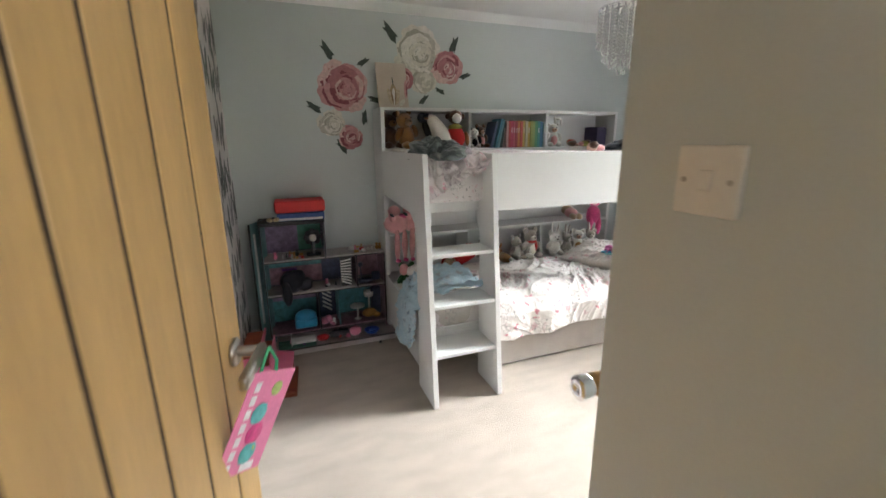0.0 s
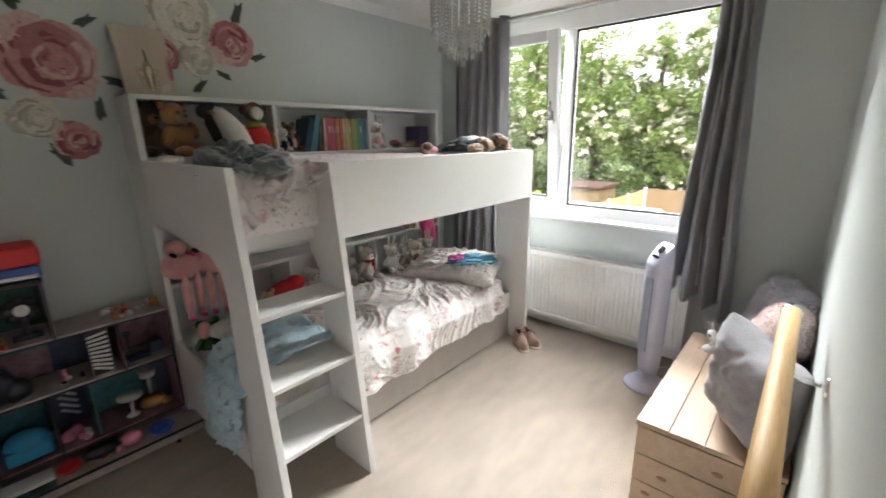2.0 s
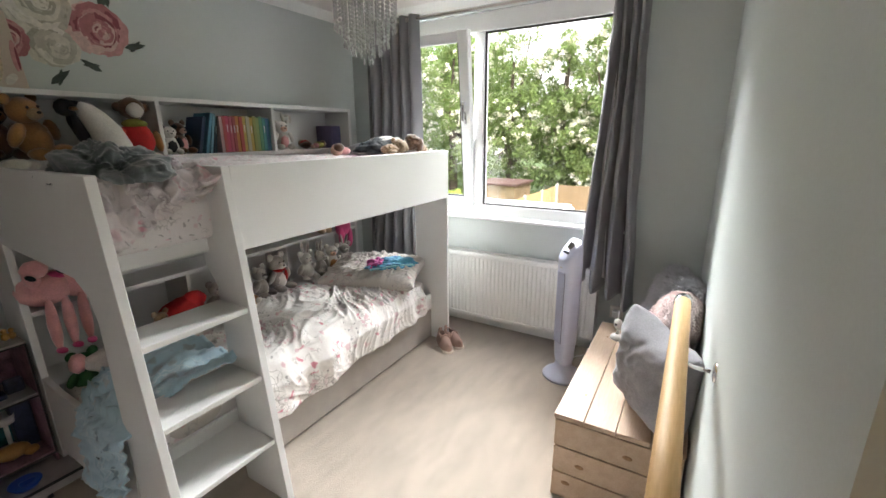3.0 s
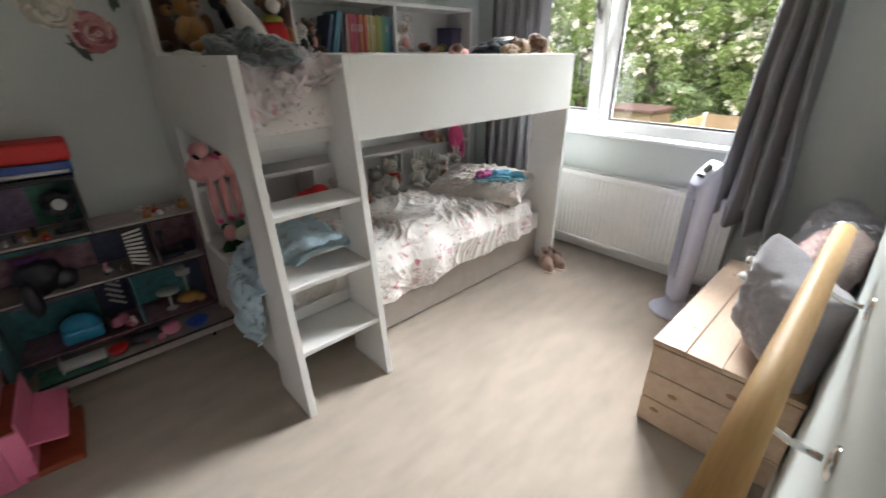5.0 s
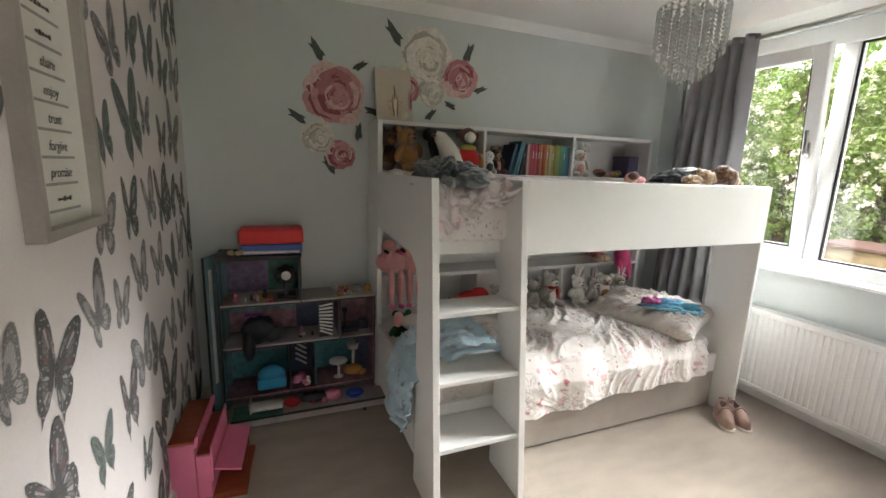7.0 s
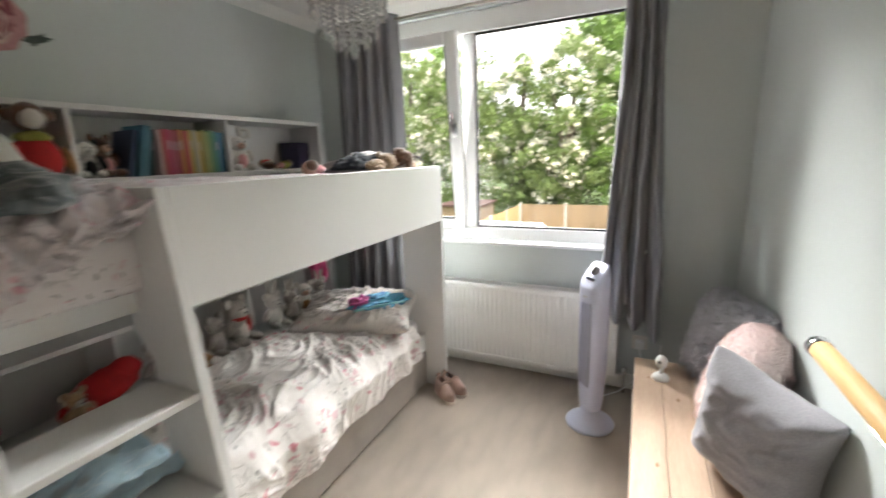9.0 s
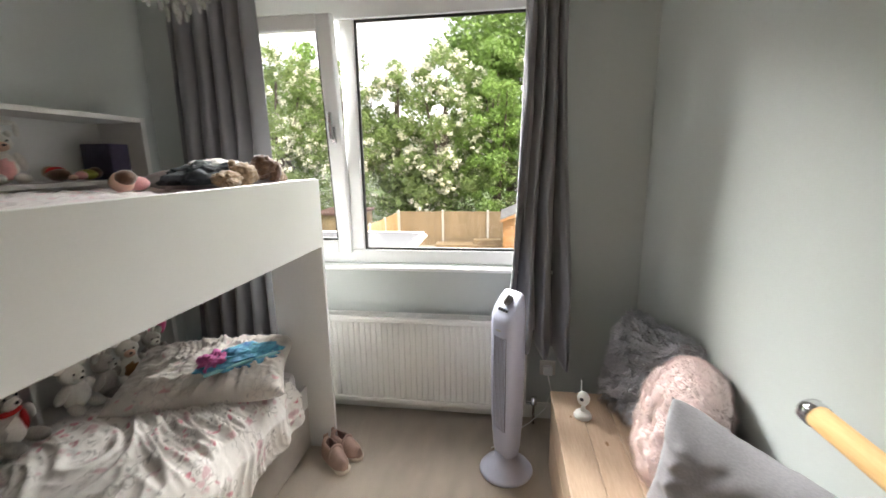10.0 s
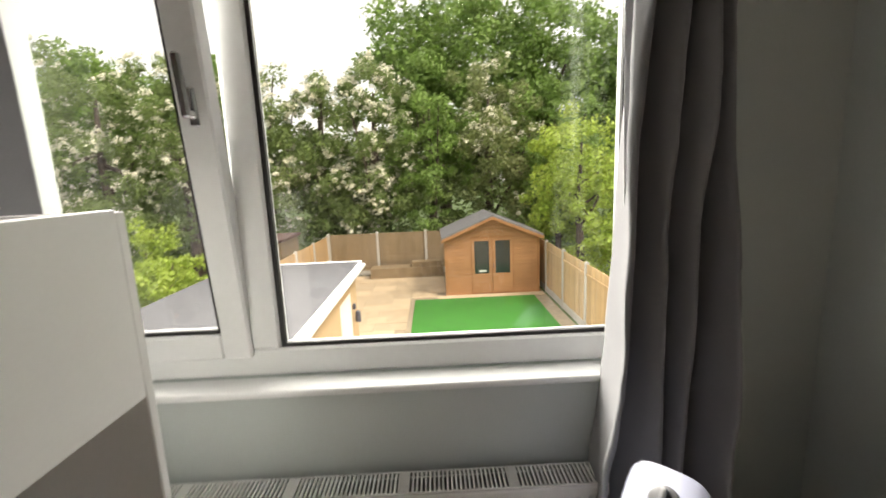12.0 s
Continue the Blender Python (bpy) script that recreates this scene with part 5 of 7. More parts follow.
for nm, c in (("pale pink", (0.66, 0.44, 0.42)), ("red", (0.58, 0.05, 0.06)), ("crimson", (0.62, 0.04, 0.12)), ("rose", (0.66, 0.12, 0.18)), ("dark red", (0.40, 0.03, 0.05)), ("orange", (0.66, 0.24, 0.05)), ("red", (0.60, 0.07, 0.06)), ("yellow", (0.68, 0.50, 0.10)), ("cream", (0.66, 0.60, 0.40)), ("gold", (0.62, 0.44, 0.06)), ("olive", (0.38, 0.42, 0.10)), ("lime", (0.34, 0.46, 0.14)), ("green", (0.10, 0.34, 0.16)), ("teal", (0.05, 0.32, 0.30)), ("blue", (0.06, 0.22, 0.40)), ("dark teal", (0.03, 0.20, 0.24))):
    _w = 0.017 + 0.006 * random.random()
    book((_x, 2.625 + 0.006 * random.random(), ZT), _w, 0.195 + 0.012 * random.random(), 0.14, c, 0, nm + " paperback standing upright in the shelf")
    _x += _w + 0.0012
book((0.905, 2.64, ZT), 0.016, 0.225, 0.16, (0.10, 0.34, 0.50), 14, "tall blue picture book leaning in the shelf")
book((0.930, 2.64, ZT), 0.014, 0.220, 0.16, (0.20, 0.46, 0.58), 12, "tall light blue picture book leaning in the shelf")
book((0.875, 2.66, ZT), 0.018, 0.205, 0.16, (0.05, 0.09, 0.20), 15, "dark navy picture book leaning in the shelf")
book((0.958, 2.64, ZT), 0.012, 0.200, 0.15, (0.06, 0.10, 0.12), 8, "thin dark book leaning in the shelf")
toybox = solo("toy_box", bx(-0.06, 0.06, -0.07, 0.07, 0, 0.16, 0.004), mat("navy_box", (0.07, 0.06, 0.12), 0.5, 0.15, 20, 120, 0.02), "dark navy box at the end of the shelf", "box", (1.945, 2.74, ZT), 10)


# ---- doll house ----
DH_EDGE = mat("black_edge_trim", (0.02, 0.018, 0.02), 0.5, 0.1, 20, 120, 0.02)
DH_WOOD = mat("pale_printed_board", (0.42, 0.37, 0.36), 0.5, 0.12, 18, 120, 0.02)
DH_LILAC = mat("lilac_print", (0.23, 0.155, 0.265), 0.5, 0.32, 26, 120, 0.02)
DH_PINK = mat("dusty_pink_print", (0.31, 0.17, 0.215), 0.5, 0.32, 26, 120, 0.02)
DH_TEAL = mat("teal_print_board", (0.06, 0.22, 0.245), 0.5, 0.32, 26, 120, 0.02)
DH_GREEN = mat("green_print_board", (0.06, 0.22, 0.16), 0.5, 0.32, 26, 120, 0.02)
DH_NAVY = mat("navy_print_board", (0.04, 0.05, 0.11), 0.5, 0.32, 26, 120, 0.02)
TOY = {k: mat("toy_" + k, c, 0.35, 0.1, 20, 120, 0.01) for k, c in {"blue": (0.02, 0.10, 0.50), "aqua": (0.03, 0.32, 0.55), "red": (0.58, 0.03, 0.03), "pink": (0.72, 0.24, 0.36), "black": (0.02, 0.02, 0.03), "white": (0.72, 0.70, 0.68), "purple": (0.22, 0.06, 0.30), "amber": (0.50, 0.26, 0.07), "green": (0.07, 0.32, 0.14)}.items()}
HX0, HXM, HX1, HYF, HYB = -0.845, -0.43, -0.012, 2.60, 2.835
house = thing("doll_house", "large open doll house with printed rooms full of toys", "doll house", (-0.43, 2.70, 0))
_h = Matrix.Translation((0.43, -2.70, 0))


def hp(name, bm, material, label="", parent=None, smooth=False):
    return part(name, moved(bm, _h), material, parent or house, label, smooth)


hp("base", bx(HX0 + 0.04, HX1 + 0.03, 2.455, HYB, 0.028, 0.075, 0.002), DH_WOOD, "pale base platform on small castors")
hp("base_trim", bx(HX0 + 0.038, HX1 + 0.032, 2.452, 2.457, 0.066, 0.078), DH_EDGE)
hp("base_print", bx(HX0 + 0.045, -0.55, 2.462, 2.598, 0.0755, 0.078), DH_GREEN, "green printed lawn")
for x in (HX0 + 0.12, -0.10):
    hp("castor", lathe([(0, -0.008), (0.014, -0.008), (0.014, 0.008), (0, 0.008)], 14, pose(x, 2.47, 0.0145, 0, 90)), DH_EDGE)
    hp("castor", lathe([(0, -0.008), (0.014, -0.008), (0.014, 0.008), (0, 0.008)], 14, pose(x, 2.80, 0.0145, 0, 90)), DH_EDGE)
hp("side", bx(HX0, HX0 + 0.010, HYF, HYB, 0.076, 0.915), DH_TEAL)
hp("side", bx(HXM - 0.005, HXM + 0.005, HYF, HYB, 0.68, 0.915), DH_LILAC)
hp("side", bx(HX1 - 0.010, HX1, HYF, HYB, 0.076, 0.66), DH_PINK)
hp("back", bx(HX0 + 0.01, HX1 - 0.01, HYB - 0.006, HYB, 0.076, 0.66), DH_NAVY)
hp("back", bx(HX0 + 0.01, HXM, HYB - 0.006, HYB, 0.672, 0.905), DH_LILAC)
hp("roof", bx(HX0 - 0.006, HXM + 0.008, HYF - 0.004, HYB, 0.915, 0.928), DH_EDGE, "dark top board")
hp("floor_board", bx(HX0 + 0.01, HX1, HYF, HYB - 0.006, 0.655, 0.667), DH_WOOD)
hp("floor_board", bx(HX0 + 0.01, HX1 - 0.01, HYF, HYB - 0.006, 0.412, 0.424), DH_WOOD)
hp("floor_board", bx(HX0 + 0.01, HX1 - 0.01, HYF, HYB - 0.006, 0.120, 0.132), DH_PINK)
for x, z0, z1, m in ((-0.22, 0.424, 0.655, DH_PINK), (-0.50, 0.132, 0.412, DH_NAVY), (-0.36, 0.132, 0.412, DH_TEAL)):
    hp("room_wall", bx(x - 0.004, x + 0.004, HYF + 0.01, HYB - 0.006, z0, z1), m)
for x0, x1, z0, z1, m in ((HX0 + 0.012, -0.60, 0.68, 0.90, DH_LILAC), (-0.60, HXM - 0.006, 0.68, 0.90, DH_GREEN), (HX0 + 0.012, -0.45, 0.56, 0.655, DH_TEAL), (HX0 + 0.012, -0.45, 0.43, 0.56, DH_PINK), (-0.214, HX1 - 0.011, 0.43, 0.655, DH_PINK), (HX0 + 0.012, -0.51, 0.14, 0.30, DH_TEAL), (HX0 + 0.012, -0.51, 0.30, 0.41, DH_LILAC), (-0.35, HX1 - 0.011, 0.14, 0.41, DH_TEAL)):
    hp("wall_print", bx(x0, x1, HYB - 0.0095, HYB - 0.0062, z0, z1), m)
# dark edge trims on every board front
for x0, x1, z in ((HX0, HXM, 0.908), (HX0, HX1, 0.652), (HX0, HX1, 0.409), (HX0, HX1, 0.117)):
    hp("edge_trim", bx(x0, x1, HYF - 0.005, HYF - 0.0005, z, z + 0.006), DH_EDGE)
for x, z0, z1 in ((HX0, 0.124, 0.908), (HXM - 0.006, 0.66, 0.908), (HX1 - 0.008, 0.124, 0.652), (-0.224, 0.417, 0.652), (-0.505, 0.124, 0.409)):
    hp("edge_trim", bx(x, x + 0.008, HYF - 0.0055, HYF - 0.0008, z0, z1), DH_EDGE)
stair = hp("staircase", bx(-0.335, -0.255, 2.63, 2.64, 0.424, 0.655), DH_EDGE, "striped printed staircase")
for i in range(9):
    hp("step", moved(bx(-0.038, 0.038, 0, 0.004, -0.005, 0.005), pose(-0.295, 2.624, 0.45 + i * 0.021, 0, 24 - 4 * i, 0)), TOY["white"], "", stair)
for i in range(5):
    hp("striped_print", moved(bx(-0.04, 0.04, 0, 0.003, -0.006, 0.006), pose(-0.43, HYB - 0.014, 0.20 + i * 0.034, 0, 35, 0)), TOY["white"])
hp("round_knob", lathe([(0, 0.01), (0.009, 0.008), (0.012, 0)], 14, pose(-0.63, HYB - 0.01, 0.875, 90)), CHROME, "small chrome disc")
leaf = thing("house_side_panel", "teal hinged side panel of the doll house, standing open", "toy panel", (-0.90, 2.60, 0), 66)
part("board", bx(0, 0.20, -0.005, 0.005, 0.002, 0.93, 0.001), mat("teal_grey_board", (0.15, 0.28, 0.30), 0.5, 0.12, 8, 120, 0.02), leaf)
part("edge", bx(-0.004, 0.0, -0.006, 0.006, 0.002, 0.93), DH_EDGE, leaf)
part("stripe", bx(0.03, 0.055, -0.0075, -0.0052, 0.22, 0.86), TOY["white"], leaf, "pale printed column")


def toy(name, label, at, bm, m, turn=0, group="small toys in the doll house", smooth=True):
    return solo(name, bm, m, label, "toy", at, turn, group, smooth=smooth)


# things in the rooms
toy("toy_bag", "dark knitted toy bag hanging over the doll house floor", (-0.66, 2.64, 0.425), join(blob((0, 0, 0.075), (0.085, 0.05, 0.08), 0.3, 3, sub=3), blob((-0.05, -0.04, 0.0), (0.035, 0.03, 0.09), 0.3), blob((0.07, 0, 0.05), (0.06, 0.04, 0.05), 0.3)), TOY["black"])
toy("toy_bag_trim", "purple beaded trim lying on the dark bag", (-0.68, 2.66, 0.572), join(*[blob((i * 0.016 - 0.04, 0, 0.012), (0.010, 0.010, 0.010)) for i in range(6)]), TOY["purple"])
toy("toy_car", "shiny blue rounded toy car in the lower room", (-0.60, 2.66, 0.133), join(blob((0, 0, 0.085), (0.075, 0.05, 0.055), 0, sub=3), bx(-0.078, 0.078, -0.052, 0.052, 0.012, 0.08, 0.015, 2)), TOY["aqua"])
toy("toy_bed", "white toy bed in the lowest room", (-0.63, 2.53, 0.0785), join(bx(-0.08, 0.08, -0.04, 0.04, 0.01, 0.03, 0.004), bx(-0.085, -0.078, -0.04, 0.04, 0, 0.06, 0.002)), TOY["white"])
toy("toy_bowl", "flat red toy dish on the base", (-0.50, 2.53, 0.0785), lathe([(0, 0), (0.035, 0.002), (0.045, 0.018), (0.04, 0.022), (0.03, 0.01), (0, 0.008)], 20), TOY["red"])
toy("toy_ball", "pale pink toy ball of wool on the base", (-0.27, 2.52, 0.076), blob((0, 0, 0.034), (0.042, 0.036, 0.034), 0.2, 4, sub=3), TOY["pink"])
toy("toy_boat", "dark blue toy dish on the base", (-0.15, 2.52, 0.076), join(lathe([(0, 0), (0.04, 0.003), (0.055, 0.025), (0.048, 0.027), (0, 0.012)], 20), bx(-0.02, 0.03, -0.01, 0.01, 0.012, 0.03, 0.004)), TOY["blue"])
toy("toy_purse", "small dark crumpled purse on the base", (-0.38, 2.53, 0.076), blob((0, 0, 0.03), (0.07, 0.035, 0.03), 0.35, 3, sub=3), TOY["black"])
toy("toy_mirror", "round white light in a dark flower-shaped toy mirror", (-0.505, 2.68, 0.668), join(*[blob((0.04 * math.cos(a), 0, 0.13 + 0.04 * math.sin(a)), (0.022, 0.015, 0.022)) for a in [k * math.pi / 4 for k in range(8)]] + [bx(-0.012, 0.012, -0.01, 0.01, 0, 0.10, 0.003), bx(-0.05, 0.05, -0.025, 0.025, 0, 0.02, 0.004)]), TOY["black"])
toy("toy_mirror_glass", "white round glass of the toy mirror", (-0.505, 2.66, 0.773), blob((0, 0, 0.025), (0.026, 0.008, 0.026), 0, sub=3), TOY["white"])
toy("toy_cushions", "patterned toy cushions on the middle shelf", (-0.13, 2.68, 0.133), join(blob((0, 0, 0.035), (0.06, 0.04, 0.034), 0.1), blob((0.05, -0.02, 0.02), (0.03, 0.03, 0.02), 0.2)), TOY["amber"])
toy("toy_table", "white round toy table in the lower room", (-0.22, 2.68, 0.133), join(lathe([(0, 0.10), (0.055, 0.10), (0.055, 0.108), (0, 0.11)], 20), lathe([(0.03, 0), (0.008, 0.01), (0.006, 0.10)], 12)), TOY["white"])
toy("toy_table", "white oval toy basin in the lower room", (-0.12, 2.74, 0.133), join(lathe([(0, 0.15), (0.035, 0.15), (0.04, 0.19), (0.03, 0.18), (0, 0.165)], 18), lathe([(0.02, 0), (0.008, 0.01), (0.008, 0.15)], 12)), TOY["white"])
toy("toy_wardrobe", "dark blue toy wardrobe in the lower room", (-0.065, 2.75, 0.133), bx(-0.035, 0.035, -0.03, 0.03, 0, 0.22, 0.004), DH_NAVY, smooth=False)
toy("toy_swing", "small dark toy stand in the pink room", (-0.15, 2.68, 0.425), join(bx(-0.05, 0.05, -0.03, 0.03, 0, 0.02, 0.003), tube([(-0.03, 0, 0.02), (-0.03, 0, 0.13)], 0.005, 8), bx(-0.045, -0.015, -0.012, 0.012, 0.12, 0.15, 0.003)), DH_NAVY)
toy("toy_screen", "small dark toy television in the pink room", (-0.065, 2.70, 0.425), bx(-0.03, 0.03, -0.02, 0.02, 0, 0.06, 0.005), DH_NAVY, smooth=False)
random.seed(11)
_cols = ["red", "pink", "white", "purple", "amber", "black", "aqua", "green"]


def scatter(n, x0, x1, y0, y1, z, s, cols, label, group):
    for i in range(n):
        r = s * (0.6 + 0.8 * random.random())
        c = random.choice(cols)
        k = random.random()
        at = (x0 + (x1 - x0) * random.random(), y0 + (y1 - y0) * random.random(), z)
        if k < 0.4:
            bm = join(blob((0, 0, r), (r * 0.8, r * 0.7, r), 0.15, 3, sub=1), blob((0, 0, 2.2 * r), (r * 0.6, r * 0.55, r * 0.55), 0.1, 3, sub=1))
        elif k < 0.7:
            bm = bx(-r, r, -r * 0.6, r * 0.6, 0, r * 1.1, r * 0.2)
        else:
            bm = lathe([(0, 0), (r * 0.9, 0), (r, r * 0.4), (r * 0.6, r * 1.3), (0, r * 1.4)], 9)
        toy("toy_figure", label % c, at, bm, TOY[c], random.random() * 180, group)


scatter(14, HX0 + 0.06, -0.55, 2.62, 2.74, 0.668, 0.016, ["red", "pink", "white", "black", "amber"], "tiny %s plastic toy on the doll house floor", "tiny toys on the top floor")
scatter(16, -0.24, -0.03, 2.63, 2.78, 0.668, 0.015, ["red", "pink", "white", "white", "amber"], "tiny %s plastic toy on the doll house roof", "tiny toys on the roof")
scatter(5, -0.47, -0.38, 2.63, 2.75, 0.133, 0.022, ["amber", "pink", "white"], "small %s plastic toy in the lower room", "tiny toys in the lower room")
scatter(8, HX0 + 0.06, -0.30, 2.48, 2.57, 0.0785, 0.014, ["pink", "purple", "green", "red"], "tiny %s plastic toy on the printed lawn", "tiny toys on the base")
scatter(4, -0.44, -0.35, 2.63, 2.75, 0.425, 0.016, ["white", "black", "pink"], "small %s plastic toy in the middle room", "tiny toys in the middle room")

boxb = thing("blue_case", "flat blue toy case on top of the doll house", "case", (-0.57, 2.72, 0.9285))
part("case", bx(-0.155, 0.155, -0.09, 0.09, 0, 0.055, 0.010, 2), mat("blue_case_plastic", (0.05, 0.11, 0.36), 0.5, 0.06, 14, 120, 0.03), boxb)
boxr = thing("red_case", "red padded case stacked on the blue one", "case", (-0.57, 2.72, 0.984), -1)
part("case", bx(-0.165, 0.165, -0.09, 0.09, 0, 0.082, 0.016, 3), mat("red_case_cloth", (0.62, 0.03, 0.03), 0.55, 0.08, 14, 120, 0.05), boxr)
GOLD = mat("gold_plastic", (0.62, 0.50, 0.28), 0.3, 0.1, 30, 120, 0.02, metal=0.6)
wand = thing("toy_sceptre", "gold and white toy sceptre lying on the doll house", "toy sceptre", (-0.60, 2.62, 0.944), -2)
part("shaft", tube([(-0.12, 0, 0), (0.17, 0, 0)], 0.008, 10), TOY["white"], wand, smooth=True)
part("head", join(*[blob((-0.15 + 0.028 * math.cos(a), 0.020 * math.sin(a), 0.004), (0.014, 0.012, 0.014)) for a in [k * math.pi / 3 for k in range(6)]]), GOLD, wand, "ornate gold head", True)
part("gem", blob((-0.15, -0.004, 0.010), (0.018, 0.014, 0.014), sub=2), DH_EDGE, wand)

# ---- pink toy piano ----
P_PINK = mat("bright_pink_paint", (0.78, 0.20, 0.34), 0.4, 0.05, 10, 120, 0.02)
P_BROWN = mat("red_brown_wood", (0.30, 0.07, 0.03), 0.5, 0.15, 6, 60, 0.04, stretch=(1, 6, 6))
piano = thing("toy_piano", "pink and red-brown wooden toy piano against the papered wall", "toy piano", (-0.86, 2.16, 0), -4)
part("case", bx(-0.115, -0.02, -0.17, 0.17, 0.002, 0.285, 0.003), P_PINK, piano)
part("lid", bx(-0.115, -0.022, -0.172, 0.172, 0.2855, 0.298, 0.003), P_BROWN, piano, "red-brown lid")
part("lid_edge", moved(bx(-0.006, 0.006, -0.172, 0.172, 0.0, 0.05, 0.002), pose(-0.016, 0, 0.265, 0, 8, 0)), P_PINK, piano)
part("music_shelf", bx(-0.019, 0.035, -0.165, 0.165, 0.002, 0.222, 0.003), P_PINK, piano)
part("music_shelf_top", bx(-0.018, 0.034, -0.16, 0.16, 0.2225, 0.230, 0.002), P_BROWN, piano, "red-brown recessed top")
part("front_edge", bx(0.035, 0.043, -0.168, 0.168, 0.10, 0.262, 0.002), P_PINK, piano)
part("key_flap", moved(bx(0.0, 0.105, -0.16, 0.16, -0.005, 0.005, 0.002), pose(0.045, 0, 0.150, 0, 12, 0)), P_PINK, piano, "pink keyboard flap folded down")
part("foot_board", bx(0.0, 0.165, -0.165, 0.15, 0.002, 0.030, 0.003), P_BROWN, piano, "red-brown foot board")
part("cheek", bx(0.036, 0.14, 0.145, 0.158, 0.031, 0.125, 0.002), P_BROWN, piano)
part("foot_stud", lathe([(0, 0.004), (0.006, 0.003), (0.007, 0)], 10, pose(-0.07, -0.1705, 0.04, 90)), DH_EDGE, piano)

# ---- framed print ----
FRAME_M = mat("grey_taupe_frame", (0.40, 0.37, 0.34), 0.55, 0.06, 14, 120, 0.04)
PAPER = mat("cream_paper", (0.72, 0.71, 0.66), 0.8, 0.03, 10, 150, 0.02)
INK = mat("black_ink", (0.03, 0.03, 0.03), 0.7, 0.1, 30, 100, 0)
INK2 = mat("faded_grey_ink", (0.34, 0.33, 0.31), 0.7, 0.1, 30, 100, 0)
pic = thing("framed_print", "tall grey box frame with rows of lettering, on the papered wall", "picture frame", (XL, 1.372, 1.60))
W2, H2, D2 = 0.16, 0.345, 0.034
for a in (-1, 1):
    part("frame_rail", bx(0.0005, D2, -W2, W2, a * (H2 - 0.011) - 0.011, a * (H2 - 0.011) + 0.011, 0.001), FRAME_M, pic)
    part("frame_stile", bx(0.0005, D2, a * (W2 - 0.011) - 0.011, a * (W2 - 0.011) + 0.011, -H2 + 0.022, H2 - 0.022, 0.001), FRAME_M, pic)
sheet = part("sheet", bx(0.0005, 0.010, -W2 + 0.022, W2 - 0.022, -H2 + 0.022, H2 - 0.022), PAPER, pic, "cream printed sheet")


def wording(text, size, m, parent):
    """One printed word, as thin raised ink."""
    cu = bpy.data.curves.new("lettering", "FONT")
    cu.body, cu.size, cu.align_x, cu.extrude, cu.shear, cu.resolution_u = text, size, "CENTER", 0.0003, 0.25, 3
    tmp = bpy.data.objects.new("lettering", cu)
    scene.collection.objects.link(tmp)
    me = bpy.data.meshes.new_from_object(tmp.evaluated_get(bpy.context.evaluated_depsgraph_get()))
    bpy.data.objects.remove(tmp)
    me.transform(m)
    me.materials.clear()
    me.materials.append(INK)
    ob = new("lettering", me)
    ob.parent = parent


random.seed(21)
for i in range(11):
    z = H2 - 0.062 - i * 0.0555
    w = 0.026 + 0.016 * random.random()
    if 5 <= i <= 9:
        wording("share enjoy trust forgive promise".split()[i - 5], 0.030, Matrix(((0, 0, 1, 0.0106), (1, 0, 0, 0), (0, 1, 0, z - 0.008), (0, 0, 0, 1))), sheet)
    for k in range(0 if 5 <= i <= 9 else 5):
        y = -w + 2 * w * (k + 0.5) / 5
        h = 0.003 + 0.004 * random.random()
        part("lettering", bx(0.0101, 0.0108, y - w / 6.5, y + w / 6.5, z - h * 0.6, z + h), INK, sheet)
    part("lettering", bx(0.0101, 0.0108, -0.075, 0.075, z - 0.025, z - 0.019), INK2, sheet)

# ---- printed butterflies on the wallpaper ----
B_DARK = mat("charcoal_print", (0.15, 0.148, 0.15), 0.8, 0.6, 45, 260, 0)
B_GREY = mat("grey_print", (0.29, 0.285, 0.29), 0.8, 0.55, 40, 260, 0)
B_TEAL = mat("grey_teal_print", (0.20, 0.245, 0.235), 0.8, 0.6, 40, 260, 0)
B_RED = mat("faded_red_print", (0.30, 0.17, 0.185), 0.8, 0.5, 40, 260, 0)
B_PALE = mat("pale_grey_print", (0.50, 0.47, 0.48), 0.8, 0.15, 70, 260, 0)
B_MINT = mat("pale_mint_print", (0.46, 0.53, 0.50), 0.8, 0.2, 50, 260, 0)
FORE = [(0.02, 0.10), (0.10, 0.36), (0.24, 0.60), (0.40, 0.74), (0.52, 0.77), (0.59, 0.70), (0.58, 0.52), (0.53, 0.34), (0.47, 0.14), (0.36, 0.00), (0.03, -0.02)]
HIND = [(0.03, 0.0), (0.34, 0.02), (0.45, -0.08), (0.46, -0.24), (0.40, -0.40), (0.31, -0.48), (0.28, -0.64), (0.22, -0.50), (0.12, -0.40), (0.03, -0.15)]
HIND2 = [(0.03, 0.0), (0.32, 0.02), (0.44, -0.08), (0.46, -0.24), (0.38, -0.40), (0.24, -0.46), (0.12, -0.36), (0.03, -0.14)]


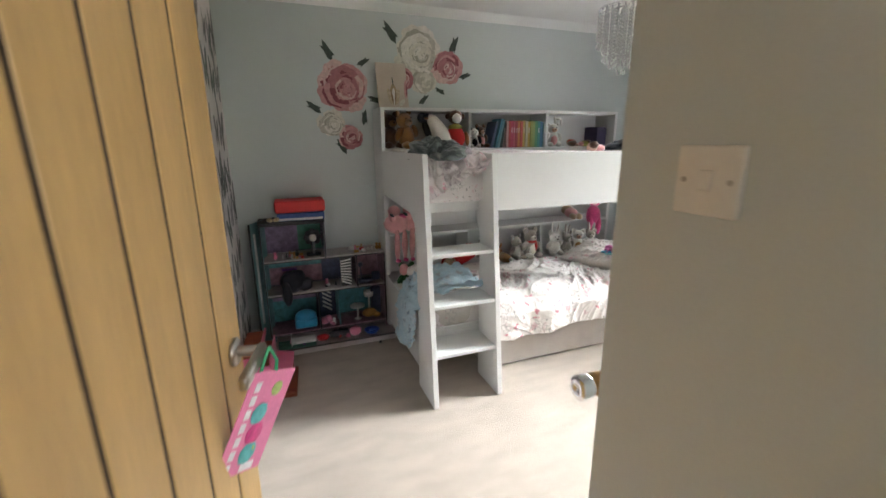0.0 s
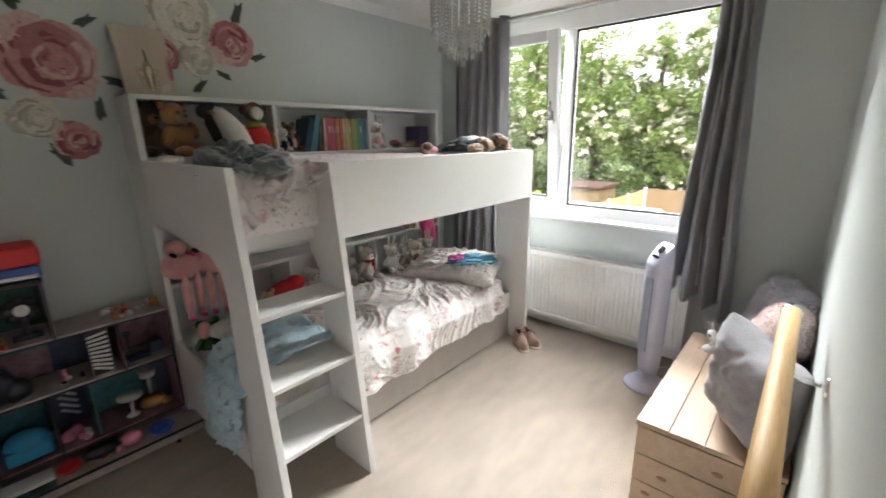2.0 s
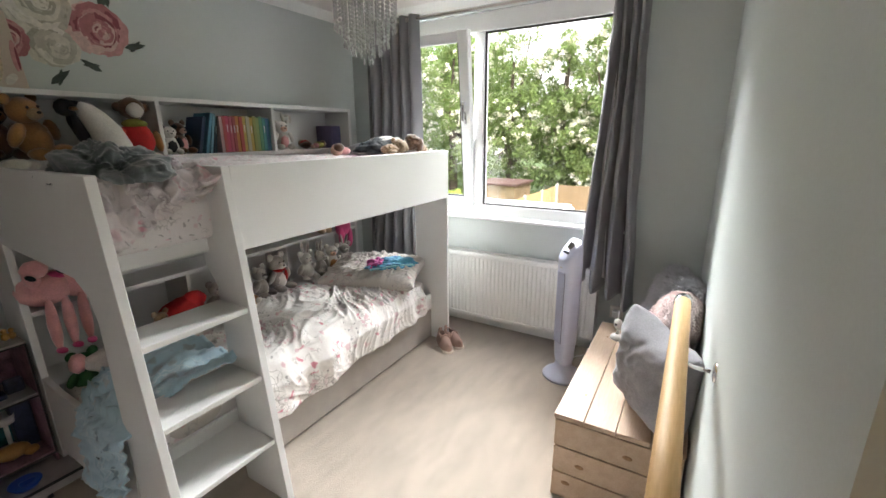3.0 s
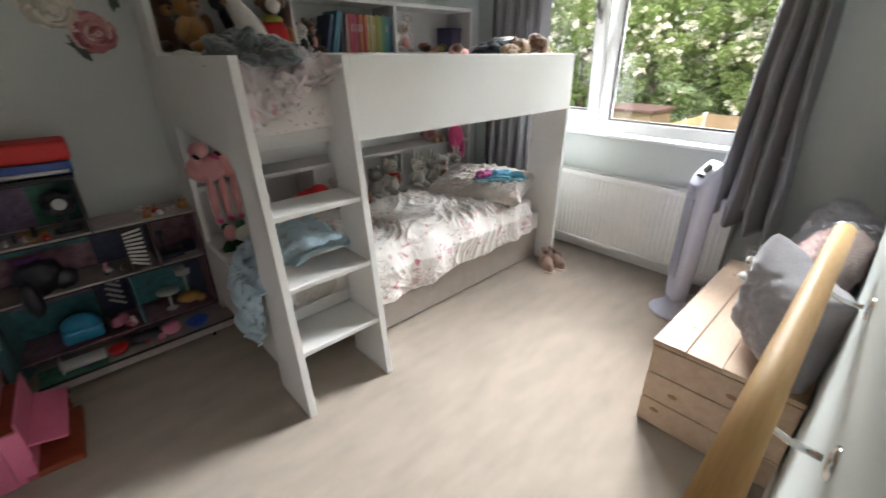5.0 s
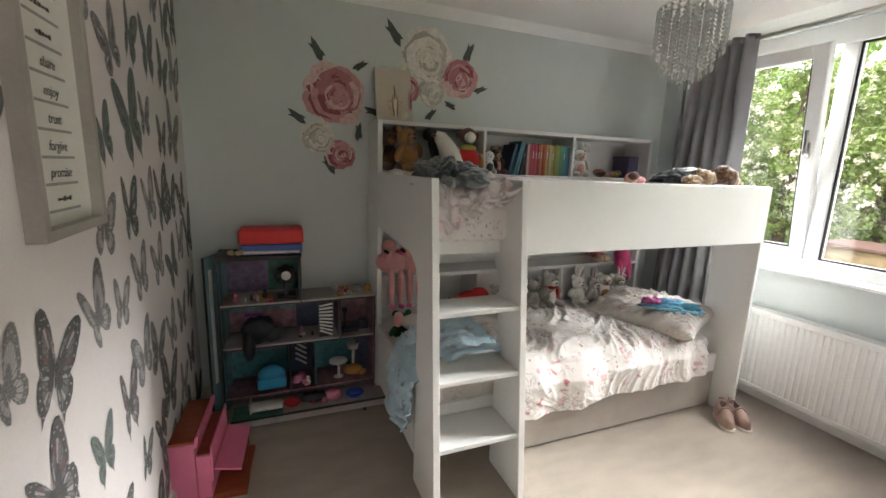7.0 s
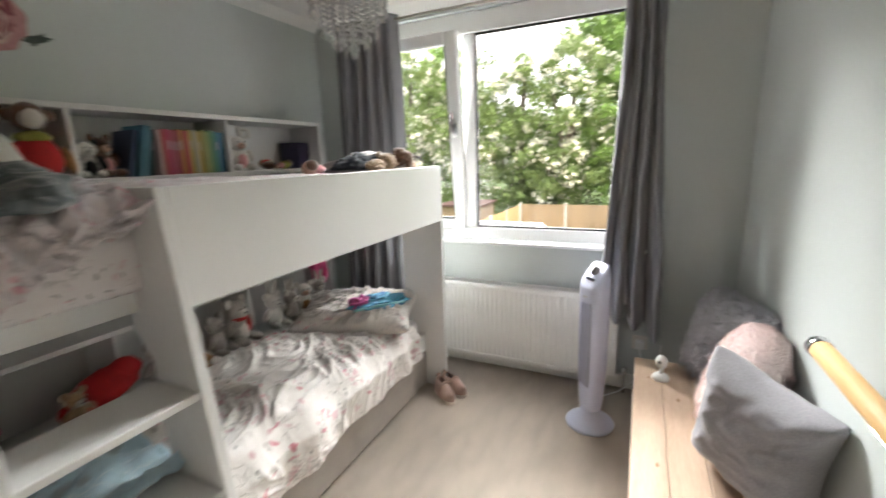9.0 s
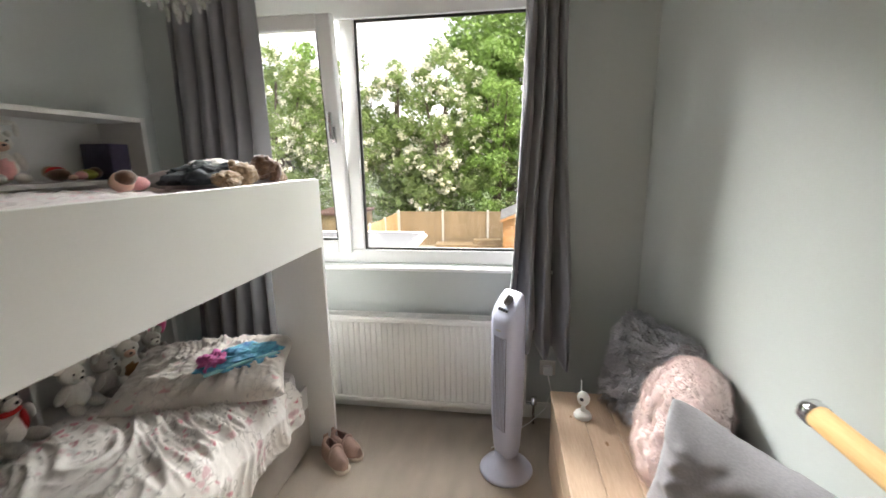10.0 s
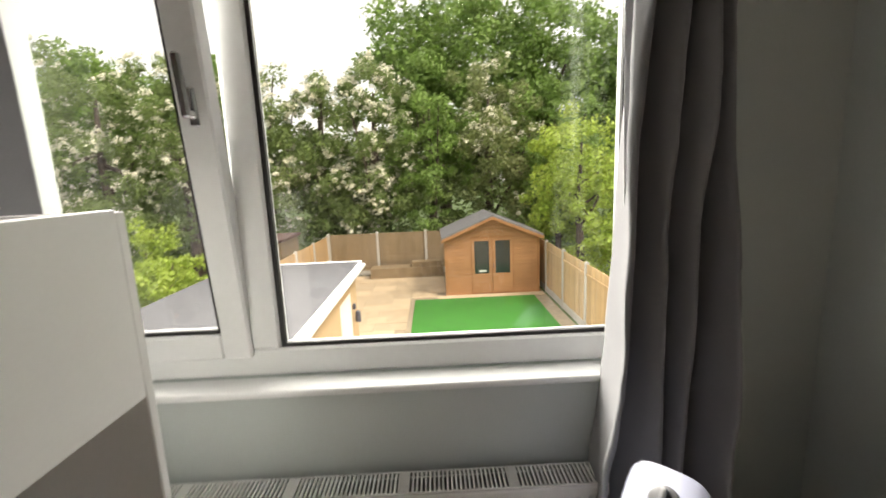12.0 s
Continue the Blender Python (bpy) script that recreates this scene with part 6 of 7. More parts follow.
def butterfly(style, fold):
    mats = [(B_DARK, B_TEAL, B_MINT, B_RED), (B_TEAL, B_DARK, B_GREY, B_GREY), (B_GREY, B_DARK, B_PALE, B_GREY), (B_DARK, B_GREY, B_PALE, B_RED), (B_GREY, B_PALE, B_PALE, B_PALE)][style % 5]
    bm = bmesh.new()

    def poly(pts, k, lift, sx, grow=1.0, c=(0, 0)):
        q = [(c[0] + (x - c[0]) * grow, c[1] + (z - c[1]) * grow) for x, z in pts]
        vs = [bm.verts.new((lift, sx * x, z)) for x, z in q]
        f = bm.faces.new(vs)
        f.material_index = k
        f.normal_update()
        if f.normal.x < 0:
            f.normal_flip()
    hind = HIND if style % 2 else HIND2
    for sx in (1.0, -fold):
        for wing, root, lift in ((hind, (0.05, -0.06), 0.0010), (FORE, (0.05, 0.06), 0.0014)):
            poly(wing, 0, lift, sx)
            for i, (p, q) in enumerate(zip(wing[1:], wing[2:-1])):
                e = lambda a, k: (root[0] + (a[0] - root[0]) * k, root[1] + (a[1] - root[1]) * k)
                c = e(((p[0] + q[0]) / 2, (p[1] + q[1]) / 2), 0.6)
                k = 3 if (i + style) % 4 == 1 and wing is FORE else (2 if (i + style) % 3 == 0 else 1)
                poly([e(p, 0.30), e(p, 0.72), e(q, 0.72), e(q, 0.30)], k, lift + 0.0002, sx, 0.80, c)
                c = e(((p[0] + q[0]) / 2, (p[1] + q[1]) / 2), 0.85)
                poly([(c[0] - 0.022, c[1]), (c[0], c[1] - 0.022), (c[0] + 0.022, c[1]), (c[0], c[1] + 0.022)], 2, lift + 0.0002, sx)
    poly([(0.018, 0.16), (0.026, 0.05), (0.02, -0.12), (0.0, -0.2), (-0.02, -0.12), (-0.026, 0.05), (-0.018, 0.16)], 0, 0.0020, 1.0)
    for s in (1, -1):
        poly([(s * 0.008, 0.16), (s * 0.09, 0.34), (s * 0.10, 0.335), (s * 0.018, 0.155)], 0, 0.0018, 1.0)
    return mesh_of("printed_butterfly", bm, mats)


random.seed(8)
_bf = [butterfly(s, f) for s in range(5) for f in (1.0, 0.8, 0.5)]
_rows = 8
for j in range(_rows):
    for i in range(17):
        y = 0.10 + i * 0.215 + (0.10 if j % 2 else 0) + random.uniform(-0.04, 0.04)
        z = 0.14 + j * 0.275 + random.uniform(-0.06, 0.06)
        if not (0.0 < y < YF - 0.08) or z > ZC - 0.12 or (1.18 < y < 1.56 and 1.24 < z < 1.97):
            continue
        ob = new("printed_butterfly", random.choice(_bf))
        ob.parent = wall_paper
        s = random.choice((0.115, 0.14, 0.155, 0.20))
        ob.matrix_basis = pose(XL + 0.0004 * ((i + j) % 3), y, z, random.uniform(-28, 28), 0, 0) @ Matrix.Diagonal((1, 1.2 * s, 1.08 * s, 1))

# ---- flower transfers on the grey wall ----
ROSE = [mat("rose_print_%s" % k, c, 0.75, 0.14, 40, 200, 0) for k, c in (("a", (0.28, 0.075, 0.095)), ("b", (0.46, 0.18, 0.20)), ("c", (0.60, 0.30, 0.30)), ("d", (0.72, 0.49, 0.46)))]
CREAM = [mat("cream_print_%s" % k, c, 0.75, 0.12, 40, 200, 0) for k, c in (("a", (0.42, 0.40, 0.34)), ("b", (0.54, 0.51, 0.44)), ("c", (0.70, 0.66, 0.58)), ("d", (0.78, 0.74, 0.68)))]
LEAF = mat("grey_green_leaf_print", (0.075, 0.10, 0.085), 0.75, 0.25, 40, 200, 0)


def petal(bm, cx, cz, ang, r0, r1, w, lift, k, wave):
    pts = []
    n = 9
    for i in range(n):
        t = -1 + 2 * i / (n - 1)
        a = ang + t * w
        r = r1 * (1 - 0.10 * t * t + wave * math.sin(7 * t + ang * 5))
        pts.append((r * math.cos(a), r * math.sin(a)))
    for i in range(n):
        t = 1 - 2 * i / (n - 1)
        a = ang + t * w * 0.92
        pts.append((r0 * math.cos(a), r0 * math.sin(a)))
    vs = [bm.verts.new((cx + x, -lift, cz + z)) for x, z in pts]
    f = bm.faces.new(vs)
    f.material_index = k
    f.normal_update()
    if f.normal.y > 0:
        f.normal_flip()


def rose(name, cx, cz, r, mats, label, open_=1.0):
    bm = bmesh.new()
    lift = 0.0010
    for ring in range(7):
        k1 = r * (1 - ring * 0.135)
        n = max(4, 7 - ring)
        ox, oz = 0.035 * r * ring, -0.02 * r * ring
        for i in range(n):
            a = 2 * math.pi * (i + 0.5 * (ring % 2) + 0.35 * random.random()) / n
            petal(bm, ox, oz, a, k1 * 0.2, k1 * (0.86 + 0.26 * random.random()), math.pi / n * (1.0 + 0.35 * random.random()), lift, random.choice((1, 2, 2, 3, 3) if ring % 2 == 0 else (0, 1, 1, 2, 3)), 0.03)
            petal(bm, ox, oz, a + 0.1, k1 * (0.62 + 0.12 * random.random()), k1 * (0.80 + 0.05 * random.random()), math.pi / n * (0.45 + 0.3 * random.random()), lift + 0.0001, (ring + i) % 3, 0.05)
            lift += 0.0002
    ob = solo(name, bm, mats, label, "wall sticker", (cx, YF - 0.0008, cz), group="flower stickers on the wall")
    return ob


random.seed(5)
rose("flower_sticker", 0.352, 2.085, 0.175, CREAM, "large cream peony sticker on the grey wall")
rose("flower_sticker", 0.400, 1.895, 0.105, CREAM, "cream peony sticker under the large one")
rose("flower_sticker", -0.300, 1.575, 0.100, CREAM, "small cream peony sticker on the grey wall")
rose("flower_sticker", -0.205, 1.830, 0.178, ROSE, "large dusty pink rose sticker on the grey wall")
rose("flower_sticker", 0.581, 1.988, 0.130, ROSE, "dusty pink rose sticker on the grey wall")
rose("flower_sticker", -0.171, 1.487, 0.090, ROSE, "small dusty pink rose sticker on the grey wall")
rose("flower_sticker", 0.235, 1.905, 0.085, ROSE, "dusty pink rose sticker half behind the canvas")
for x, z, a, s in ((-0.295, 2.057, 115, 0.07), (-0.048, 1.997, 25, 0.05), (-0.412, 1.686, 140, 0.06), (0.029, 1.745, 160, 0.06), (-0.059, 1.621, 80, 0.055), (-0.235, 1.417, 120, 0.06), (0.153, 2.206, 120, 0.08), (0.647, 2.153, 60, 0.07), (0.742, 1.937, 15, 0.05), (0.530, 1.822, 150, 0.045), (0.40, 1.756, 40, 0.05), (0.245, 2.03, 110, 0.05)):
    bm = bmesh.new()
    for k, da in enumerate((0, 34)):
        pts = [(0, 0), (0.4, 0.24), (0.9, 0.26), (1.4, 0.14), (1.8, 0), (1.4, -0.16), (0.9, -0.24), (0.4, -0.2)]
        L = s * 1.2 * (1 if k == 0 else 0.75)
        c, n_ = math.cos(radians(a + da)), math.sin(radians(a + da))
        f = bm.faces.new([bm.verts.new((L * ((u - 0.9) * c - v * n_), -0.0008 - 0.0003 * k, L * ((u - 0.9) * n_ + v * c))) for u, v in pts])
        f.normal_update()
        if f.normal.y > 0:
            f.normal_flip()
    solo("leaf_sticker", bm, LEAF, "dark grey-green leaf sticker on the grey wall", "wall sticker", (x, YF - 0.0006, z), group="leaf stickers on the wall")

canvas = thing("canvas_print", "small square canvas with a pink flower, leaning on the bed shelf", "canvas", (0.138, YF - 0.105, ZS + 0.001))
_ct = pose(0, 0, 0, -14, 0, 0)
part("canvas", moved(bx(-0.110, 0.110, -0.009, 0.009, 0.0, 0.325, 0.002), _ct), mat("blush_canvas", (0.60, 0.50, 0.42), 0.8, 0.08, 6, 200, 0.1), canvas)
TAN_P = [mat("tan_petal_%s" % k, c, 0.8, 0.2, 60, 200, 0.02) for k, c in (("a", (0.30, 0.20, 0.11)), ("b", (0.46, 0.34, 0.21)), ("c", (0.62, 0.50, 0.36)))]
for k, (x, z, h, w, t, m) in enumerate(((0.004, 0.10, 0.150, 0.050, 0, TAN_P[1]), (-0.024, 0.085, 0.120, 0.034, -12, TAN_P[2]), (0.030, 0.085, 0.120, 0.034, 12, TAN_P[2]), (0.004, 0.085, 0.120, 0.026, 2, CREAM[3]), (-0.008, 0.075, 0.095, 0.012, -6, TAN_P[0]), (0.016, 0.08, 0.100, 0.011, 6, TAN_P[0]), (0.004, 0.19, 0.070, 0.008, -4, LEAF), (0.096, 0.14, 0.130, 0.024, 4, ROSE[2]), (0.102, 0.13, 0.100, 0.010, 2, ROSE[0]), (0.06, 0.04, 0.06, 0.03, 40, CREAM[2]))):
    part("painted_petal", moved(lathe([(0, 0.0012), (0.46, 0.001), (0.5, 0)], 20, pose(x, -0.0092 - 0.0004 * k, z, 90, t, 0) @ Matrix.Diagonal((w, h, 1, 1))), _ct), m, canvas)


# ---- garden seen from the window ----
G0 = -2.6
GRASS = mat("meadow_green", (0.10, 0.16, 0.045), 0.95, 0.3, 0.8, 14, 0.3)
TURF = mat("artificial_turf", (0.035, 0.20, 0.025), 0.9, 0.12, 3, 120, 0.4)
FENCE = mat("pale_fence_timber", (0.50, 0.34, 0.18), 0.8, 0.15, 2, 22, 0.1, stretch=(6, 6, 0.7), rand=0.12)
OLD_FENCE = mat("weathered_fence_timber", (0.27, 0.20, 0.12), 0.85, 0.2, 3, 26, 0.1, rand=0.12)
POST = mat("concrete_post", (0.48, 0.46, 0.42), 0.9, 0.1, 6, 60, 0.2)
SHED = mat("cedar_cladding", (0.42, 0.21, 0.10), 0.7, 0.12, 2, 26, 0.1, stretch=(6, 0.7, 6), rand=0.08)
SHED_TRIM = mat("cedar_trim", (0.36, 0.17, 0.07), 0.7, 0.12, 3, 30, 0.08)
FELT = mat("grey_roof_felt", (0.17, 0.17, 0.18), 0.9, 0.1, 3, 80, 0.2)
ROOF = mat("grey_flat_roof", (0.05, 0.05, 0.055), 0.95, 0.08, 1.5, 60, 0.1)
WALL_OUT = mat("pale_brick_render", (0.55, 0.40, 0.24), 0.85, 0.1, 4, 60, 0.15)
SLAB = mat("sandstone_paving", (0.52, 0.41, 0.28), 0.85, 0.1, 3, 40, 0.15, rand=0.16)
JOINT = mat("paving_joint_sand", (0.34, 0.28, 0.20), 0.95, 0.15, 6, 90, 0.2)

ground = setting("ground", bx(2.9, 260, -160, 160, G0 - 0.3, G0 - 0.06), GRASS, "rough green ground reaching to the distance", "ground")
patio_bed = setting("pavement", bx(2.9, 19.0, -2.45, 6.0, G0 - 0.06, G0 - 0.022), JOINT, "sandstone paving in the back garden", "paving")
lawn = setting("lawn", bx(10.6, 14.85, -2.02, 1.95, G0 - 0.022, G0 + 0.02, 0.01), TURF, "bright green artificial lawn edged by paving", "lawn")
_sl = [mesh_of("paving_slab", bx(-w / 2, w / 2, -d / 2, d / 2, -0.02, 0.0, 0.006), SLAB) for w, d in ((0.59, 0.89), (0.59, 0.59))]
random.seed(13)
_c = 0
for i in range(14):
    x = 10.65 + i * 0.6
    y = -2.4 + 0.3 * (i % 3)
    while y < 5.6:
        k = random.choice((0, 0, 1))
        d = (0.9, 0.6)[k]
        cy = y + d / 2
        y += d
        if (x - 0.3 < 14.9 and cy - d / 2 < 2.0 and cy + d / 2 > -2.07) or (x > 15.0 and cy < 1.2) or _c >= 290:
            continue
        ob = new("paving_slab", _sl[k])
        ob.parent = patio_bed
        ob.matrix_basis = pose(x, cy, G0 + random.uniform(-0.004, 0.002), 0, 0, random.uniform(-0.5, 0.5))
        _c += 1
setting("pavement", bx(14.9, 15.25, -2.4, 1.2, G0 - 0.02, G0 + 0.008), SLAB, "paved strip in front of the summer house", "paving")

# extension with flat roof
ext = thing("extension", "single-storey extension with a grey flat roof", "extension", (2.9, 3.85, G0))
part("wall", bx(0.0, 6.1, -1.12, 1.15, 0, 2.38), WALL_OUT, ext)
part("roof", bx(-0.2, 6.28, -1.20, 1.22, 2.40, 2.50, 0.01), ROOF, ext, "grey felt flat roof")
part("fascia", join(bx(0, 6.30, -1.235, -1.202, 2.33, 2.515, 0.004), bx(6.282, 6.31, -1.2, 1.22, 2.33, 2.515, 0.004)), UPVC, ext, "white plastic fascia")
part("gutter", tube([(0, -1.265, 2.44), (6.30, -1.265, 2.43)], 0.04, 8), UPVC, ext, "white gutter", True)
part("door", bx(4.7, 5.5, -1.13, -1.121, 0.02, 2.1), UPVC, ext, "white glazed garden door")
part("wall_lamp", join(bx(5.66, 5.74, -1.17, -1.12, 1.75, 1.85, 0.01), lathe([(0, 0), (0.05, 0.02), (0.045, 0.2), (0, 0.24)], 10, pose(5.7, -1.2, 1.5))), FAN_DARK, ext, "dark wall lantern")


def fence_run(label, p, q, h, m, slats=10, posts=1.83, group="garden fences"):
    a, b = Vector(p), Vector(q)
    d = b - a
    ob = thing("fence", label, "fence", (p[0], p[1], G0 - 0.02), math.degrees(math.atan2(d.y, d.x)), group)
    n = max(1, round(d.length / posts))
    w = d.length / n
    slat = mesh_of("slat", bx(0, w / slats + 0.012, -0.012, 0.012, 0.22, h, 0.003), m)
    post = mesh_of("post", prism([(-0.05, 0), (0.05, 0), (0.05, h + 0.02), (0, h + 0.07), (-0.05, h + 0.02)], "x", -0.05, 0.05), POST)
    for i in range(n + 1):
        o = new("post", post)
        o.parent = ob
        o.matrix_basis = pose(i * w, 0, 0)
    for i in range(n):
        part("gravel_board", bx(i * w + 0.05, (i + 1) * w - 0.05, -0.02, 0.02, 0.0, 0.21), POST, ob)
        part("rail", bx(i * w + 0.05, (i + 1) * w - 0.05, 0.013, 0.04, h - 0.3, h - 0.24), m, ob)
        for k in range(slats):
            o = new("slat", slat)
            o.parent = ob
            o.matrix_basis = pose(i * w + k * w / slats - 0.004, 0.006 * (k % 2), random.uniform(-0.01, 0.006))
    return ob


fence_run("pale timber panel fence with concrete posts beside the lawn", (4.0, -2.55), (19.0, -2.55), 1.75, FENCE)
fence_run("new pale timber panel fence beyond the extension", (9.4, 6.0), (19.0, 5.75), 1.75, FENCE)
fence_run("weathered brown timber fence at the garden's end", (19.1, 5.7), (19.1, -2.5), 1.80, OLD_FENCE, 14)
solo("raised_bed", join(bx(18.2, 18.9, 0.9, 3.9, G0 - 0.02, G0 + 0.42, 0.01)), OLD_FENCE, "low weathered timber raised bed along the fence", "raised bed")
solo("timber_bench", join(bx(18.3, 18.75, 1.0, 2.2, G0 + 0.42, G0 + 0.62, 0.01)), OLD_FENCE, "dark timber box on the raised bed", "planter")

# summer house
sh = thing("summer_house", "cedar-clad summer house with double glazed doors and felt roof", "summer house", (15.25, -0.70, G0))
SW, SD, SE, SR = 1.56, 2.3, 1.98, 2.62
part("body", prism([(-SW + 0.02, 0), (SW - 0.02, 0), (SW - 0.02, SE), (0, SR), (-SW + 0.02, SE)], "x", 0.02, SD), SHED_TRIM, sh)
for i in range(16):
    z0 = i * 0.125
    part("board", bx(0, 0.02, -SW, -0.72, z0, z0 + 0.118, 0.004), SHED, sh)
    part("board", bx(0, 0.02, 0.72, SW, z0, z0 + 0.118, 0.004), SHED, sh)
for i in range(5):
    z0 = 2.0 + i * 0.12
    w = SW * (SR - z0 - 0.11) / (SR - SE)
    if w > 0.05:
        part("board", bx(0, 0.02, -w, w, z0, z0 + 0.114, 0.004), SHED, sh)
for s in (-1, 1):
    part("roof_slope", prism([(s * 0.0, SR + 0.02), (s * (SW + 0.14), SE - 0.02), (s * (SW + 0.14), SE + 0.05), (0, SR + 0.10)], "x", -0.22, SD + 0.1), FELT, sh, "grey felt roof slope")
    part("barge_board", prism([(0, SR - 0.05), (s * (SW + 0.14), SE - 0.12), (s * (SW + 0.14), SE - 0.02), (0, SR + 0.05)], "x", -0.24, -0.21), SHED_TRIM, sh)
    part("corner_post", bx(-0.012, 0.03, s * SW - 0.045, s * SW + 0.045, 0, SE), SHED_TRIM, sh)
    dy = s * 0.355
    d = part("door", join(bx(-0.005, 0.025, dy - 0.345, dy + 0.345, 0.06, 0.72, 0.004), bx(-0.005, 0.025, dy - 0.345, dy - 0.25, 0.72, 1.92, 0.004), bx(-0.005, 0.025, dy + 0.25, dy + 0.345, 0.72, 1.92, 0.004), bx(-0.005, 0.025, dy - 0.25, dy + 0.25, 1.84, 1.92, 0.004)), SHED, sh, "glazed timber door")
    part("pane", bx(0.004, 0.010, dy - 0.25, dy + 0.25, 0.72, 1.84), mat("dark_shed_glass", (0.03, 0.04, 0.04), 0.06, 0.1, 4, 20, 0), d, "dark reflecting glass")
part("door_handle", bx(-0.03, -0.005, -0.06, -0.03, 0.9, 1.05, 0.005), FAN_DARK, sh)
part("white_chair_inside", bx(-0.0055, -0.0052, 0.20, 0.45, 0.78, 0.84), UPVC, sh, "pale sill behind the glass")
nb = thing("neighbour_shed", "dark weathered shed with a flat felt roof", "shed", (17.2, 7.6, G0))
part("wall", bx(-1.0, 1.0, -0.9, 0.9, 0, 1.95), OLD_FENCE, nb)
part("roof", bx(-1.1, 1.1, -1.0, 1.0, 1.96, 2.06, 0.01), mat("dark_red_felt", (0.12, 0.07, 0.06), 0.9, 0.2, 3, 60, 0.2), nb)


# ---- trees and bushes ----
def leaf_mat(name, color, dark):
    m = mat(name, color, 0.55, 0.2, 0.6, 3.0, 0, dark=dark)
    b = m.node_tree.nodes["Principled BSDF"]
    n, l = m.node_tree.nodes, m.node_tree.links
    src = b.inputs["Base Color"].links[0].from_socket
    g = n.new("ShaderNodeNewGeometry")
    hs = n.new("ShaderNodeHueSaturation")
    mr = n.new("ShaderNodeMapRange")
    mr.inputs["To Min"].default_value, mr.inputs["To Max"].default_value = 0.75, 1.3
    l.new(g.outputs["Random Per Island"], mr.inputs["Value"])
    l.new(mr.outputs["Result"], hs.inputs["Value"])
    l.new(src, hs.inputs["Color"])
    l.new(hs.outputs["Color"], b.inputs["Base Color"])
    tl = n.new("ShaderNodeBsdfTranslucent")
    l.new(hs.outputs["Color"], tl.inputs["Color"])
    mx = n.new("ShaderNodeMixShader")
    mx.inputs[0].default_value = 0.35
    l.new(b.outputs[0], mx.inputs[1])
    l.new(tl.outputs[0], mx.inputs[2])
    l.new(mx.outputs[0], n["Material Output"].inputs["Surface"])
    return m


L_HAW = leaf_mat("hawthorn_leaf", (0.22, 0.295, 0.10), (0.13, 0.19, 0.062))
L_BRIGHT = leaf_mat("bright_leaf", (0.225, 0.345, 0.085), (0.135, 0.235, 0.055))
L_LIME = leaf_mat("lime_leaf", (0.44, 0.54, 0.11), (0.30, 0.42, 0.08))
L_OLIVE = leaf_mat("olive_leaf", (0.27, 0.31, 0.13), (0.15, 0.20, 0.07))
BLOSSOM = leaf_mat("white_blossom", (0.88, 0.86, 0.76), (0.72, 0.70, 0.56))
BARK = mat("grey_brown_bark", (0.12, 0.09, 0.07), 0.9, 0.3, 6, 40, 0.4)


def leaves(name, centres, radii, per, size, material, parent, seed, shell=0.55):
    """Small leaf blades gathered in clumps."""
    rng = np.random.default_rng(seed)
    n = len(centres) * per
    c = np.repeat(np.array(centres), per, axis=0)
    r = np.repeat(np.array(radii), per)
    d = rng.normal(size=(n, 3))
    d /= np.linalg.norm(d, axis=1, keepdims=True)
    d[:, 2] *= 0.8
    rad = r * (shell + (1 - shell) * rng.random(n)) * (0.85 + 0.3 * rng.random(n))
    p = c + d * rad[:, None]
    nrm = d * 0.6 + rng.normal(0, 0.5, (n, 3)) + np.array([0, 0, 0.35])
    nrm /= np.linalg.norm(nrm, axis=1, keepdims=True)
    t = np.cross(nrm, rng.normal(size=(n, 3)))
    t /= np.linalg.norm(t, axis=1, keepdims=True)
    b = np.cross(nrm, t)
    s = (size * (0.6 + 0.8 * rng.random(n)))[:, None]
    v = np.empty((n * 4, 3))
    v[0::4] = p - t * s
    v[1::4] = p + b * s * 0.55
    v[2::4] = p + t * s
    v[3::4] = p - b * s * 0.55
    me = bpy.data.meshes.new(name)
    me.vertices.add(n * 4)
    me.vertices.foreach_set("co", v.ravel())
    me.loops.add(n * 4)
    me.loops.foreach_set("vertex_index", np.arange(n * 4, dtype=np.int32))
    me.polygons.add(n)
    me.polygons.foreach_set("loop_start", np.arange(0, n * 4, 4, dtype=np.int32))
    me.update(calc_edges=True)
    me.materials.append(material)
    ob = new(name, me)
    ob.parent = parent
    return ob


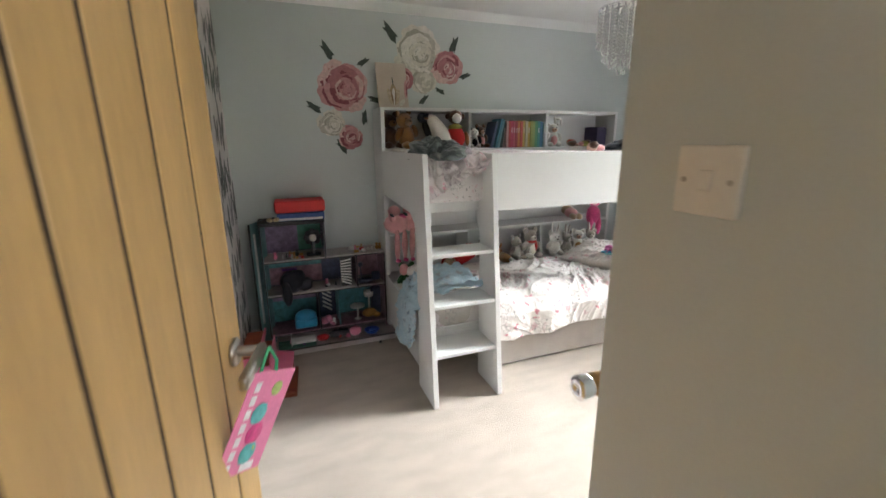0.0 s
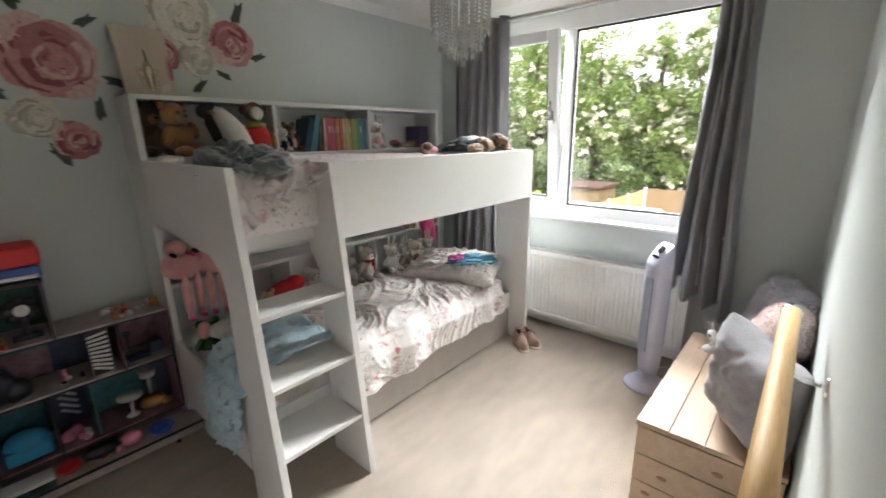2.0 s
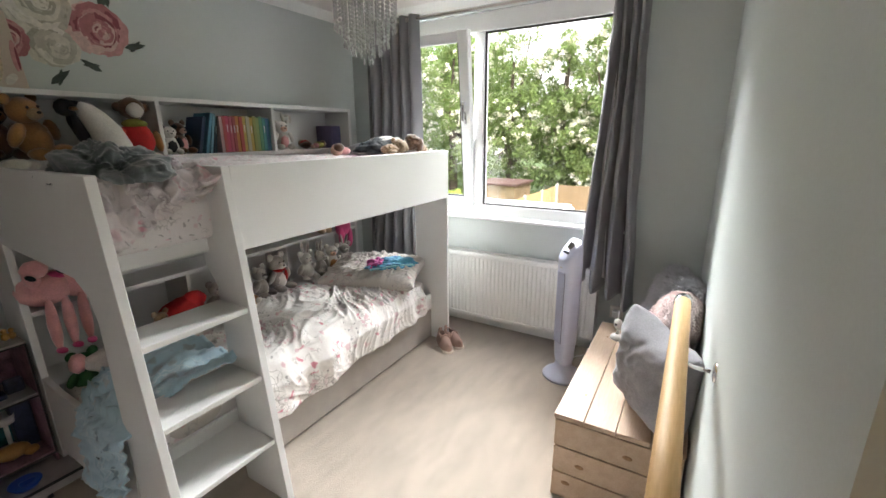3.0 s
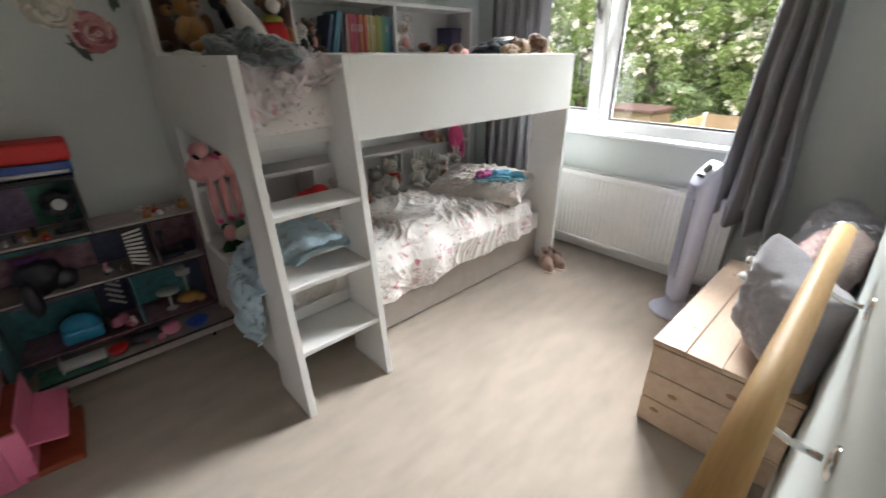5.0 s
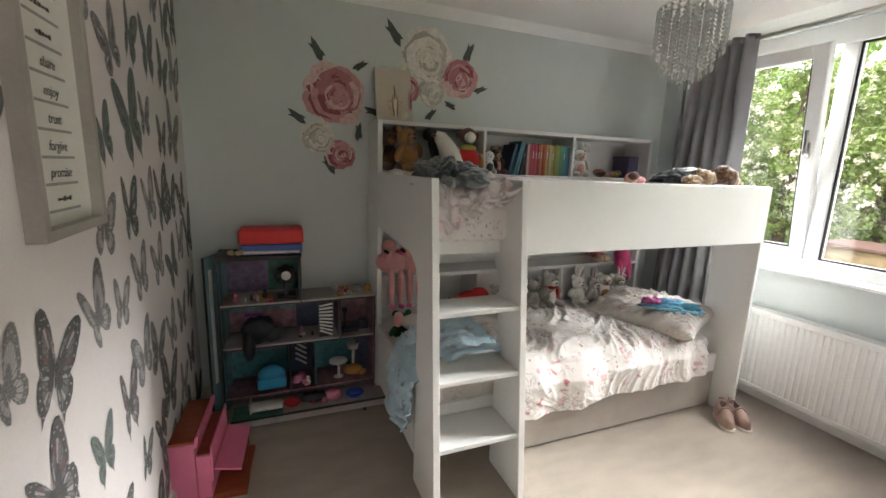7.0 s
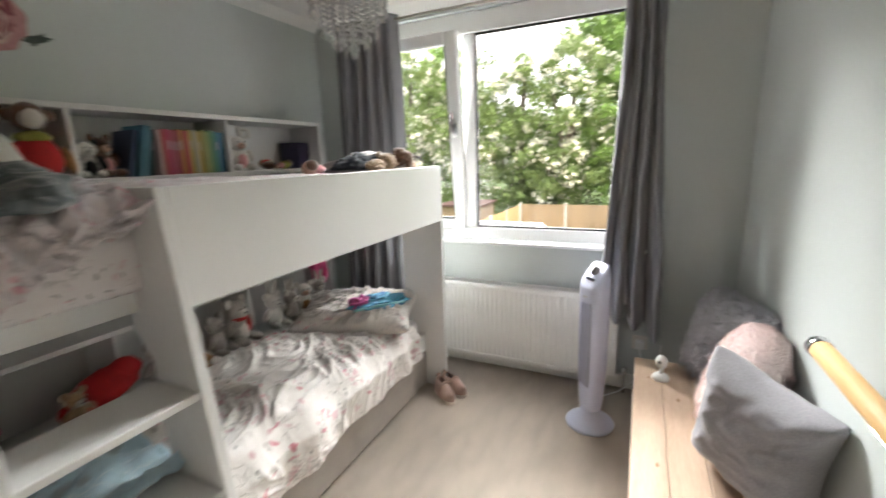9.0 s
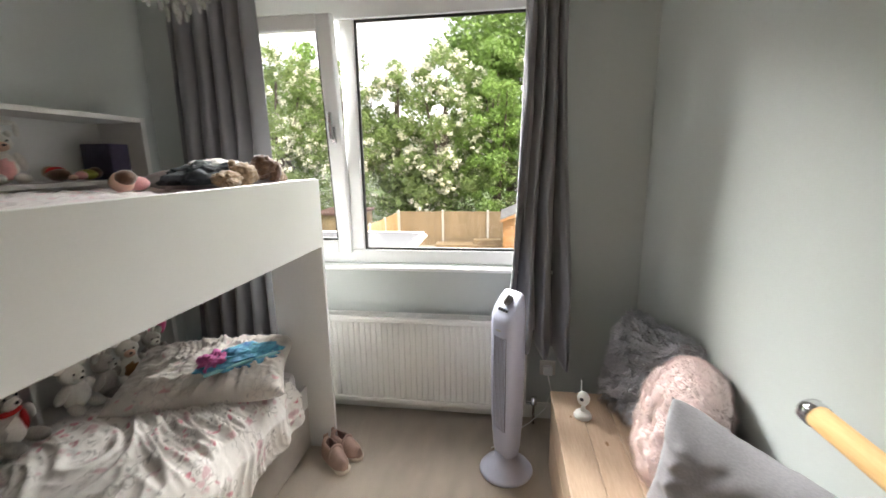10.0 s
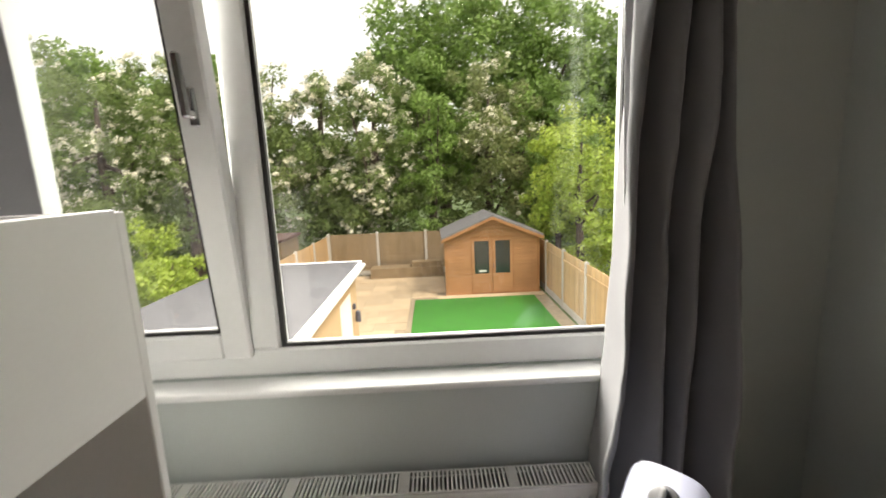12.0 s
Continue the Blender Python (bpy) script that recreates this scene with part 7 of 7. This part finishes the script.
def tree(name, label, at, h, rx, rz, material, seed, blossom=0.0, clumps=90, per=190, size=0.075, base=0.25, category="tree"):
    rng = np.random.default_rng(seed)
    ob = thing(name, label, category, (at[0], at[1], G0 - 0.1))
    limbs = [tube([(0, 0, 0), (0.05, 0.03, h * 0.25), (0.0, 0.1, h * 0.5), (0.1, 0.0, h * 0.78)], [h * 0.028, h * 0.022, h * 0.016, h * 0.006], 8)]
    part("trunk", limbs[0], BARK, ob)
    cen, rad = [], []
    zc = h * base + (h - h * base) * 0.5
    for i in range(clumps):
        d = rng.normal(size=3)
        d /= np.linalg.norm(d)
        k = rng.random() ** 0.4
        wob = 1 + 0.28 * noise.noise((d[0] * 1.7 + seed, d[1] * 1.7, d[2] * 1.7))
        x, y, z = d[0] * rx * k * wob, d[1] * rx * k * wob, zc + d[2] * rz * k * wob
        cen.append((x, y, z))
        rad.append(rx * (0.15 + 0.13 * rng.random()))
        if i < 7:
            part("limb", tube([(0, 0, h * (0.2 + 0.06 * i)), (x * 0.45, y * 0.45, h * (0.2 + 0.06 * i) * 0.6 + z * 0.4), (x * 0.9, y * 0.9, z)], [h * 0.011, h * 0.007, h * 0.003], 6), BARK, ob)
    leaves("crown", cen, rad, per, size, material, ob, seed + 1)
    if blossom:
        pick = [i for i in range(clumps) if noise.noise((cen[i][0] * 0.55 + seed, cen[i][1] * 0.55, cen[i][2] * 0.55)) > 0.18 - 0.45 * blossom]
        if pick:
            sprays, spread = [], []
            for i in pick:
                for _ in range(9):
                    d = rng.normal(size=3)
                    d /= np.linalg.norm(d)
                    q = np.array(cen[i]) + d * rad[i] * 1.02
                    if noise.noise(tuple(q * 1.3 + seed)) > -0.2:
                        sprays.append(tuple(q))
                        spread.append(rx * (0.05 + 0.07 * rng.random()))
            leaves("blossom", sprays, spread, 22, size * 0.8, BLOSSOM, ob, seed + 2, 0.2)
    return ob


HAW = "hawthorn in leaf with clusters of white blossom behind the fence"
for i, (x, y, h, rx, rz, bl) in enumerate(((21.6, 6.3, 9.4, 2.2, 4.3, 0.55), (21.2, 3.7, 10.2, 2.1, 4.8, 0.75), (21.4, 9.0, 9.9, 2.4, 4.5, 0.8), (20.8, 12.2, 10.4, 2.5, 4.8, 0.75), (20.6, 15.6, 10.4, 2.6, 4.8, 0.65), (22.0, -1.6, 9.8, 2.4, 4.4, 0.22), (21.3, 4.9, 5.2, 1.7, 2.5, 0.75))):
    tree("hawthorn_tree", HAW, (x, y), h, rx, rz, L_OLIVE if i == 5 else L_HAW, 40 + i, bl, base=0.06)
for i, (x, y, h, rx, rz) in enumerate(((21.0, 1.2, 9.2, 1.9, 4.5), (21.2, -4.6, 8.4, 2.2, 4.1))):
    tree("tree", "leafy mid-green tree behind the garden fence", (x, y), h, rx, rz, L_BRIGHT, 60 + i, 0, base=0.05)
for i, (x, y, h, rx, rz) in enumerate(((27.5, 0.4, 15.6, 4.6, 6.4), (27.0, -5.8, 14.4, 4.2, 6.0), (26.0, -11.5, 12.5, 4.4, 5.4), (27.0, 14.5, 10.8, 3.6, 4.6), (26, 20.5, 11.5, 4.0, 5.0))):
    tree("sycamore_tree", "tall spreading green tree standing behind the others", (x, y), h, rx, rz, L_BRIGHT, 70 + i, 0, 190, 150, 0.14, 0.2)
for i, (x, y, h, rx, rz) in enumerate(((16.6, -4.2, 6.6, 1.8, 3.1), (13.4, -4.6, 4.6, 1.5, 2.2), (18.3, -3.9, 5.6, 1.4, 2.7), (10.5, -5.0, 4.2, 1.4, 2.0))):
    tree("lime_bush", "yellow-green leafy bush leaning over the fence", (x, y), h, rx, rz, L_LIME, 80 + i, 0, 80, 110, 0.075, 0.1, "bush")
for i, (x, y, h, rx, rz, m) in enumerate(((13.0, 8.6, 2.6, 1.2, 1.2, L_LIME), (11.0, 9.8, 2.2, 1.1, 1.0, L_BRIGHT), (15.0, 10.6, 3.0, 1.4, 1.4, L_LIME), (16.5, 13.5, 4.0, 2.0, 1.9, L_HAW), (9.0, 12.5, 2.6, 1.5, 1.2, L_HAW))):
    tree("garden_bush", "rounded garden bush in the neighbouring plot", (x, y), h, rx, rz, m, 90 + i, 0, 50, 110, 0.06, 0.02, "bush")
under_c = [(20.6 + 0.9 * random.random(), -9 + i * 0.42, -1.9 + 1.25 * j + 0.5 * noise.noise((i * 0.5, j, 4))) for i in range(66) for j in range(3)]
undergrowth = thing("undergrowth", "dense leafy undergrowth below the trees behind the fence", "undergrowth", (0, 0, 0), kind="stuff")
leaves("foliage", under_c, [0.8] * len(under_c), 120, 0.085, L_HAW, undergrowth, 97)
hedge_c = [(30 + 3 * math.sin(i * 1.7), -26 + i * 0.9, 1.5 + 1.6 * noise.noise((i * 0.4, 2, 0)) + 2.2 * (j / 2)) for i in range(66) for j in range(3)]
hedge = thing("tree_belt", "dense far belt of green trees closing the view", "woodland", (0, 0, 0), kind="stuff")
leaves("crown", hedge_c, [1.7] * len(hedge_c), 110, 0.17, L_HAW, hedge, 99)
